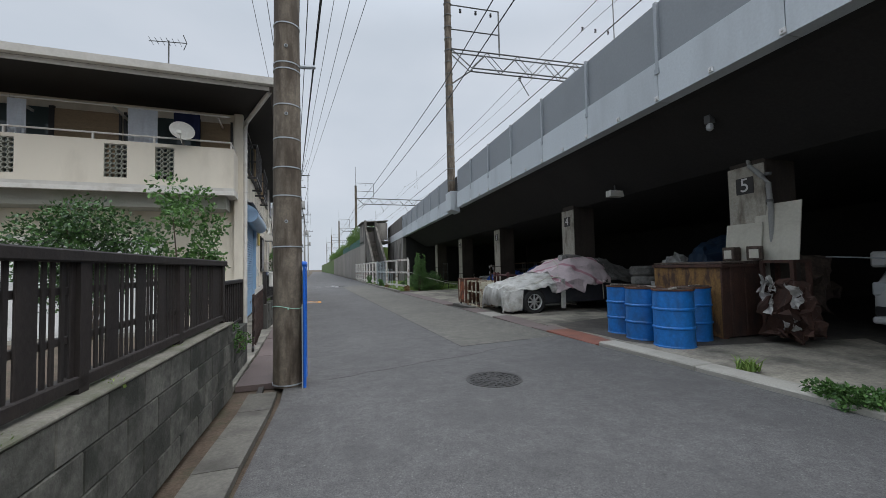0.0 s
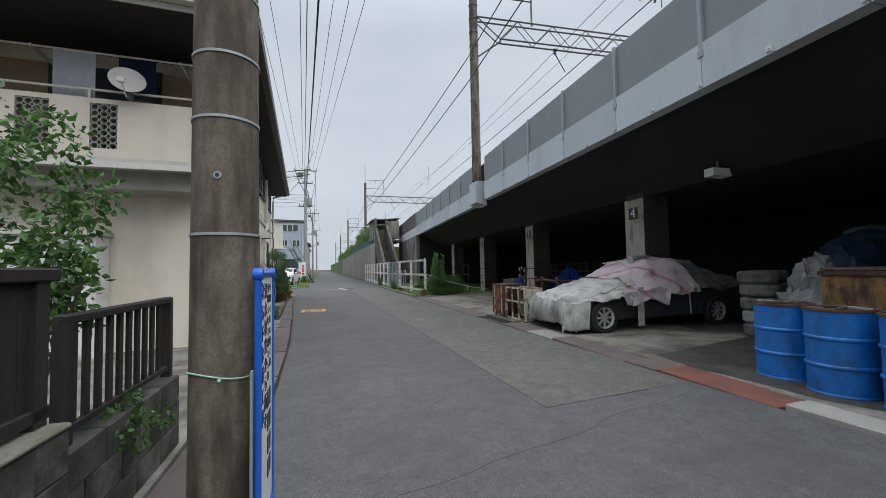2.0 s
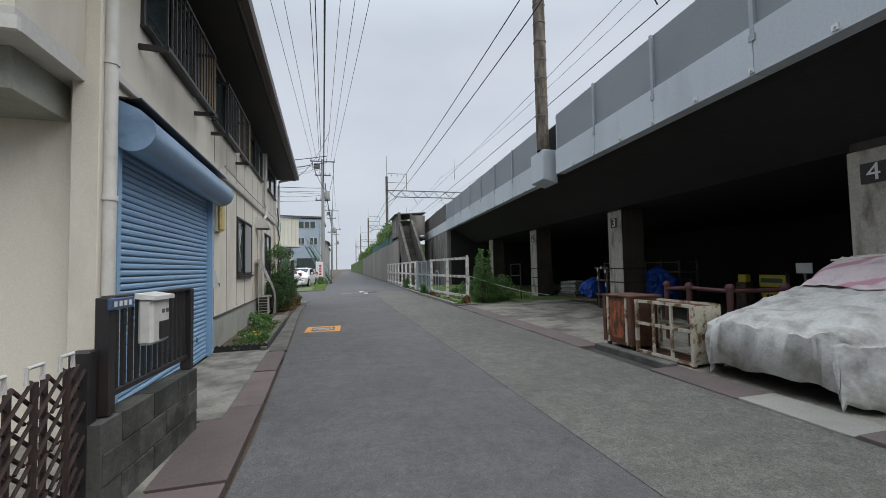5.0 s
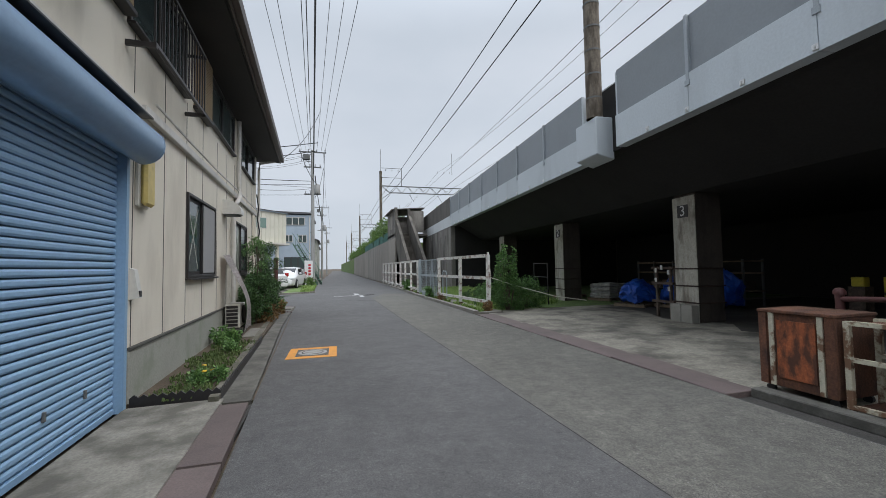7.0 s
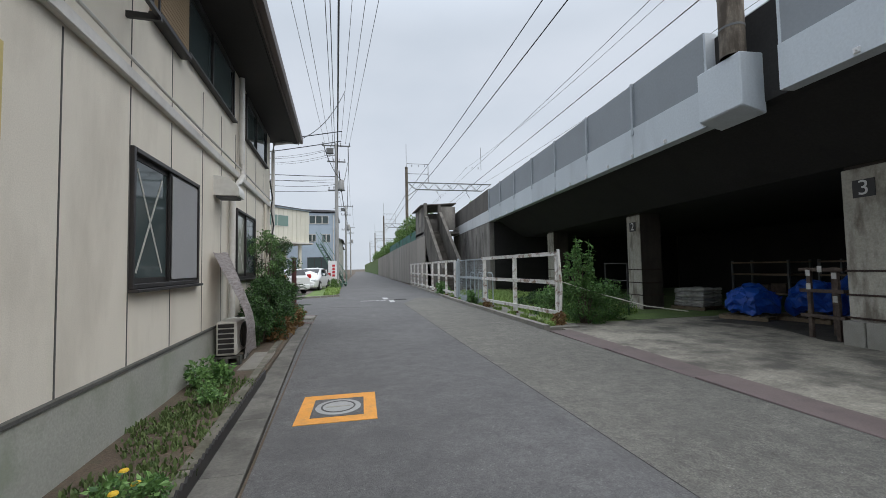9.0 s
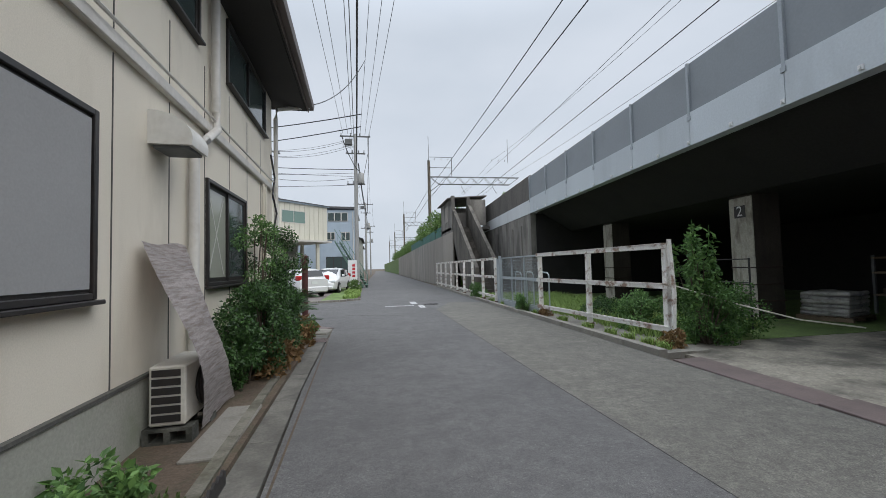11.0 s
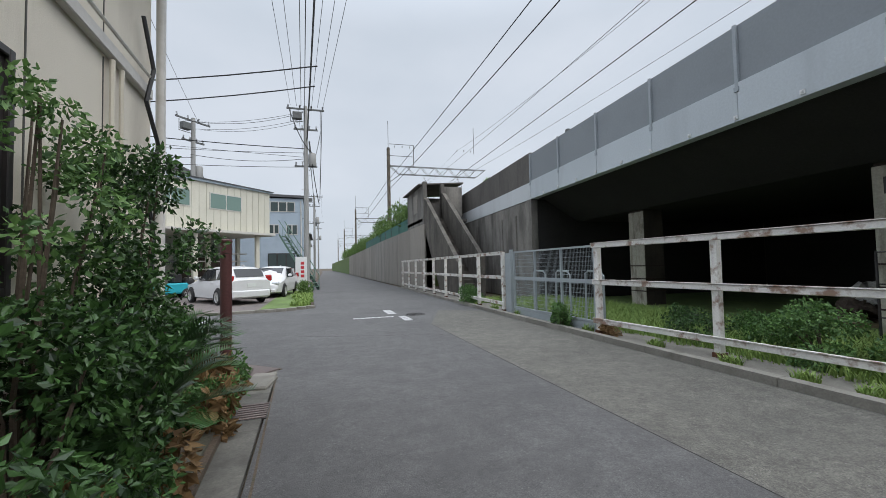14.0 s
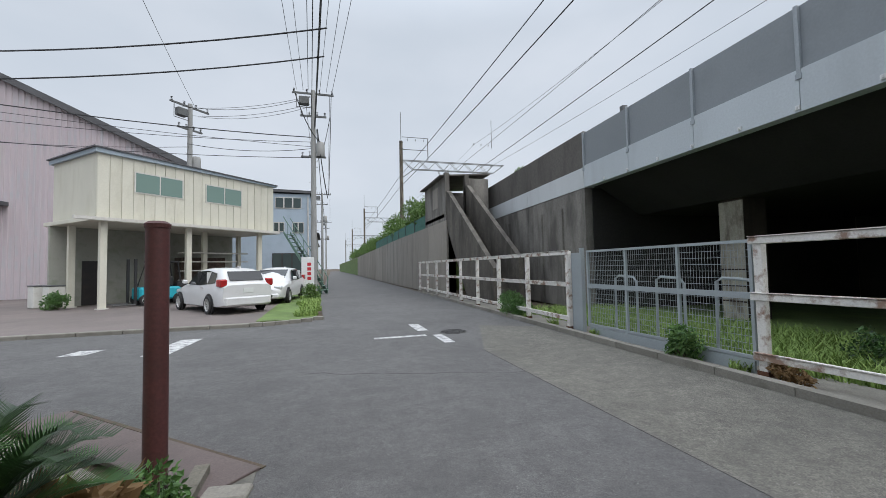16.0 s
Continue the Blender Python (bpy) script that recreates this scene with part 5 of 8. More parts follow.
def cycad(m, seed, reach=1.0):
    t = thing("cycad", m, "cycad with stiff arching dark green fronds", "plant", "cycads")
    part("trunk", lathe(bmesh.new(), [(0.08, -0.32), (0.085, 0.0), (0.08, 0.14), (0.05, 0.22)], 12), M["bark"], t, "shaggy brown trunk")
    rng = random.Random(seed)
    for k in range(34):
        a, l, lift = k * 2.4 + rng.uniform(-0.2, 0.2), rng.uniform(0.6, 0.85) * reach, rng.uniform(0.25, 1.15)
        bm = bmesh.new()
        pts = [Vector((math.cos(a) * l * s_ * (1.1 - 0.35 * lift), math.sin(a) * l * s_ * (1.1 - 0.35 * lift), 0.2 + lift * l * math.sin(s_ * 1.9) * 0.8)) for s_ in [i / 9 for i in range(10)]]
        sd = Vector((-math.sin(a), math.cos(a), 0))
        spine = [bm.verts.new(pts[i].lerp(pts[i + 1], q)) for i in range(9) for q in (0.0, 0.25, 0.5, 0.75)]
        for i in range(6, len(spine) - 1):
            c, d = spine[i].co, (spine[i + 1].co - spine[i].co).normalized()
            for s_ in (1, -1):
                e = c + (sd * s_ * 0.13 + d * 0.1 + Vector((0, 0, 0.045))) * (1.05 - 0.017 * abs(i - 14))
                bm.faces.new((spine[i], spine[i + 1], bm.verts.new(e)) if s_ > 0 else (spine[i + 1], spine[i], bm.verts.new(e)))
        for i in range(6):
            w_ = [bm.verts.new(spine[j].co + sd * g * 0.012) for j, g in ((i, 1), (i + 1, 1))]
            bm.faces.new((spine[i], spine[i + 1], w_[1], w_[0]))
        part("frond", bm, M["leaf_deep"] if k % 3 else M["leaf"], t)


cycad(placed(LEFT, 0.6, 8.4, 0.3), 1)
cycad(P(-2.0, 26.0, 0.32), 2, 0.7)
bush("dry_shrub", P(-1.95, 26.45, 0.05), "tangle of dead straw-brown fronds at the corner", 0.32, 0.35, 0.3, 0.02, 16, 1700, 0.16, M["leaf_dry"], 29, 6, 0.08, 0.16)
bush("corner_weed", P(-1.62, 26.75, 0.02), "bright feathery green weed by the corner post", 0.16, 0.18, 0.3, 0.02, 14, 1500, 0.05, M["leaf"], 30, 5, 0.05, 0.1)
bush("garden_bush", placed(P(-1.5, 5.75), z=0.0), "bushy green shrub behind the board fence", 0.46, 0.48, 1.4, 1.05, 40, 3300, 0.06, M["leaf"], 31, 14, 0.08, 0.2)
bush("garden_bush", placed(P(-3.05, 6.8), z=0.0), "rounded dark green shrub behind the board fence", 0.7, 0.6, 1.05, 1.15, 44, 7500, 0.06, M["leaf_deep"], 32, 10, 0.16, 0.32)
st = new("wall_moss", blade_mesh("wall_moss", [(-1.12, 1.0, 0.1), (-1.12, 1.8, 0.12), (-1.06, 2.6, 0.1), (-1.02, 3.6, 0.09), (-1.0, 4.4, 0.08)], 700, 0.05, M["blade"], 5))
st.matrix_world = P(0, 0, 0.78) @ Matrix.Scale(K, 4)
tagged(st, "moss and small weeds on top of the block wall", "weeds", kind="stuff")
bush("weed", P(-0.98, 6.1, 0.35), "weeds sprouting between the walls", 0.12, 0.5, 0.25, 0.02, 10, 500, 0.05, M["leaf"], 33, 4, 0.06, 0.1)

# ---- lids and kerbs on the viaduct side ----
rl = thing("gutter_covers", P(0, 0), "row of brown steel and concrete gutter covers before the viaduct", "gutter cover", kind="structure")
for y0, y1, key, tilt in ((5.75, 7.25, "lid_red", 0.035), (7.28, 7.85, "lid_brown", 0.012), (7.9, 9.85, "lid_brown", 0.04), (9.88, 10.9, "lid_grey", 0.025), (10.92, 12.2, "lid_brown", 0.02),
                          (13.95, 15.9, "lid_brown", 0.02), (15.92, 17.9, "lid_brown", 0.016), (17.92, 19.9, "lid_brown", 0.02), (19.92, 22.0, "lid_brown", 0.016)):
    h = (y1 - y0) / 2
    bm = B(4.62, 5.14, -h, h, -0.06, 0.018, 0.006)
    ob = part("cover", bm, M[key], rl)
    ob.matrix_basis = T(0, (y0 + y1) / 2, 0, math.degrees(tilt * 0.5), 0, 0)
part("kerb_block", B(4.64, 4.98, 3.9, 5.7, -0.05, 0.06, 0.015), M["lid_grey"], rl, "pale worn concrete kerb")
part("kerb_block", B(4.62, 4.96, 2.1, 3.88, -0.05, 0.06, 0.015), M["lid_grey"], rl, "pale worn concrete kerb")
for k in range(6):
    part("kerb_block", B(4.6, 4.94, 0.1 - k * 2.0, 2.07 - k * 2.0, -0.05, 0.05, 0.015), M["kerb"], rl)
part("slot_kerb", B(4.95, 5.14, 12.22, 13.92, -0.05, 0.06, 0.012), M["channel"], rl)
part("slot_floor", B(4.62, 4.95, 12.22, 13.92, -0.055, -0.045), M["gutter_wet"], rl)
y = 22.3
while y < 49:
    xx = right_x(y)
    part("kerb_stone", quad_slab(xx, xx + 0.16, y, y + 0.99, -0.05, 0.11, right_x(y + 0.99) - xx), M["kerb"], rl)
    y += 1.0
solid("verge", quad_slab(4.78, 5.6, 22.3, 49, -0.05, 0.05, 0.15), M["kerb"], P(0, 0), "gritty concrete strip under the fence", "verge")
mh = thing("manhole_cover", P(2.12, 4.52), "round cast iron manhole cover with a raised pattern", "manhole cover")
part("ring", lathe(bmesh.new(), [(0.345, -0.01), (0.345, 0.006), (0.31, 0.006), (0.31, -0.01)], 40), M["iron"], mh)
part("lid", lathe(bmesh.new(), [(0.3, -0.01), (0.3, 0.007), (0.02, 0.009)], 40), M["iron"], mh)
me = mesh_of("stud", B(-0.035, 0.035, -0.012, 0.012, 0.006, 0.015, 0.003), M["iron"])
for r, n in ((0.08, 6), (0.15, 10), (0.21, 15), (0.265, 20)):
    for k in range(n):
        a = 360 * k / n
        piece("stud", me, mh, T(r * math.cos(radians(a)), r * math.sin(radians(a)), 0, 0, 0, a + 90 + (35 if r in (0.15, 0.265) else 0)))
om = thing("hydrant_marking", P(-0.04, 18.05, 0, -1), "orange painted square round a hydrant lid", "road marking", kind="structure")
for a in ((-0.42, 0.42, 0.3, 0.46), (-0.42, 0.42, -0.46, -0.3), (-0.42, -0.28, -0.3, 0.3), (0.28, 0.42, -0.3, 0.3)):
    part("paint_stripe", B(*a, 0.0, 0.005), M["road_orange"], om)
hy = thing("hydrant_lid", P(-0.04, 18.05, 0, -1), "grey cast iron hydrant lid in the orange square", "hydrant lid")
part("plate", B(-0.275, 0.275, -0.295, 0.295, -0.01, 0.006), M["asphalt"], hy)
part("lid", lathe(bmesh.new(), [(0.25, 0.0), (0.25, 0.009), (0.2, 0.011), (0.02, 0.011)], 36), M["pole_grey"], hy)
part("lid_ring", lathe(bmesh.new(), [(0.19, 0.01), (0.19, 0.014), (0.17, 0.014), (0.17, 0.01)], 36), M["iron"], hy)
part("lid_bar", B(-0.13, 0.13, -0.016, 0.016, 0.01, 0.014), M["lid_grey"], hy)
rm = thing("road_marks", P(0, 0), "worn white paint marks at the junction", "road marking", kind="structure")
for x0, x1, y0, y1 in ((1.55, 1.82, 33.7, 34.9), (1.75, 1.98, 32.0, 33.0), (0.4, 1.6, 32.95, 33.12)):
    part("paint_stripe", B(x0, x1, y0, y1, 0.0, 0.005), M["road_white"], rm)
for x, y0, y1 in ((-4.0, 32.8, 34.6), (-5.6, 33.4, 33.9)):
    part("paint_stripe", quad_slab(x, x + 0.45, y0, y1, 0.0, 0.005, 0.12), M["road_white"], rm)
mh2 = copy_thing(mh, P(2.35, 33.3))
crack = bmesh.new()
tube(crack, [(3.9, 6.68, 0.002), (2.46, 6.55, 0.002), (2.42, 11, 0.002), (2.36, 17, 0.002), (2.28, 22, 0.002), (2.24, 31, 0.002)], 0.0035, 4)
rng = random.Random(61)
for (x0, y0), (x1, y1) in (((0.2, 5.3), (4.4, 6.5)), ((-0.9, 30.4), (2.6, 29.2)), ((3.0, 27.6), (4.4, 31.0))):
    tube(crack, [(x0 + (x1 - x0) * j / 16 + rng.uniform(-0.04, 0.04), y0 + (y1 - y0) * j / 16 + rng.uniform(-0.05, 0.05), 0.0) for j in range(17)], 0.004, 4, 0.002)
M["tar"] = surface("old_tar", (0.055, 0.053, 0.05), 0.8, 0.2, 40, 2, 0.2)
solid("asphalt_seam", crack, M["tar"], P(0, 0), "dark tar seam beside the older asphalt", "road")

# ---- drums and tank ----
M["drum_blue"] = surface("blue_drum_paint", (0.01, 0.15, 0.47), 0.42, 0.1, 25, 2.2, 0.05, (0.015, 0.075, 0.19), 0.8, piece=0.1, stretch=(1, 1, 0.5), mottle=0.08)
M["ochre"] = surface("ochre_rusty_paint", (0.2, 0.11, 0.035), 0.8, 0.25, 30, 2.5, 0.3, (0.05, 0.025, 0.016), 0.95, stretch=(1, 1, 0.4), low=0.45, high=0.6)
M["dirt_lid"] = surface("rusty_drum_lid", (0.07, 0.05, 0.04), 0.9, 0.3, 30, 3, 0.4, (0.2, 0.16, 0.12), 0.5)
dr = thing("oil_drum", P(5.68, 5.11), "bright blue steel drum with a rusty littered lid", "drum", "blue oil drums")
R0 = 0.305
prof = [(R0 - 0.01, 0.0), (R0 + 0.008, 0.01), (R0 + 0.008, 0.03), (R0, 0.04), (R0, 0.3), (R0 + 0.016, 0.315), (R0 + 0.016, 0.335), (R0, 0.35), (R0, 0.6), (R0 + 0.016, 0.615), (R0 + 0.016, 0.635), (R0, 0.65), (R0, 0.91), (R0 + 0.01, 0.92)]
part("body", lathe(bmesh.new(), prof, 36), M["drum_blue"], dr, smooth=True)
part("rim", lathe(bmesh.new(), [(R0 + 0.002, 0.915), (R0 + 0.014, 0.92), (R0 + 0.014, 0.945), (R0 - 0.01, 0.945), (R0 - 0.01, 0.925)], 36), M["rust"], dr, "rusty rim", True)
part("lid", lathe(bmesh.new(), [(R0 - 0.01, 0.92), (R0 - 0.02, 0.935), (0.02, 0.938)], 30), M["dirt_lid"], dr, "rusty dirty lid")
part("bung", lathe(bmesh.new(), [(0.035, 0.935), (0.035, 0.955), (0.01, 0.957)], 10, T(0.18, 0.05, 0)), M["dirt_lid"], dr)
for x, y, a in ((5.77, 5.82, 40), (5.93, 6.49, 100), (6.45, 5.42, 200)):
    copy_thing(dr, P(x, y, 0, a))
rng = random.Random(9)
for x, y in ((5.68, 5.11), (5.77, 5.82), (5.93, 6.49), (6.45, 5.42)):
    for k in range(3):
        t = thing("wood_scrap", P(x + rng.uniform(-0.14, 0.14), y + rng.uniform(-0.14, 0.14), 0.94, rng.uniform(0, 180)), "weathered scrap of wood lying on the drum", "scrap", "scraps on the drums")
        part("stick", B(-0.17, 0.17, -0.03, 0.03, 0.0, 0.025, 0.005), M["dirt_lid"] if k else M["lid_grey"], t)
M["rust_tank"] = surface("dark_rust", (0.062, 0.028, 0.019), 0.85, 0.3, 30, 1.6, 0.35, (0.02, 0.014, 0.012), 0.85, stretch=(1, 1, 0.4), low=0.42)
tk = thing("scrap_tank", P(6.86, 5.14), "large rusty open steel scrap tank", "tank")
for a, lab, key in (((0, 1.08, 0, 0.03, 0.04, 1.3), "dark rusty plate", "rust_tank"), ((0, 0.03, 0.03, 1.45, 0.04, 1.3), "ochre painted rusty plate", "ochre"), ((1.05, 1.08, 0.03, 1.45, 0.04, 1.3), "", "rust_tank"), ((0.03, 1.05, 1.42, 1.45, 0.04, 1.3), "", "rust_tank"), ((0.03, 1.05, 0.03, 1.42, 0.04, 0.08), "", "rust")):
    part("side_plate" if a[4] != a[5] and a[5] > 1 else "bottom_plate", B(*a), M[key], tk, lab)
for a in ((-0.03, 1.11, -0.03, 0.04, 1.27, 1.33), (-0.03, 1.11, 1.41, 1.48, 1.27, 1.33), (-0.03, 0.04, 0.04, 1.41, 1.27, 1.33), (1.04, 1.11, 0.04, 1.41, 1.27, 1.33)):
    part("rim_bar", B(*a, 0.006), M["rust_tank"], tk)
for x in (0.2, 0.55):
    part("stiffener", B(x, x + 0.05, -0.025, 0.0, 0.06, 1.27), M["rust_tank"], tk)
for x, y in ((0, 0), (0.98, 0), (0, 1.35), (0.98, 1.35)):
    part("foot", B(x, x + 0.1, y, y + 0.1, 0.0, 0.04), M["rust"], tk)
part("cover_board", B(-0.01, 1.09, -0.01, 1.46, 1.335, 1.375, 0.008), M["dirt_lid"], tk, "dirty board cover")
# things stacked by pillar 5
M["card"] = surface("pale_board", (0.55, 0.53, 0.45), 0.85, 0.06, 20, 2, 0.05, (0.38, 0.35, 0.28), 0.5)
for y0, w, h, z0, x in ((-13.35, 0.78, 1.05, 1.38, 1.96), (-12.75, 0.7, 0.72, 1.38, 1.9)):
    t = thing("pale_board", placed(RAIL, x, y0, z0, 0, 8, 0), "pale board leaning on the pillar above the tank", "board", "boards by the pillar")
    part("sheet", B(0, 0.025, 0, w, 0, h, 0.004), M["card"], t)
t = thing("prop_shelf", placed(RAIL, 1.75, -13.4, 0), "rough timber shelf behind the tank", "shelf")
part("shelf_board", B(0.0, 0.42, 0, 0.56, 1.33, 1.38), M["rust_tank"], t)
for a in ((0, 0), (0.36, 0), (0, 0.5), (0.36, 0.5)):
    part("leg", B(a[0], a[0] + 0.06, a[1], a[1] + 0.06, 0, 1.33), M["rust_tank"], t)
for yy, a in ((-12.3, 5), (-12.75, 28)):
    t = thing("tin_can", placed(RAIL, 1.78, yy, 1.385, 0, 0, a), "square dirty tin can with a torn label", "can", "tin cans")
    part("body", B(-0.11, 0.11, -0.11, 0.11, 0, 0.26, 0.012), M["dirt_lid"], t)
    part("can_label", B(-0.116, -0.11, -0.07, 0.07, 0.04, 0.2), M["card"], t, "pale torn label")
dp = thing("drain_pipe", placed(RAIL, 2.05, -12.66), "grey drain pipe bent round the pillar", "pipe")
part("pipe_run", tube(bmesh.new(), [(0.05, 0.2, 3.4), (0.04, 0.15, 3.2), (0.0, -0.1, 2.95), (0.0, -0.2, 2.8), (0.0, -0.22, 2.3), (0.0, -0.22, 1.6)], 0.045, 12), M["pole_grey"], dp, smooth=True)
for z in (2.45, 2.95):
    part("clamp", tube(bmesh.new(), [(0, -0.21, z), (0, -0.21, z + 0.05)], 0.056, 12), M["steel"], dp)


def crumple(bm, amp, seed, freq=3.0):
    for v in bm.verts:
        p = v.co * freq + Vector((seed * 7.3, seed * 3.1, 0))
        v.co += amp * Vector((noise.noise(p), noise.noise(p + Vector((31, 0, 0))), noise.noise(p + Vector((0, 47, 0)))))
    return bm


def lump(rx, ry, rz, seed, amp=0.12, sub=4, flat=0.0):
    """A crumpled heap that rests on z = 0."""
    bm = bmesh.new()
    bmesh.ops.create_icosphere(bm, subdivisions=sub, radius=1.0)
    for v in bm.verts:
        c = v.co.copy()
        k = max(abs(c.x), abs(c.y)) ** 0.35 if flat else 1
        v.co = Vector((c.x * rx, c.y * ry, max(c.z, -0.25) * rz))
    crumple(bm, amp, seed, 2.2 / max(rx, ry))
    crumple(bm, amp * 0.45, seed + 3, 6.5 / max(rx, ry))
    crumple(bm, amp * 0.2, seed + 5, 15 / max(rx, ry))
    low = min(v.co.z for v in bm.verts)
    for v in bm.verts:
        v.co.z = max(v.co.z - low, 0.0) if v.co.z - low > 0.02 else 0.0
    return bm


M["tarp_blue"] = surface("blue_tarp", (0.012, 0.08, 0.42), 0.42, 0.12, 20, 3, 0.1, (0.02, 0.05, 0.2), 0.5)
M["tarp_dark"] = surface("dark_blue_tarp", (0.02, 0.045, 0.085), 0.6, 0.12, 20, 2, 0.1)
M["tarp_grey"] = surface("grey_sheet", (0.3, 0.3, 0.29), 0.8, 0.12, 30, 2, 0.2, (0.14, 0.135, 0.12), 0.8)
M["tarp_sooty"] = surface("sooty_sheet", (0.16, 0.155, 0.145), 0.85, 0.15, 30, 2, 0.25, (0.06, 0.058, 0.053), 0.8, low=0.42, high=0.62)
M["tarp_white"] = surface("dirty_white_sheet", (0.5, 0.49, 0.46), 0.75, 0.1, 30, 1.6, 0.25, (0.24, 0.225, 0.19), 0.75, low=0.45, high=0.65)
M["plastic_rag"] = surface("plastic_rag", (0.36, 0.35, 0.33), 0.6, 0.15, 30, 3, 0.2, (0.1, 0.1, 0.1), 0.8)
M["rag_dark"] = surface("dirty_rag", (0.13, 0.125, 0.115), 0.75, 0.2, 30, 4, 0.3, (0.3, 0.29, 0.27), 0.7)
M["tyre"] = surface("tyre_rubber", (0.022, 0.022, 0.022), 0.8, 0.1, 40, 3, 0.15)
M["alloy"] = surface("alloy", (0.55, 0.55, 0.54), 0.35, 0.06, 30, 3, 0.02, metal=0.5)
t = thing("rag_heap", placed(RAIL, 1.5, -13.5, 0), "dark heap of torn plastic bags beside the tank", "rags")
part("bag_mound", lump(0.3, 0.34, 0.72, 3, 0.2, 4), M["rust_tank"], t)
rng = random.Random(19)
for k in range(11):
    bm = bmesh.new()
    bmesh.ops.create_grid(bm, x_segments=5, y_segments=6, size=0.1)
    crumple(bm, 0.09, 40 + k, 9)
    bmesh.ops.solidify(bm, geom=bm.faces, thickness=0.006)
    part("plastic_shred", bm, M["plastic_rag"], t, "torn pale plastic", m=T(-0.2 - 0.1 * rng.random(), rng.uniform(-0.3, 0.3), rng.uniform(0.3, 1.15), 90 + rng.uniform(-40, 40), 0, 90 + rng.uniform(-50, 50)))
t = thing("dark_heap", placed(RAIL, 3.9, -11.6, 0), "dark heap of scrap behind the chain", "scrap heap")
part("scrap_mound", lump(0.9, 0.8, 1.0, 4, 0.4, 4), M["dirt_lid"], t)
t = thing("chain_line", P(0, 0), "pale chain hung across the parking bay", "chain")
part("chain", tube(bmesh.new(), [(8.7, 4.6, 1.42), (9.3, 3.9, 1.36), (10.2, 3.0, 1.32), (11.5, 1.0, 1.4)], 0.012, 5), M["post_grey"], t)

# ---- wheels and cars ----


def make_wheel(parent, m, r=0.33, w=0.2, spokes=8):
    """Tyre with a spoked rim; local x is the axle, outwards."""
    ty = part("wheel", lathe(bmesh.new(), [(r * 0.68, -w / 2), (r * 0.93, -w / 2), (r, -w * 0.36), (r, w * 0.36), (r * 0.93, w / 2), (r * 0.68, w / 2), (r * 0.66, w * 0.3), (r * 0.64, w * 0.02)], 28, T(0, 0, 0, 0, 90, 0)), M["tyre"], parent, "black tyre", True, m)
    bm = lathe(bmesh.new(), [(r * 0.6, w * 0.2), (r * 0.68, w * 0.42), (r * 0.68, w * 0.5), (r * 0.62, w * 0.44), (r * 0.6, w * 0.26)], 28, T(0, 0, 0, 0, 90, 0), False)
    for k in range(spokes):
        box(bm, w * 0.22, w * 0.38, -0.022, 0.022, 0.03, r * 0.64, 0, T(0, 0, 0, 360 * k / spokes, 0, 0))
    lathe(bm, [(0.06, w * 0.2), (0.06, w * 0.4), (0.03, w * 0.44)], 12, T(0, 0, 0, 0, 90, 0))
    rim = new("rim", mesh_of("rim", bm, M["alloy"], True))
    rim.parent = ty
    tagged(rim, "pale alloy rim")
    return ty


def shell(stations, ring=None, close=True):
    """A body drawn through stations along x: (x, half width low, half width top, z low, z shoulder, z top)."""
    bm = bmesh.new()
    rings = []
    for x, wl_, wt, zl, zs, zt in stations:
        half = [(0, zl), (wl_ * 0.8, zl), (wl_ * 0.97, zl + 0.06), (wl_, (zl + zs) / 2), (wl_ * 0.975, zs), (wt + (wl_ * 0.95 - wt) * 0.25, zs + (zt - zs) * 0.75), (wt * 0.9, zs + (zt - zs) * 0.96), (wt * 0.5, zt), (0, zt + 0.01)]
        pts = half + [(-a, b) for a, b in half[-2:0:-1]]
        rings.append([bm.verts.new((x, a, b)) for a, b in pts])
    n = len(rings[0])
    for p, q in zip(rings, rings[1:]):
        for k in range(n):
            bm.faces.new((p[k], p[(k + 1) % n], q[(k + 1) % n], q[k]))
    if close:
        bm.faces.new(rings[0][::-1])
        bm.faces.new(rings[-1])
    return bm


M["car_dark"] = surface("dark_car_paint", (0.035, 0.037, 0.045), 0.4, 0.1, 30, 1.5, 0.03, (0.09, 0.085, 0.08), 0.5)
M["car_white"] = surface("white_car_paint", (0.6, 0.6, 0.6), 0.25, 0.02, 10, 1, 0.0)
M["car_glass"] = glassy("car_glass", (0.02, 0.022, 0.024), 0.03, dark=1.0)
M["lamp_red"] = surface("red_lens", (0.35, 0.02, 0.02), 0.2, 0.05, 10, 2, 0)
M["lamp_clear"] = surface("clear_lens", (0.5, 0.52, 0.53), 0.12, 0.05, 10, 2, 0)
M["black_trim"] = surface("black_trim", (0.018, 0.018, 0.019), 0.5, 0.08, 30, 2, 0.02)
M["plate_white"] = surface("number_plate", (0.6, 0.62, 0.6), 0.5, 0.03, 10, 2, 0)
SEDAN = [(0.0, 0.62, 0.5, 0.32, 0.6, 0.66), (0.12, 0.8, 0.66, 0.26, 0.66, 0.74), (0.5, 0.9, 0.74, 0.22, 0.74, 0.84), (1.25, 0.93, 0.72, 0.22, 0.84, 0.96), (1.65, 0.93, 0.66, 0.22, 0.88, 1.1), (2.35, 0.93, 0.6, 0.22, 0.92, 1.46), (3.1, 0.93, 0.6, 0.22, 0.95, 1.5), (3.7, 0.93, 0.6, 0.22, 0.97, 1.42), (4.4, 0.92, 0.66, 0.24, 0.97, 1.12), (4.95, 0.88, 0.7, 0.3, 0.95, 1.06), (5.25, 0.78, 0.66, 0.36, 0.9, 0.98)]
cr = thing("covered_car", P(5.2, 11.0), "dark car parked long under dirty sheets", "car")
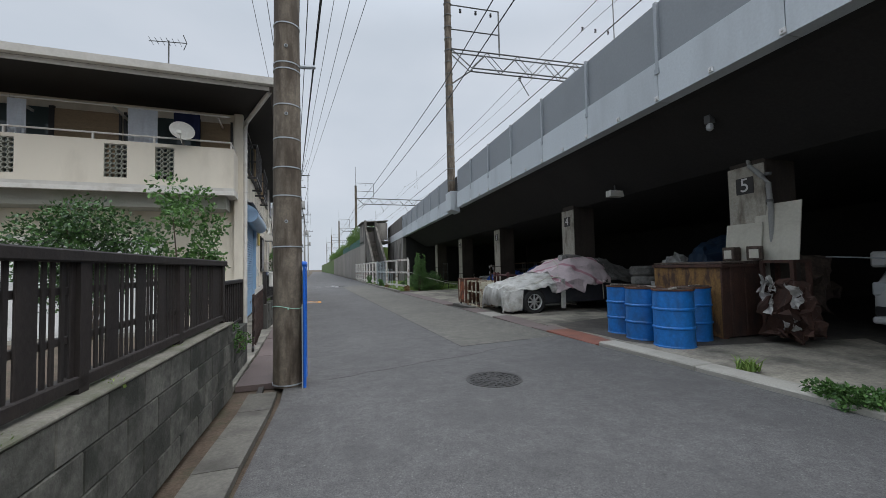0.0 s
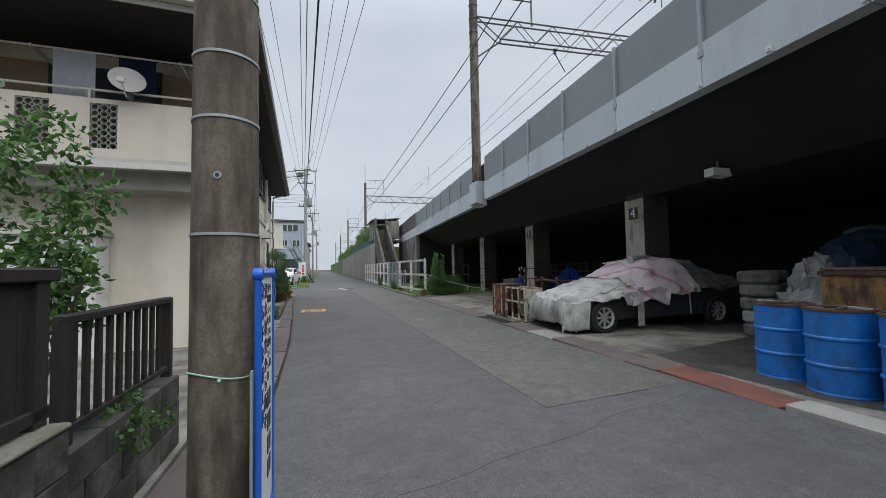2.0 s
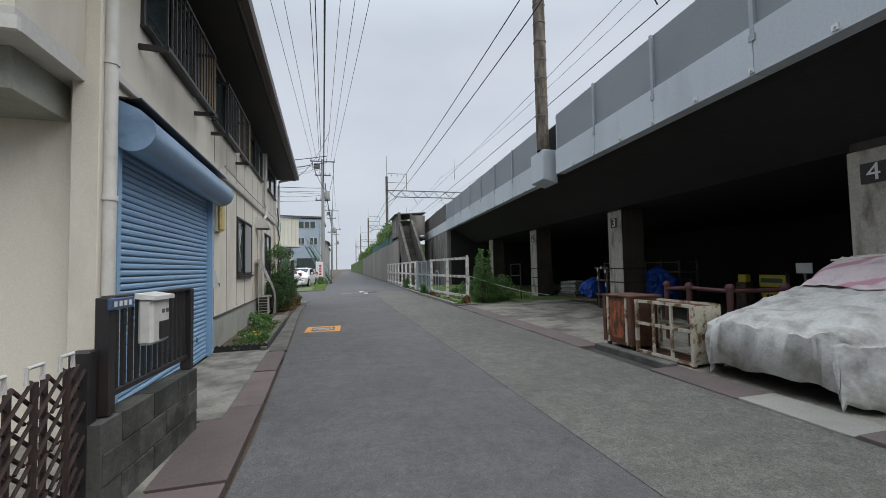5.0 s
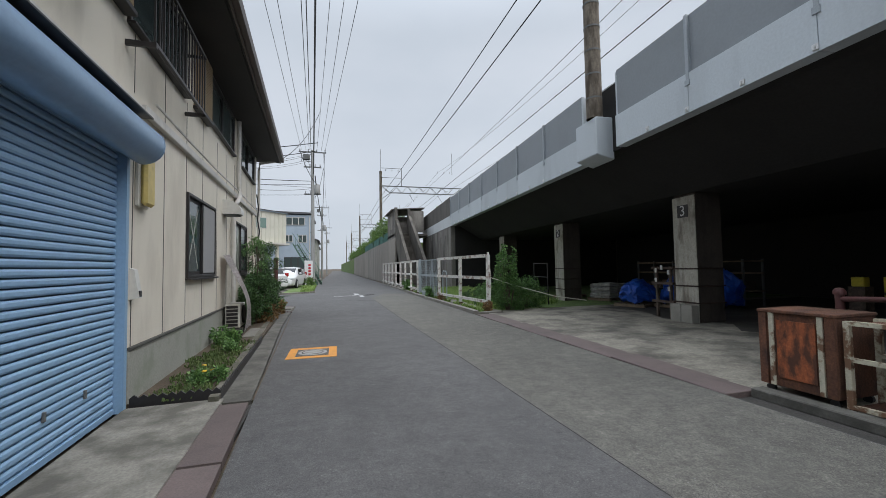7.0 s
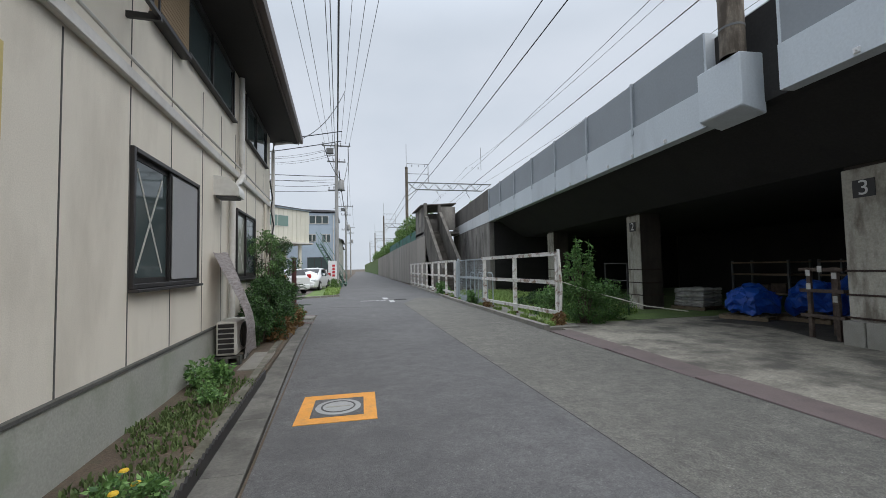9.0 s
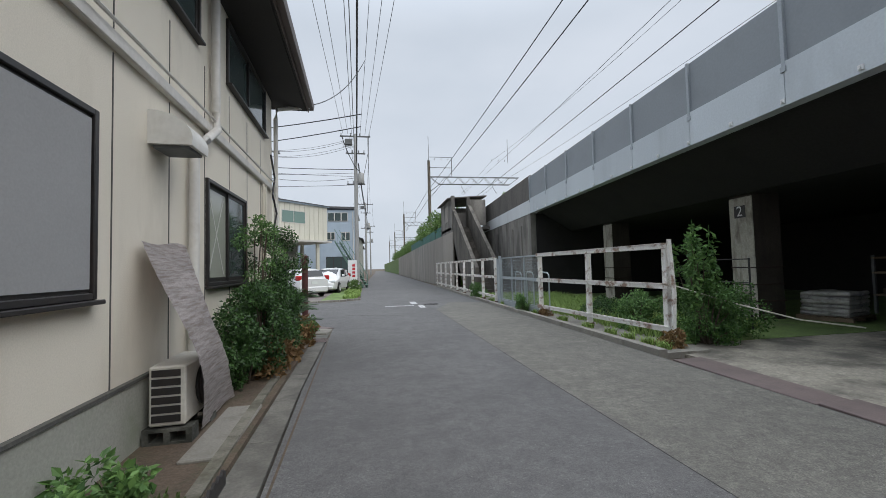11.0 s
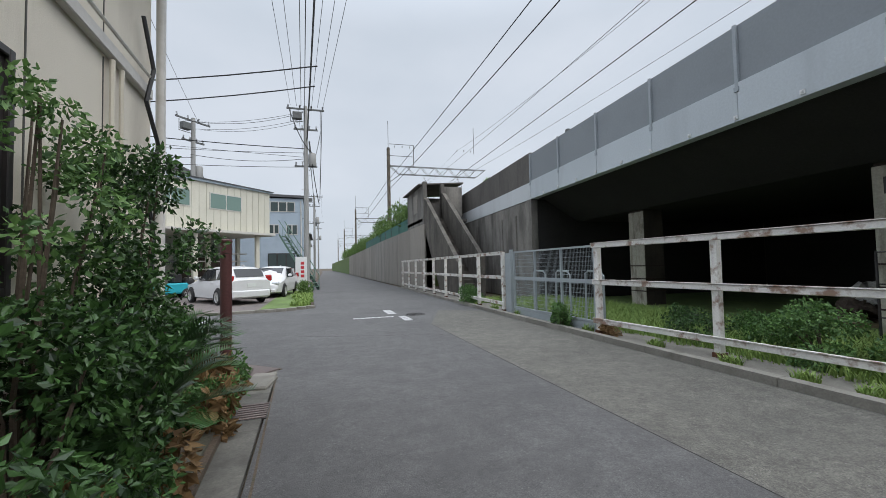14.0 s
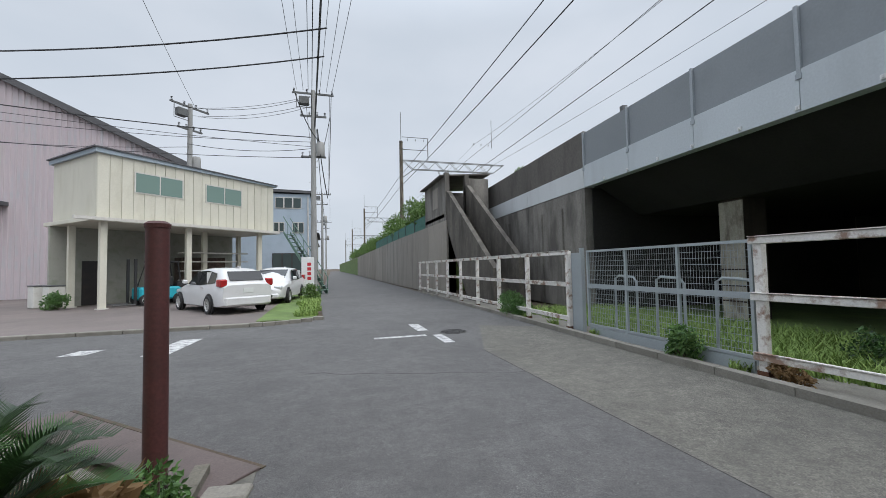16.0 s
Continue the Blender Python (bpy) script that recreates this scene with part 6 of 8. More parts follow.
part("body", shell([(max(a, 0.1), b * 0.94, c * 0.92, d, e - 0.06, f - 0.08) if a < 1.7 else (a, b, c, d, e, f) for a, b, c, d, e, f in SEDAN]), M["car_dark"], cr, smooth=True)
for x in (0.82, 4.02):
    for s in (-1, 1):
        make_wheel(cr, T(x, s * 0.905, 0.335, 0, 0, 90 * s), 0.335, 0.21)
        part("wheel_arch", lathe(bmesh.new(), [(0.39, 0.0), (0.39, 0.02), (0.1, 0.02)], 24, T(x, s * 0.925, 0.36, -90 * s, 0, 0)), M["black_trim"], cr)


def cover_sheet(name, i0, i1, off, material, label, seed, hang, amp=0.025):
    """A sheet draped over the car between two stations, hanging to a height."""
    t = thing(name, P(5.2, 11.0), label, "cover sheet", "sheets over the car")
    bm = bmesh.new()
    rings = []
    n_x = 30
    for a in range(n_x + 1):
        f = i0 + (i1 - i0) * a / n_x
        k = min(int(f), len(SEDAN) - 2)
        w = f - k
        x, wl_, wt, zl, zs, zt = [SEDAN[k][c] + (SEDAN[k + 1][c] - SEDAN[k][c]) * w for c in range(6)]
        hz = hang(x)
        half = [(wl_ + off + 0.03, hz), (wl_ + off + 0.015, hz + (zs - hz) * 0.35), (wl_ + off, hz + (zs - hz) * 0.7), (wl_ * 0.985 + off, zs), (wt + (wl_ * 0.95 - wt) * 0.45 + off, zs + (zt - zs) * 0.5), (wt + (wl_ * 0.95 - wt) * 0.25 + off, zs + (zt - zs) * 0.8), (wt * 0.9 + off * 0.5, zs + (zt - zs) * 0.98 + off), (wt * 0.5, zt + off), (0, zt + 0.01 + off)]
        pts = half + [(-p, q) for p, q in half[-2::-1]]
        fine = []
        for (p0, q0), (p1, q1) in zip(pts, pts[1:]):
            for c in range(3):
                fine.append((p0 + (p1 - p0) * c / 3, q0 + (q1 - q0) * c / 3))
        fine.append(pts[-1])
        rings.append([bm.verts.new((x, p, q)) for p, q in fine])
    for p, q in zip(rings, rings[1:]):
        for k in range(len(p) - 1):
            bm.faces.new((p[k], p[k + 1], q[k + 1], q[k]))
    if i0 == 0:
        nose = [bm.verts.new((v.co.x - 0.05, v.co.y * 0.99, max(0.05, v.co.z * 0.3))) for v in rings[0]]
        for k in range(len(nose) - 1):
            bm.faces.new((nose[k], nose[k + 1], rings[0][k + 1], rings[0][k]))
    crumple(bm, amp * 2.0, seed, 2.2)
    crumple(bm, amp * 1.4, seed + 1, 7)
    crumple(bm, amp * 0.8, seed + 2, 18)
    ob = part("sheet", bm, material, t, smooth=True)
    ob.modifiers.new("thickness", "SOLIDIFY").thickness = 0.008
    return t


def striped_cloth():
    m = surface("pink_striped_cloth", (0.58, 0.48, 0.49), 0.85, 0.08, 30, 1.6, 0.2, (0.36, 0.33, 0.32), 0.7)
    n, l = m.node_tree.nodes, m.node_tree.links
    b = n["Principled BSDF"]
    src = b.inputs["Base Color"].links[0].from_socket
    co = n.new("ShaderNodeTexCoord")
    wv = n.new("ShaderNodeTexWave")
    wv.inputs["Scale"].default_value, wv.inputs["Distortion"].default_value = 0.55, 1.2
    wv.bands_direction = "DIAGONAL"
    rp = n.new("ShaderNodeValToRGB")
    rp.color_ramp.elements[0].position, rp.color_ramp.elements[1].position = 0.93, 0.97
    mx = n.new("ShaderNodeMix")
    mx.data_type = "RGBA"
    mx.inputs["B"].default_value = (0.46, 0.24, 0.28, 1)
    l.new(co.outputs["Object"], wv.inputs["Vector"])
    l.new(wv.outputs["Color"], rp.inputs["Fac"])
    l.new(rp.outputs["Color"], mx.inputs["Factor"])
    l.new(src, mx.inputs["A"])
    l.new(mx.outputs["Result"], b.inputs["Base Color"])
    return m


M["cloth_pink"] = striped_cloth()
cover_sheet("hood_sheet", 0, 4.1, 0.075, M["tarp_white"], "dirty white sheet tied over the car bonnet", 1, lambda x: 0.1 if x < 0.42 else (0.72 if x < 1.35 else 0.6), 0.03)
cover_sheet("striped_sheet", 3.7, 6.6, 0.095, M["cloth_pink"], "pink striped pale cloth over the car windscreen", 2, lambda x: 0.55 + 0.12 * math.sin(x * 4) if x < 2.5 else 0.78, 0.03)
cover_sheet("net_sheet", 6.2, 9.2, 0.07, M["tarp_sooty"], "grey dusty sheet over the car's rear", 3, lambda x: 0.85 + 0.06 * math.sin(x * 7), 0.03)
t = thing("rolled_rags", P(7.9, 11.0, 1.52), "rolled dark rags tied on the car roof", "rags")
part("roll", crumple(tube(bmesh.new(), [(-0.45, -0.2, 0.06), (-0.1, -0.1, 0.09), (0.3, 0.05, 0.08), (0.7, 0.2, 0.05)], 0.085, 12), 0.03, 5, 9), M["plastic_rag"], t)
rope = bmesh.new()
tube(rope, [(6.95, 10.05, 0.25), (6.97, 10.08, 0.6), (6.9, 10.15, 1.0), (7.1, 10.4, 1.36), (7.3, 11.0, 1.56), (7.3, 11.6, 1.5)], 0.014, 6)
tube(rope, [(6.1, 10.1, 0.85), (6.5, 10.12, 1.0), (6.95, 10.1, 1.02)], 0.014, 6)
tube(rope, [(8.45, 10.05, 0.3), (8.45, 10.08, 0.9), (8.5, 10.25, 1.25), (8.6, 10.9, 1.57)], 0.014, 6)
t = thing("tie_ropes", P(0, 0), "pale ropes tying the sheets to the car", "rope")
part("rope", rope, M["card"], t)
for k in range(2):
    t = thing("hanging_rag", P(6.95 + 0.04 * k, 10.0), "torn pale strip hanging from the sheet", "rag", "hanging rags")
    part("strip", crumple(B(-0.04, 0.05, -0.012, 0.012, 0.12, 0.95), 0.05, 8 + k, 6), M["tarp_white"], t)
# white van
VAN = [(0.0, 0.72, 0.6, 0.3, 0.75, 0.85), (0.1, 0.86, 0.74, 0.24, 0.9, 1.02), (0.45, 0.92, 0.78, 0.22, 1.05, 1.2), (1.1, 0.93, 0.74, 0.22, 1.12, 1.95), (1.5, 0.93, 0.76, 0.22, 1.15, 2.08), (4.9, 0.93, 0.78, 0.25, 1.15, 2.08), (5.1, 0.9, 0.76, 0.3, 1.1, 2.0)]
vn = thing("van", P(9.3, 3.45), "white delivery van parked nose to the road", "van")
part("body", shell(VAN), M["car_white"], vn, smooth=True)
for s in (-1, 1):
    part("headlight", B(0.02, 0.2, min(s * 0.5, s * 0.86), max(s * 0.5, s * 0.86), 0.72, 0.96, 0.03), M["lamp_clear"], vn, "clear headlight")
    part("fog_light", B(-0.02, 0.1, min(s * 0.62, s * 0.82), max(s * 0.62, s * 0.82), 0.38, 0.54, 0.02), M["black_trim"], vn)
    part("side_mirror", B(0.75, 0.95, min(s * 0.95, s * 1.2), max(s * 0.95, s * 1.2), 1.2, 1.5, 0.04), M["car_white"], vn)
    part("side_window", B(1.15, 2.2, s * 0.9 - 0.02, s * 0.9 + 0.02, 1.25, 1.75), M["car_glass"], vn)
    for x in (0.85, 3.9):
        make_wheel(vn, T(x, s * 0.86, 0.33, 0, 0, 90 * s), 0.33, 0.2, 6)
part("windscreen", B(-0.01, 0.01, -0.7, 0.7, 0.0, 0.85), M["car_glass"], vn, m=T(0.5, 0, 1.18, 0, 38, 0))
part("bumper", B(-0.05, 0.15, -0.85, 0.85, 0.24, 0.36, 0.03), M["car_white"], vn)
part("grille", B(-0.03, 0.05, -0.45, 0.45, 0.5, 0.68, 0.02), M["black_trim"], vn)

# ---- rusty box and cream rack by the kerb ----
rb = thing("rusty_box", P(5.2, 13.22), "rusty steel box on castors beside the kerb", "box")
part("body", B(0.0, 0.62, 0, 0.74, 0.09, 0.92, 0.01), M["rust"], rb)
M["rust_orange"] = surface("orange_rust_plate", (0.33, 0.095, 0.035), 0.9, 0.3, 30, 3.5, 0.4, (0.06, 0.03, 0.02), 0.9, stretch=(1, 1, 0.35), low=0.42, high=0.6)
M["rust_cream"] = surface("peeling_cream_paint", (0.5, 0.46, 0.35), 0.75, 0.12, 30, 2.2, 0.25, (0.15, 0.07, 0.035), 0.95, low=0.5, high=0.58)
part("front_panel", B(-0.015, 0.0, 0.17, 0.55, 0.2, 0.84), M["rust_orange"], rb, "orange rusty panel")
for a in ((0.0, 0.08), (0.66, 0.74), (0.1, 0.15), (0.58, 0.63)):
    part("frame_strip", B(-0.02, 0.0, a[0], a[1], 0.1, 0.92), M["rust_cream"] if a[0] in (0.1, 0.58) else M["rust"], rb)
part("top_edge", B(-0.03, 0.64, -0.01, 0.75, 0.92, 0.955, 0.006), M["rust"], rb)
for x, yy in ((0.06, 0.06), (0.55, 0.06), (0.06, 0.68), (0.55, 0.68)):
    part("castor", lathe(bmesh.new(), [(0.02, -0.025), (0.045, -0.02), (0.045, 0.02), (0.02, 0.025)], 12, T(x, yy, 0.045, 0, 90, 0)), M["black_trim"], rb)
rk = thing("cream_rack", P(5.22, 12.02), "peeling cream steel rack frame lying open", "rack")
for yy in (0.0, 1.1):
    for x in (0.0, 0.46):
        part("upright", B(x, x + 0.05, yy, yy + 0.05, 0.04, 0.9), M["rust_cream"], rk)
part("end_panel", B(0.05, 0.46, 0.005, 0.03, 0.06, 0.88), M["rust_cream"], rk, "peeling cream end panel")
for z in (0.04, 0.5, 0.86):
    for x in (0.0, 0.46):
        part("rail", B(x + 0.005, x + 0.045, 0.05, 1.1, z, z + 0.045), M["rust_cream"], rk)
for yy in (0.38, 0.74):
    part("stile", B(0.008, 0.04, yy, yy + 0.04, 0.085, 0.86), M["rust_cream"], rk)
part("top_tray", B(0.05, 0.46, 0.05, 1.1, 0.86, 0.875), M["rust"], rk)
part("bottom_tray", B(0.05, 0.46, 0.05, 1.1, 0.05, 0.065), M["rust"], rk)
for x in (0.0, 0.46):
    for yy in (0.0, 1.1):
        part("foot", B(x, x + 0.06, yy, yy + 0.06, 0.0, 0.04), M["rust"], rk)
bf = thing("pipe_barrier", P(6.52, 12.53), "brown rusty pipe barrier with round caps", "barrier")
for (x0, y0, z0), (x1, y1, z1) in (((0.0, 0.0, 1.03), (-0.02, 0.76, 1.05)), ((-0.02, 0.76, 1.05), (0.2, 1.5, 1.0)), ((0.0, 0.0, 1.03), (0.9, -0.2, 1.03))):
    part("pipe_rail", tube(bmesh.new(), [(x0, y0, z0), (x1, y1, z1)], 0.035, 10), M["rust_pipe"], bf, smooth=True)
for x, yy in ((0.0, 0.0), (-0.02, 0.76), (0.2, 1.5), (0.9, -0.2)):
    part("pipe_post", tube(bmesh.new(), [(x, yy, 0), (x, yy, 1.08)], 0.05, 10), M["rust_pipe"], bf, smooth=True)
    part("cap", lathe(bmesh.new(), [(0.068, 1.06), (0.07, 1.1), (0.045, 1.14), (0.01, 1.15)], 14, T(x, yy, 0)), M["rust_pipe"], bf, smooth=True)

# ---- goods under the viaduct ----
pal = thing("pallet", P(10.75, 22.2, 0, 20), "worn wooden pallet under a tarp", "pallet", "pallets")
M["timber"] = surface("pallet_timber", (0.2, 0.15, 0.1), 0.85, 0.2, 30, 2.5, 0.2, (0.1, 0.075, 0.05), 0.6, piece=0.15)
me = mesh_of("plank", B(-0.6, 0.6, -0.05, 0.05, 0.11, 0.13), M["timber"])
for k in range(7):
    piece("plank", me, pal, T(0, -0.5 + k * 0.167, 0))
for x in (-0.55, 0.0, 0.55):
    part("bearer", B(x - 0.04, x + 0.04, -0.55, 0.55, 0.0, 0.108), M["timber"], pal)
copy_thing(pal, P(11.7, 21.3, 0, 10))
copy_thing(pal, P(11.4, 24.6, 0, 15))
copy_thing(pal, P(10.9, 26.6, 0, 35))
for x, y, s, rz_, h in ((10.75, 22.2, 1, 0.52, 0.55), (11.7, 21.3, 2, 0.55, 0.6)):
    t = thing("tarped_load", P(x, y, 0.13, 20 * s), "crumpled bright blue tarp over a pallet load", "tarp", "blue tarps")
    part("tarp", lump(0.62, 0.58, h, s, 0.16, 4), M["tarp_blue"], t)
t = thing("tarped_load", P(12.6, 20.7, 0.0, 50), "crumpled bright blue tarp over a pallet load", "tarp", "blue tarps")
part("tarp", lump(0.62, 0.7, 0.95, 7, 0.18, 4), M["tarp_blue"], t)
sk = thing("sack_stack", P(11.4, 24.6, 0.13, 15), "stack of flattened white sacks on a pallet", "sacks")
for k in range(6):
    bm = B(-0.55, 0.55, -0.48, 0.48, 0, 0.095, 0.03)
    bmesh.ops.subdivide_edges(bm, edges=bm.edges, cuts=3, use_grid_fill=True)
    part("sack", crumple(bm, 0.035, k, 4), M["tarp_white"] if k % 2 else M["plastic_rag"], sk, m=T(0.02 * (k % 3), 0, k * 0.098))
jc = thing("scrap_cart", P(10.9, 26.6, 0.13, 35), "low cart heaped with dark scrap", "scrap")
part("heap", lump(0.5, 0.42, 0.35, 12, 0.2, 3), M["dirt_lid"], jc)
t = thing("white_sheet_bundle", P(10.75, 26.4, 0.4), "crumpled pale sheet on the scrap", "sheet")
part("sheet", lump(0.22, 0.3, 0.3, 15, 0.2, 3), M["plastic_rag"], t)
for x, y in ((13.2, 23.0), (13.4, 20.4)):
    t = thing("storage_rack", P(x, y, 0, -4), "dark steel rack holding timber at the back", "rack", "racks under the viaduct")
    for a in ((0, 0), (0.8, 0), (0, 2.0), (0.8, 2.0)):
        part("upright", B(a[0], a[0] + 0.06, a[1], a[1] + 0.06, 0, 1.6), M["steel"], t)
    for z in (0.5, 1.1, 1.5):
        part("shelf", B(0, 0.86, 0, 2.06, z, z + 0.05), M["timber"], t)
    for k in range(3):
        part("load", B(0.08, 0.75, 0.2 + k * 0.6, 0.7 + k * 0.6, 0.55, 0.85 - 0.07 * k, 0.02), M["dirt_lid"], t)
gf = thing("timber_frame", P(9.1, 19.05, 0, -3.7), "dark timber frame with pale tape beside the pillar", "frame")
for x, yy in ((0.0, 0.05), (0.0, 0.55), (0.6, 0.05), (0.6, 0.55)):
    part("frame_post", B(x, x + 0.07, yy, yy + 0.07, 0, 1.42, 0.006), M["dirt_lid"], gf)
for z in (0.42, 0.92, 1.34):
    part("frame_rail", B(-0.02, 0.0, -0.05, 0.75, z, z + 0.07, 0.005), M["dirt_lid"], gf)
    part("frame_rail", B(0.07, 0.6, 0.06, 0.11, z, z + 0.06, 0.005), M["dirt_lid"], gf)
for z, yy in ((1.2, 0.05), (0.75, 0.05), (1.33, 0.3), (0.98, 0.52), (1.25, 0.52)):
    part("tape", B(-0.03, -0.02, yy, yy + 0.08, z, z + 0.12), M["tarp_white"], gf, "torn white tape")
t = thing("concrete_footing", P(8.8, 18.2, 0, -3.7), "stacked concrete footing blocks at the pillar", "footing")
for k in range(2):
    part("block", B(0.02, 0.23, 0.02 + k * 0.36, 0.36 + k * 0.36, 0, 0.45, 0.012), M["lid_grey"], t)
M["net_dark"] = surface("dark_green_strip", (0.03, 0.09, 0.05), 0.5, 0.1, 20, 2, 0.05)
M["machine_yellow"] = surface("yellow_machine", (0.5, 0.4, 0.03), 0.5, 0.1, 20, 2, 0.05, (0.25, 0.2, 0.05), 0.5)
ym = thing("yellow_machine", P(11.9, 15.45, 0, -4), "small yellow and black compressor in the dark bay", "machine")
part("body", B(0.02, 0.75, -0.05, 0.8, 0.2, 1.1, 0.04), M["black_trim"], ym, "black casing")
part("upper_panel", B(0.0, 0.02, 0.02, 0.76, 0.78, 1.12, 0.01), M["machine_yellow"], ym, "yellow panel")
part("window_strip", B(-0.006, 0.0, 0.1, 0.7, 0.9, 1.02), M["net_dark"], ym)
part("lower_panel", prism(bmesh.new(), [(0.0, 0.34), (0.62, 0.34), (0.76, 0.72), (0.0, 0.72)], 0.0, 0.02, "x"), M["machine_yellow"], ym, "yellow panel")
for k in range(4):
    part("letter_bar", B(-0.006, 0.0, 0.18 + k * 0.1, 0.25 + k * 0.1, 0.5, 0.58), M["black_trim"], ym)
part("lifting_eye", tube(bmesh.new(), [(0.3, 0.2, 1.1), (0.3, 0.25, 1.2), (0.3, 0.35, 1.2), (0.3, 0.4, 1.1)], 0.02, 6), M["black_trim"], ym)
for yy in (0.1, 0.65):
    for x in (0.1, 0.65):
        part("foot", B(x - 0.06, x + 0.06, yy - 0.06, yy + 0.06, 0.0, 0.2), M["black_trim"], ym)
t = thing("yellow_can", P(11.85, 16.55), "yellow square can on a dark stand", "can")
part("stand", B(-0.15, 0.15, -0.15, 0.15, 0.0, 0.9), M["dirt_lid"], t)
part("can", B(-0.1, 0.1, -0.12, 0.12, 0.9, 1.12, 0.015), M["machine_yellow"], t, "yellow can")
t = thing("notice_card", P(10.93, 14.2, 1.2), "small white notice card on a post", "notice")
part("card", B(0, 0.02, 0, 0.34, 0, 0.24), M["plate_white"], t)
part("post", B(0.02, 0.06, 0.14, 0.2, -1.2, 0.2), M["steel"], t)
for k, (x, y) in enumerate(((8.6, 8.55), (9.4, 8.9))):
    t = thing("tyre_stack", P(x, y), "stack of old tyres wrapped in pale plastic", "tyres", "tyre stacks")
    for j in range(5):
        part("tyre", lathe(bmesh.new(), [(0.2, 0.02), (0.3, 0.0), (0.345, 0.05), (0.345, 0.2), (0.3, 0.25), (0.2, 0.23)], 24, T(0.02 * (j % 2), 0.02 * j, j * 0.26)), M["tarp_sooty"] if j != 1 else M["tarp_grey"], t, smooth=True)
t = thing("covered_scooter", P(8.75, 7.75), "small vehicle under a pale grey cover", "covered scooter")
part("cover", lump(0.5, 0.42, 1.1, 21, 0.18, 4), M["tarp_grey"], t)
t = thing("covered_boat", P(10.9, 8.1), "dark blue sheeted load behind the drums", "covered load")
part("cover", lump(1.3, 0.9, 1.5, 22, 0.22, 4), M["tarp_dark"], t)
t = thing("sheeted_stack", P(13.0, 8.8), "dusty grey sheeted stack in the dark", "covered load")
part("cover", lump(1.9, 1.0, 1.75, 23, 0.25, 4), M["tarp_grey"], t)
lp = thing("hanging_lamp", P(7.95, 8.85, 3.2, -10), "white floodlight housing hung from the soffit", "lamp")
part("housing", prism(bmesh.new(), [(-0.2, 0.02), (0.2, 0.0), (0.16, 0.16), (-0.2, 0.18)], -0.12, 0.12), M["plastic_white"], lp)
part("stem", tube(bmesh.new(), [(0, 0, 0.15), (0, 0, 0.5)], 0.02, 6), M["steel"], lp)
lp2 = thing("soffit_lamp", placed(RAIL, 0.95, -12.7, 3.7), "small round bulkhead lamp under the deck", "lamp")
part("globe", lathe(bmesh.new(), [(0.02, 0.06), (0.06, 0.09), (0.065, 0.15), (0.04, 0.2)], 14), M["lamp_clear"], lp2, smooth=True)
part("mount", B(-0.06, 0.06, -0.06, 0.06, 0.2, 0.36), M["steel"], lp2)

# ---- fence, gate and weeds beside the embankment ----


def rail_fence(m, length, spacing, label, group):
    """White steel post-and-rail fence; local y along it."""
    t = thing("rail_fence", m, label, "fence", group)
    n = round(length / spacing)
    mp = mesh_of("post", B(-0.055, 0.055, -0.055, 0.055, 0.02, 1.9, 0.008), M["fence_white"])
    mf = mesh_of("post_foot", B(-0.07, 0.07, -0.07, 0.07, -0.05, 0.12), M["rust"])
    for k in range(n + 1):
        piece("post", mp, t, T(0, k * length / n, 0, random.uniform(-0.6, 0.6), random.uniform(-0.6, 0.6), 0))
        piece("post_foot", mf, t, T(0, k * length / n, 0))
    for z in (0.3, 1.1, 1.86):
        bm = prism(bmesh.new(), [(-0.085, z - 0.04), (-0.05, z - 0.05), (-0.05, z + 0.05), (-0.085, z + 0.04)], -0.1, length + 0.1)
        part("rail", bm, M["fence_white"], t)
        part("rail_lip", B(-0.1, -0.04, -0.1, length + 0.1, z + 0.05, z + 0.062), M["fence_white"], t)
    return t


f1 = rail_fence(placed(P(5.42, 23.05), rz=4.9), 4.85, 2.42, "peeling white steel rail fence with rusty edges", "rail fences")
f4 = rail_fence(placed(P(4.95, 32.25), rz=-0.5), 16.6, 2.08, "peeling white steel rail fence with rusty edges", "rail fences")
t = thing("leaning_post", P(5.36, 22.95), "rusty angle iron leaning at the fence end", "post")
part("angle_iron", prism(bmesh.new(), [(-0.03, 0.0), (0.03, 0.0), (0.09, 1.0), (0.03, 1.98), (-0.03, 1.98), (0.03, 1.0)], -0.12, -0.07), M["fence_white"], t)
rp_ = thing("barrier_rope", P(0, 0), "pale rope sagging from the fence to the pillar", "rope")
part("rope", tube(bmesh.new(), [(5.4, 22.95, 1.15), (6.4, 22.7, 0.8), (7.6, 22.4, 0.45), (8.6, 22.1, 0.3)], 0.014, 5), M["card"], rp_)
mg = thing("mesh_gate", placed(P(5.03, 28.0), rz=1.2), "galvanised steel mesh gate", "gate")
for yy in (0.0, 1.18, 2.36, 3.5):
    part("upright", B(-0.025, 0.025, yy, yy + 0.045, 0.22, 1.88), M["gate_grey"], mg)
for z in (0.24, 1.06, 1.84):
    part("rail", B(-0.022, 0.022, 0, 3.54, z, z + (0.09 if z == 1.06 else 0.045)), M["gate_grey"], mg)
part("bottom_plate", B(-0.02, 0.02, 0.03, 3.5, 0.05, 0.23), M["gate_grey"], mg)
bm = bmesh.new()
for k in range(16):
    z = 0.34 + k * 0.1
    box(bm, -0.003, 0.003, 0.02, 3.52, z, z + 0.006)
for k in range(68):
    yy = 0.05 + k * 0.051
    box(bm, -0.002, 0.002, yy, yy + 0.004, 0.28, 1.84)
part("mesh", bm, M["gate_grey"], mg, "thin wire mesh")
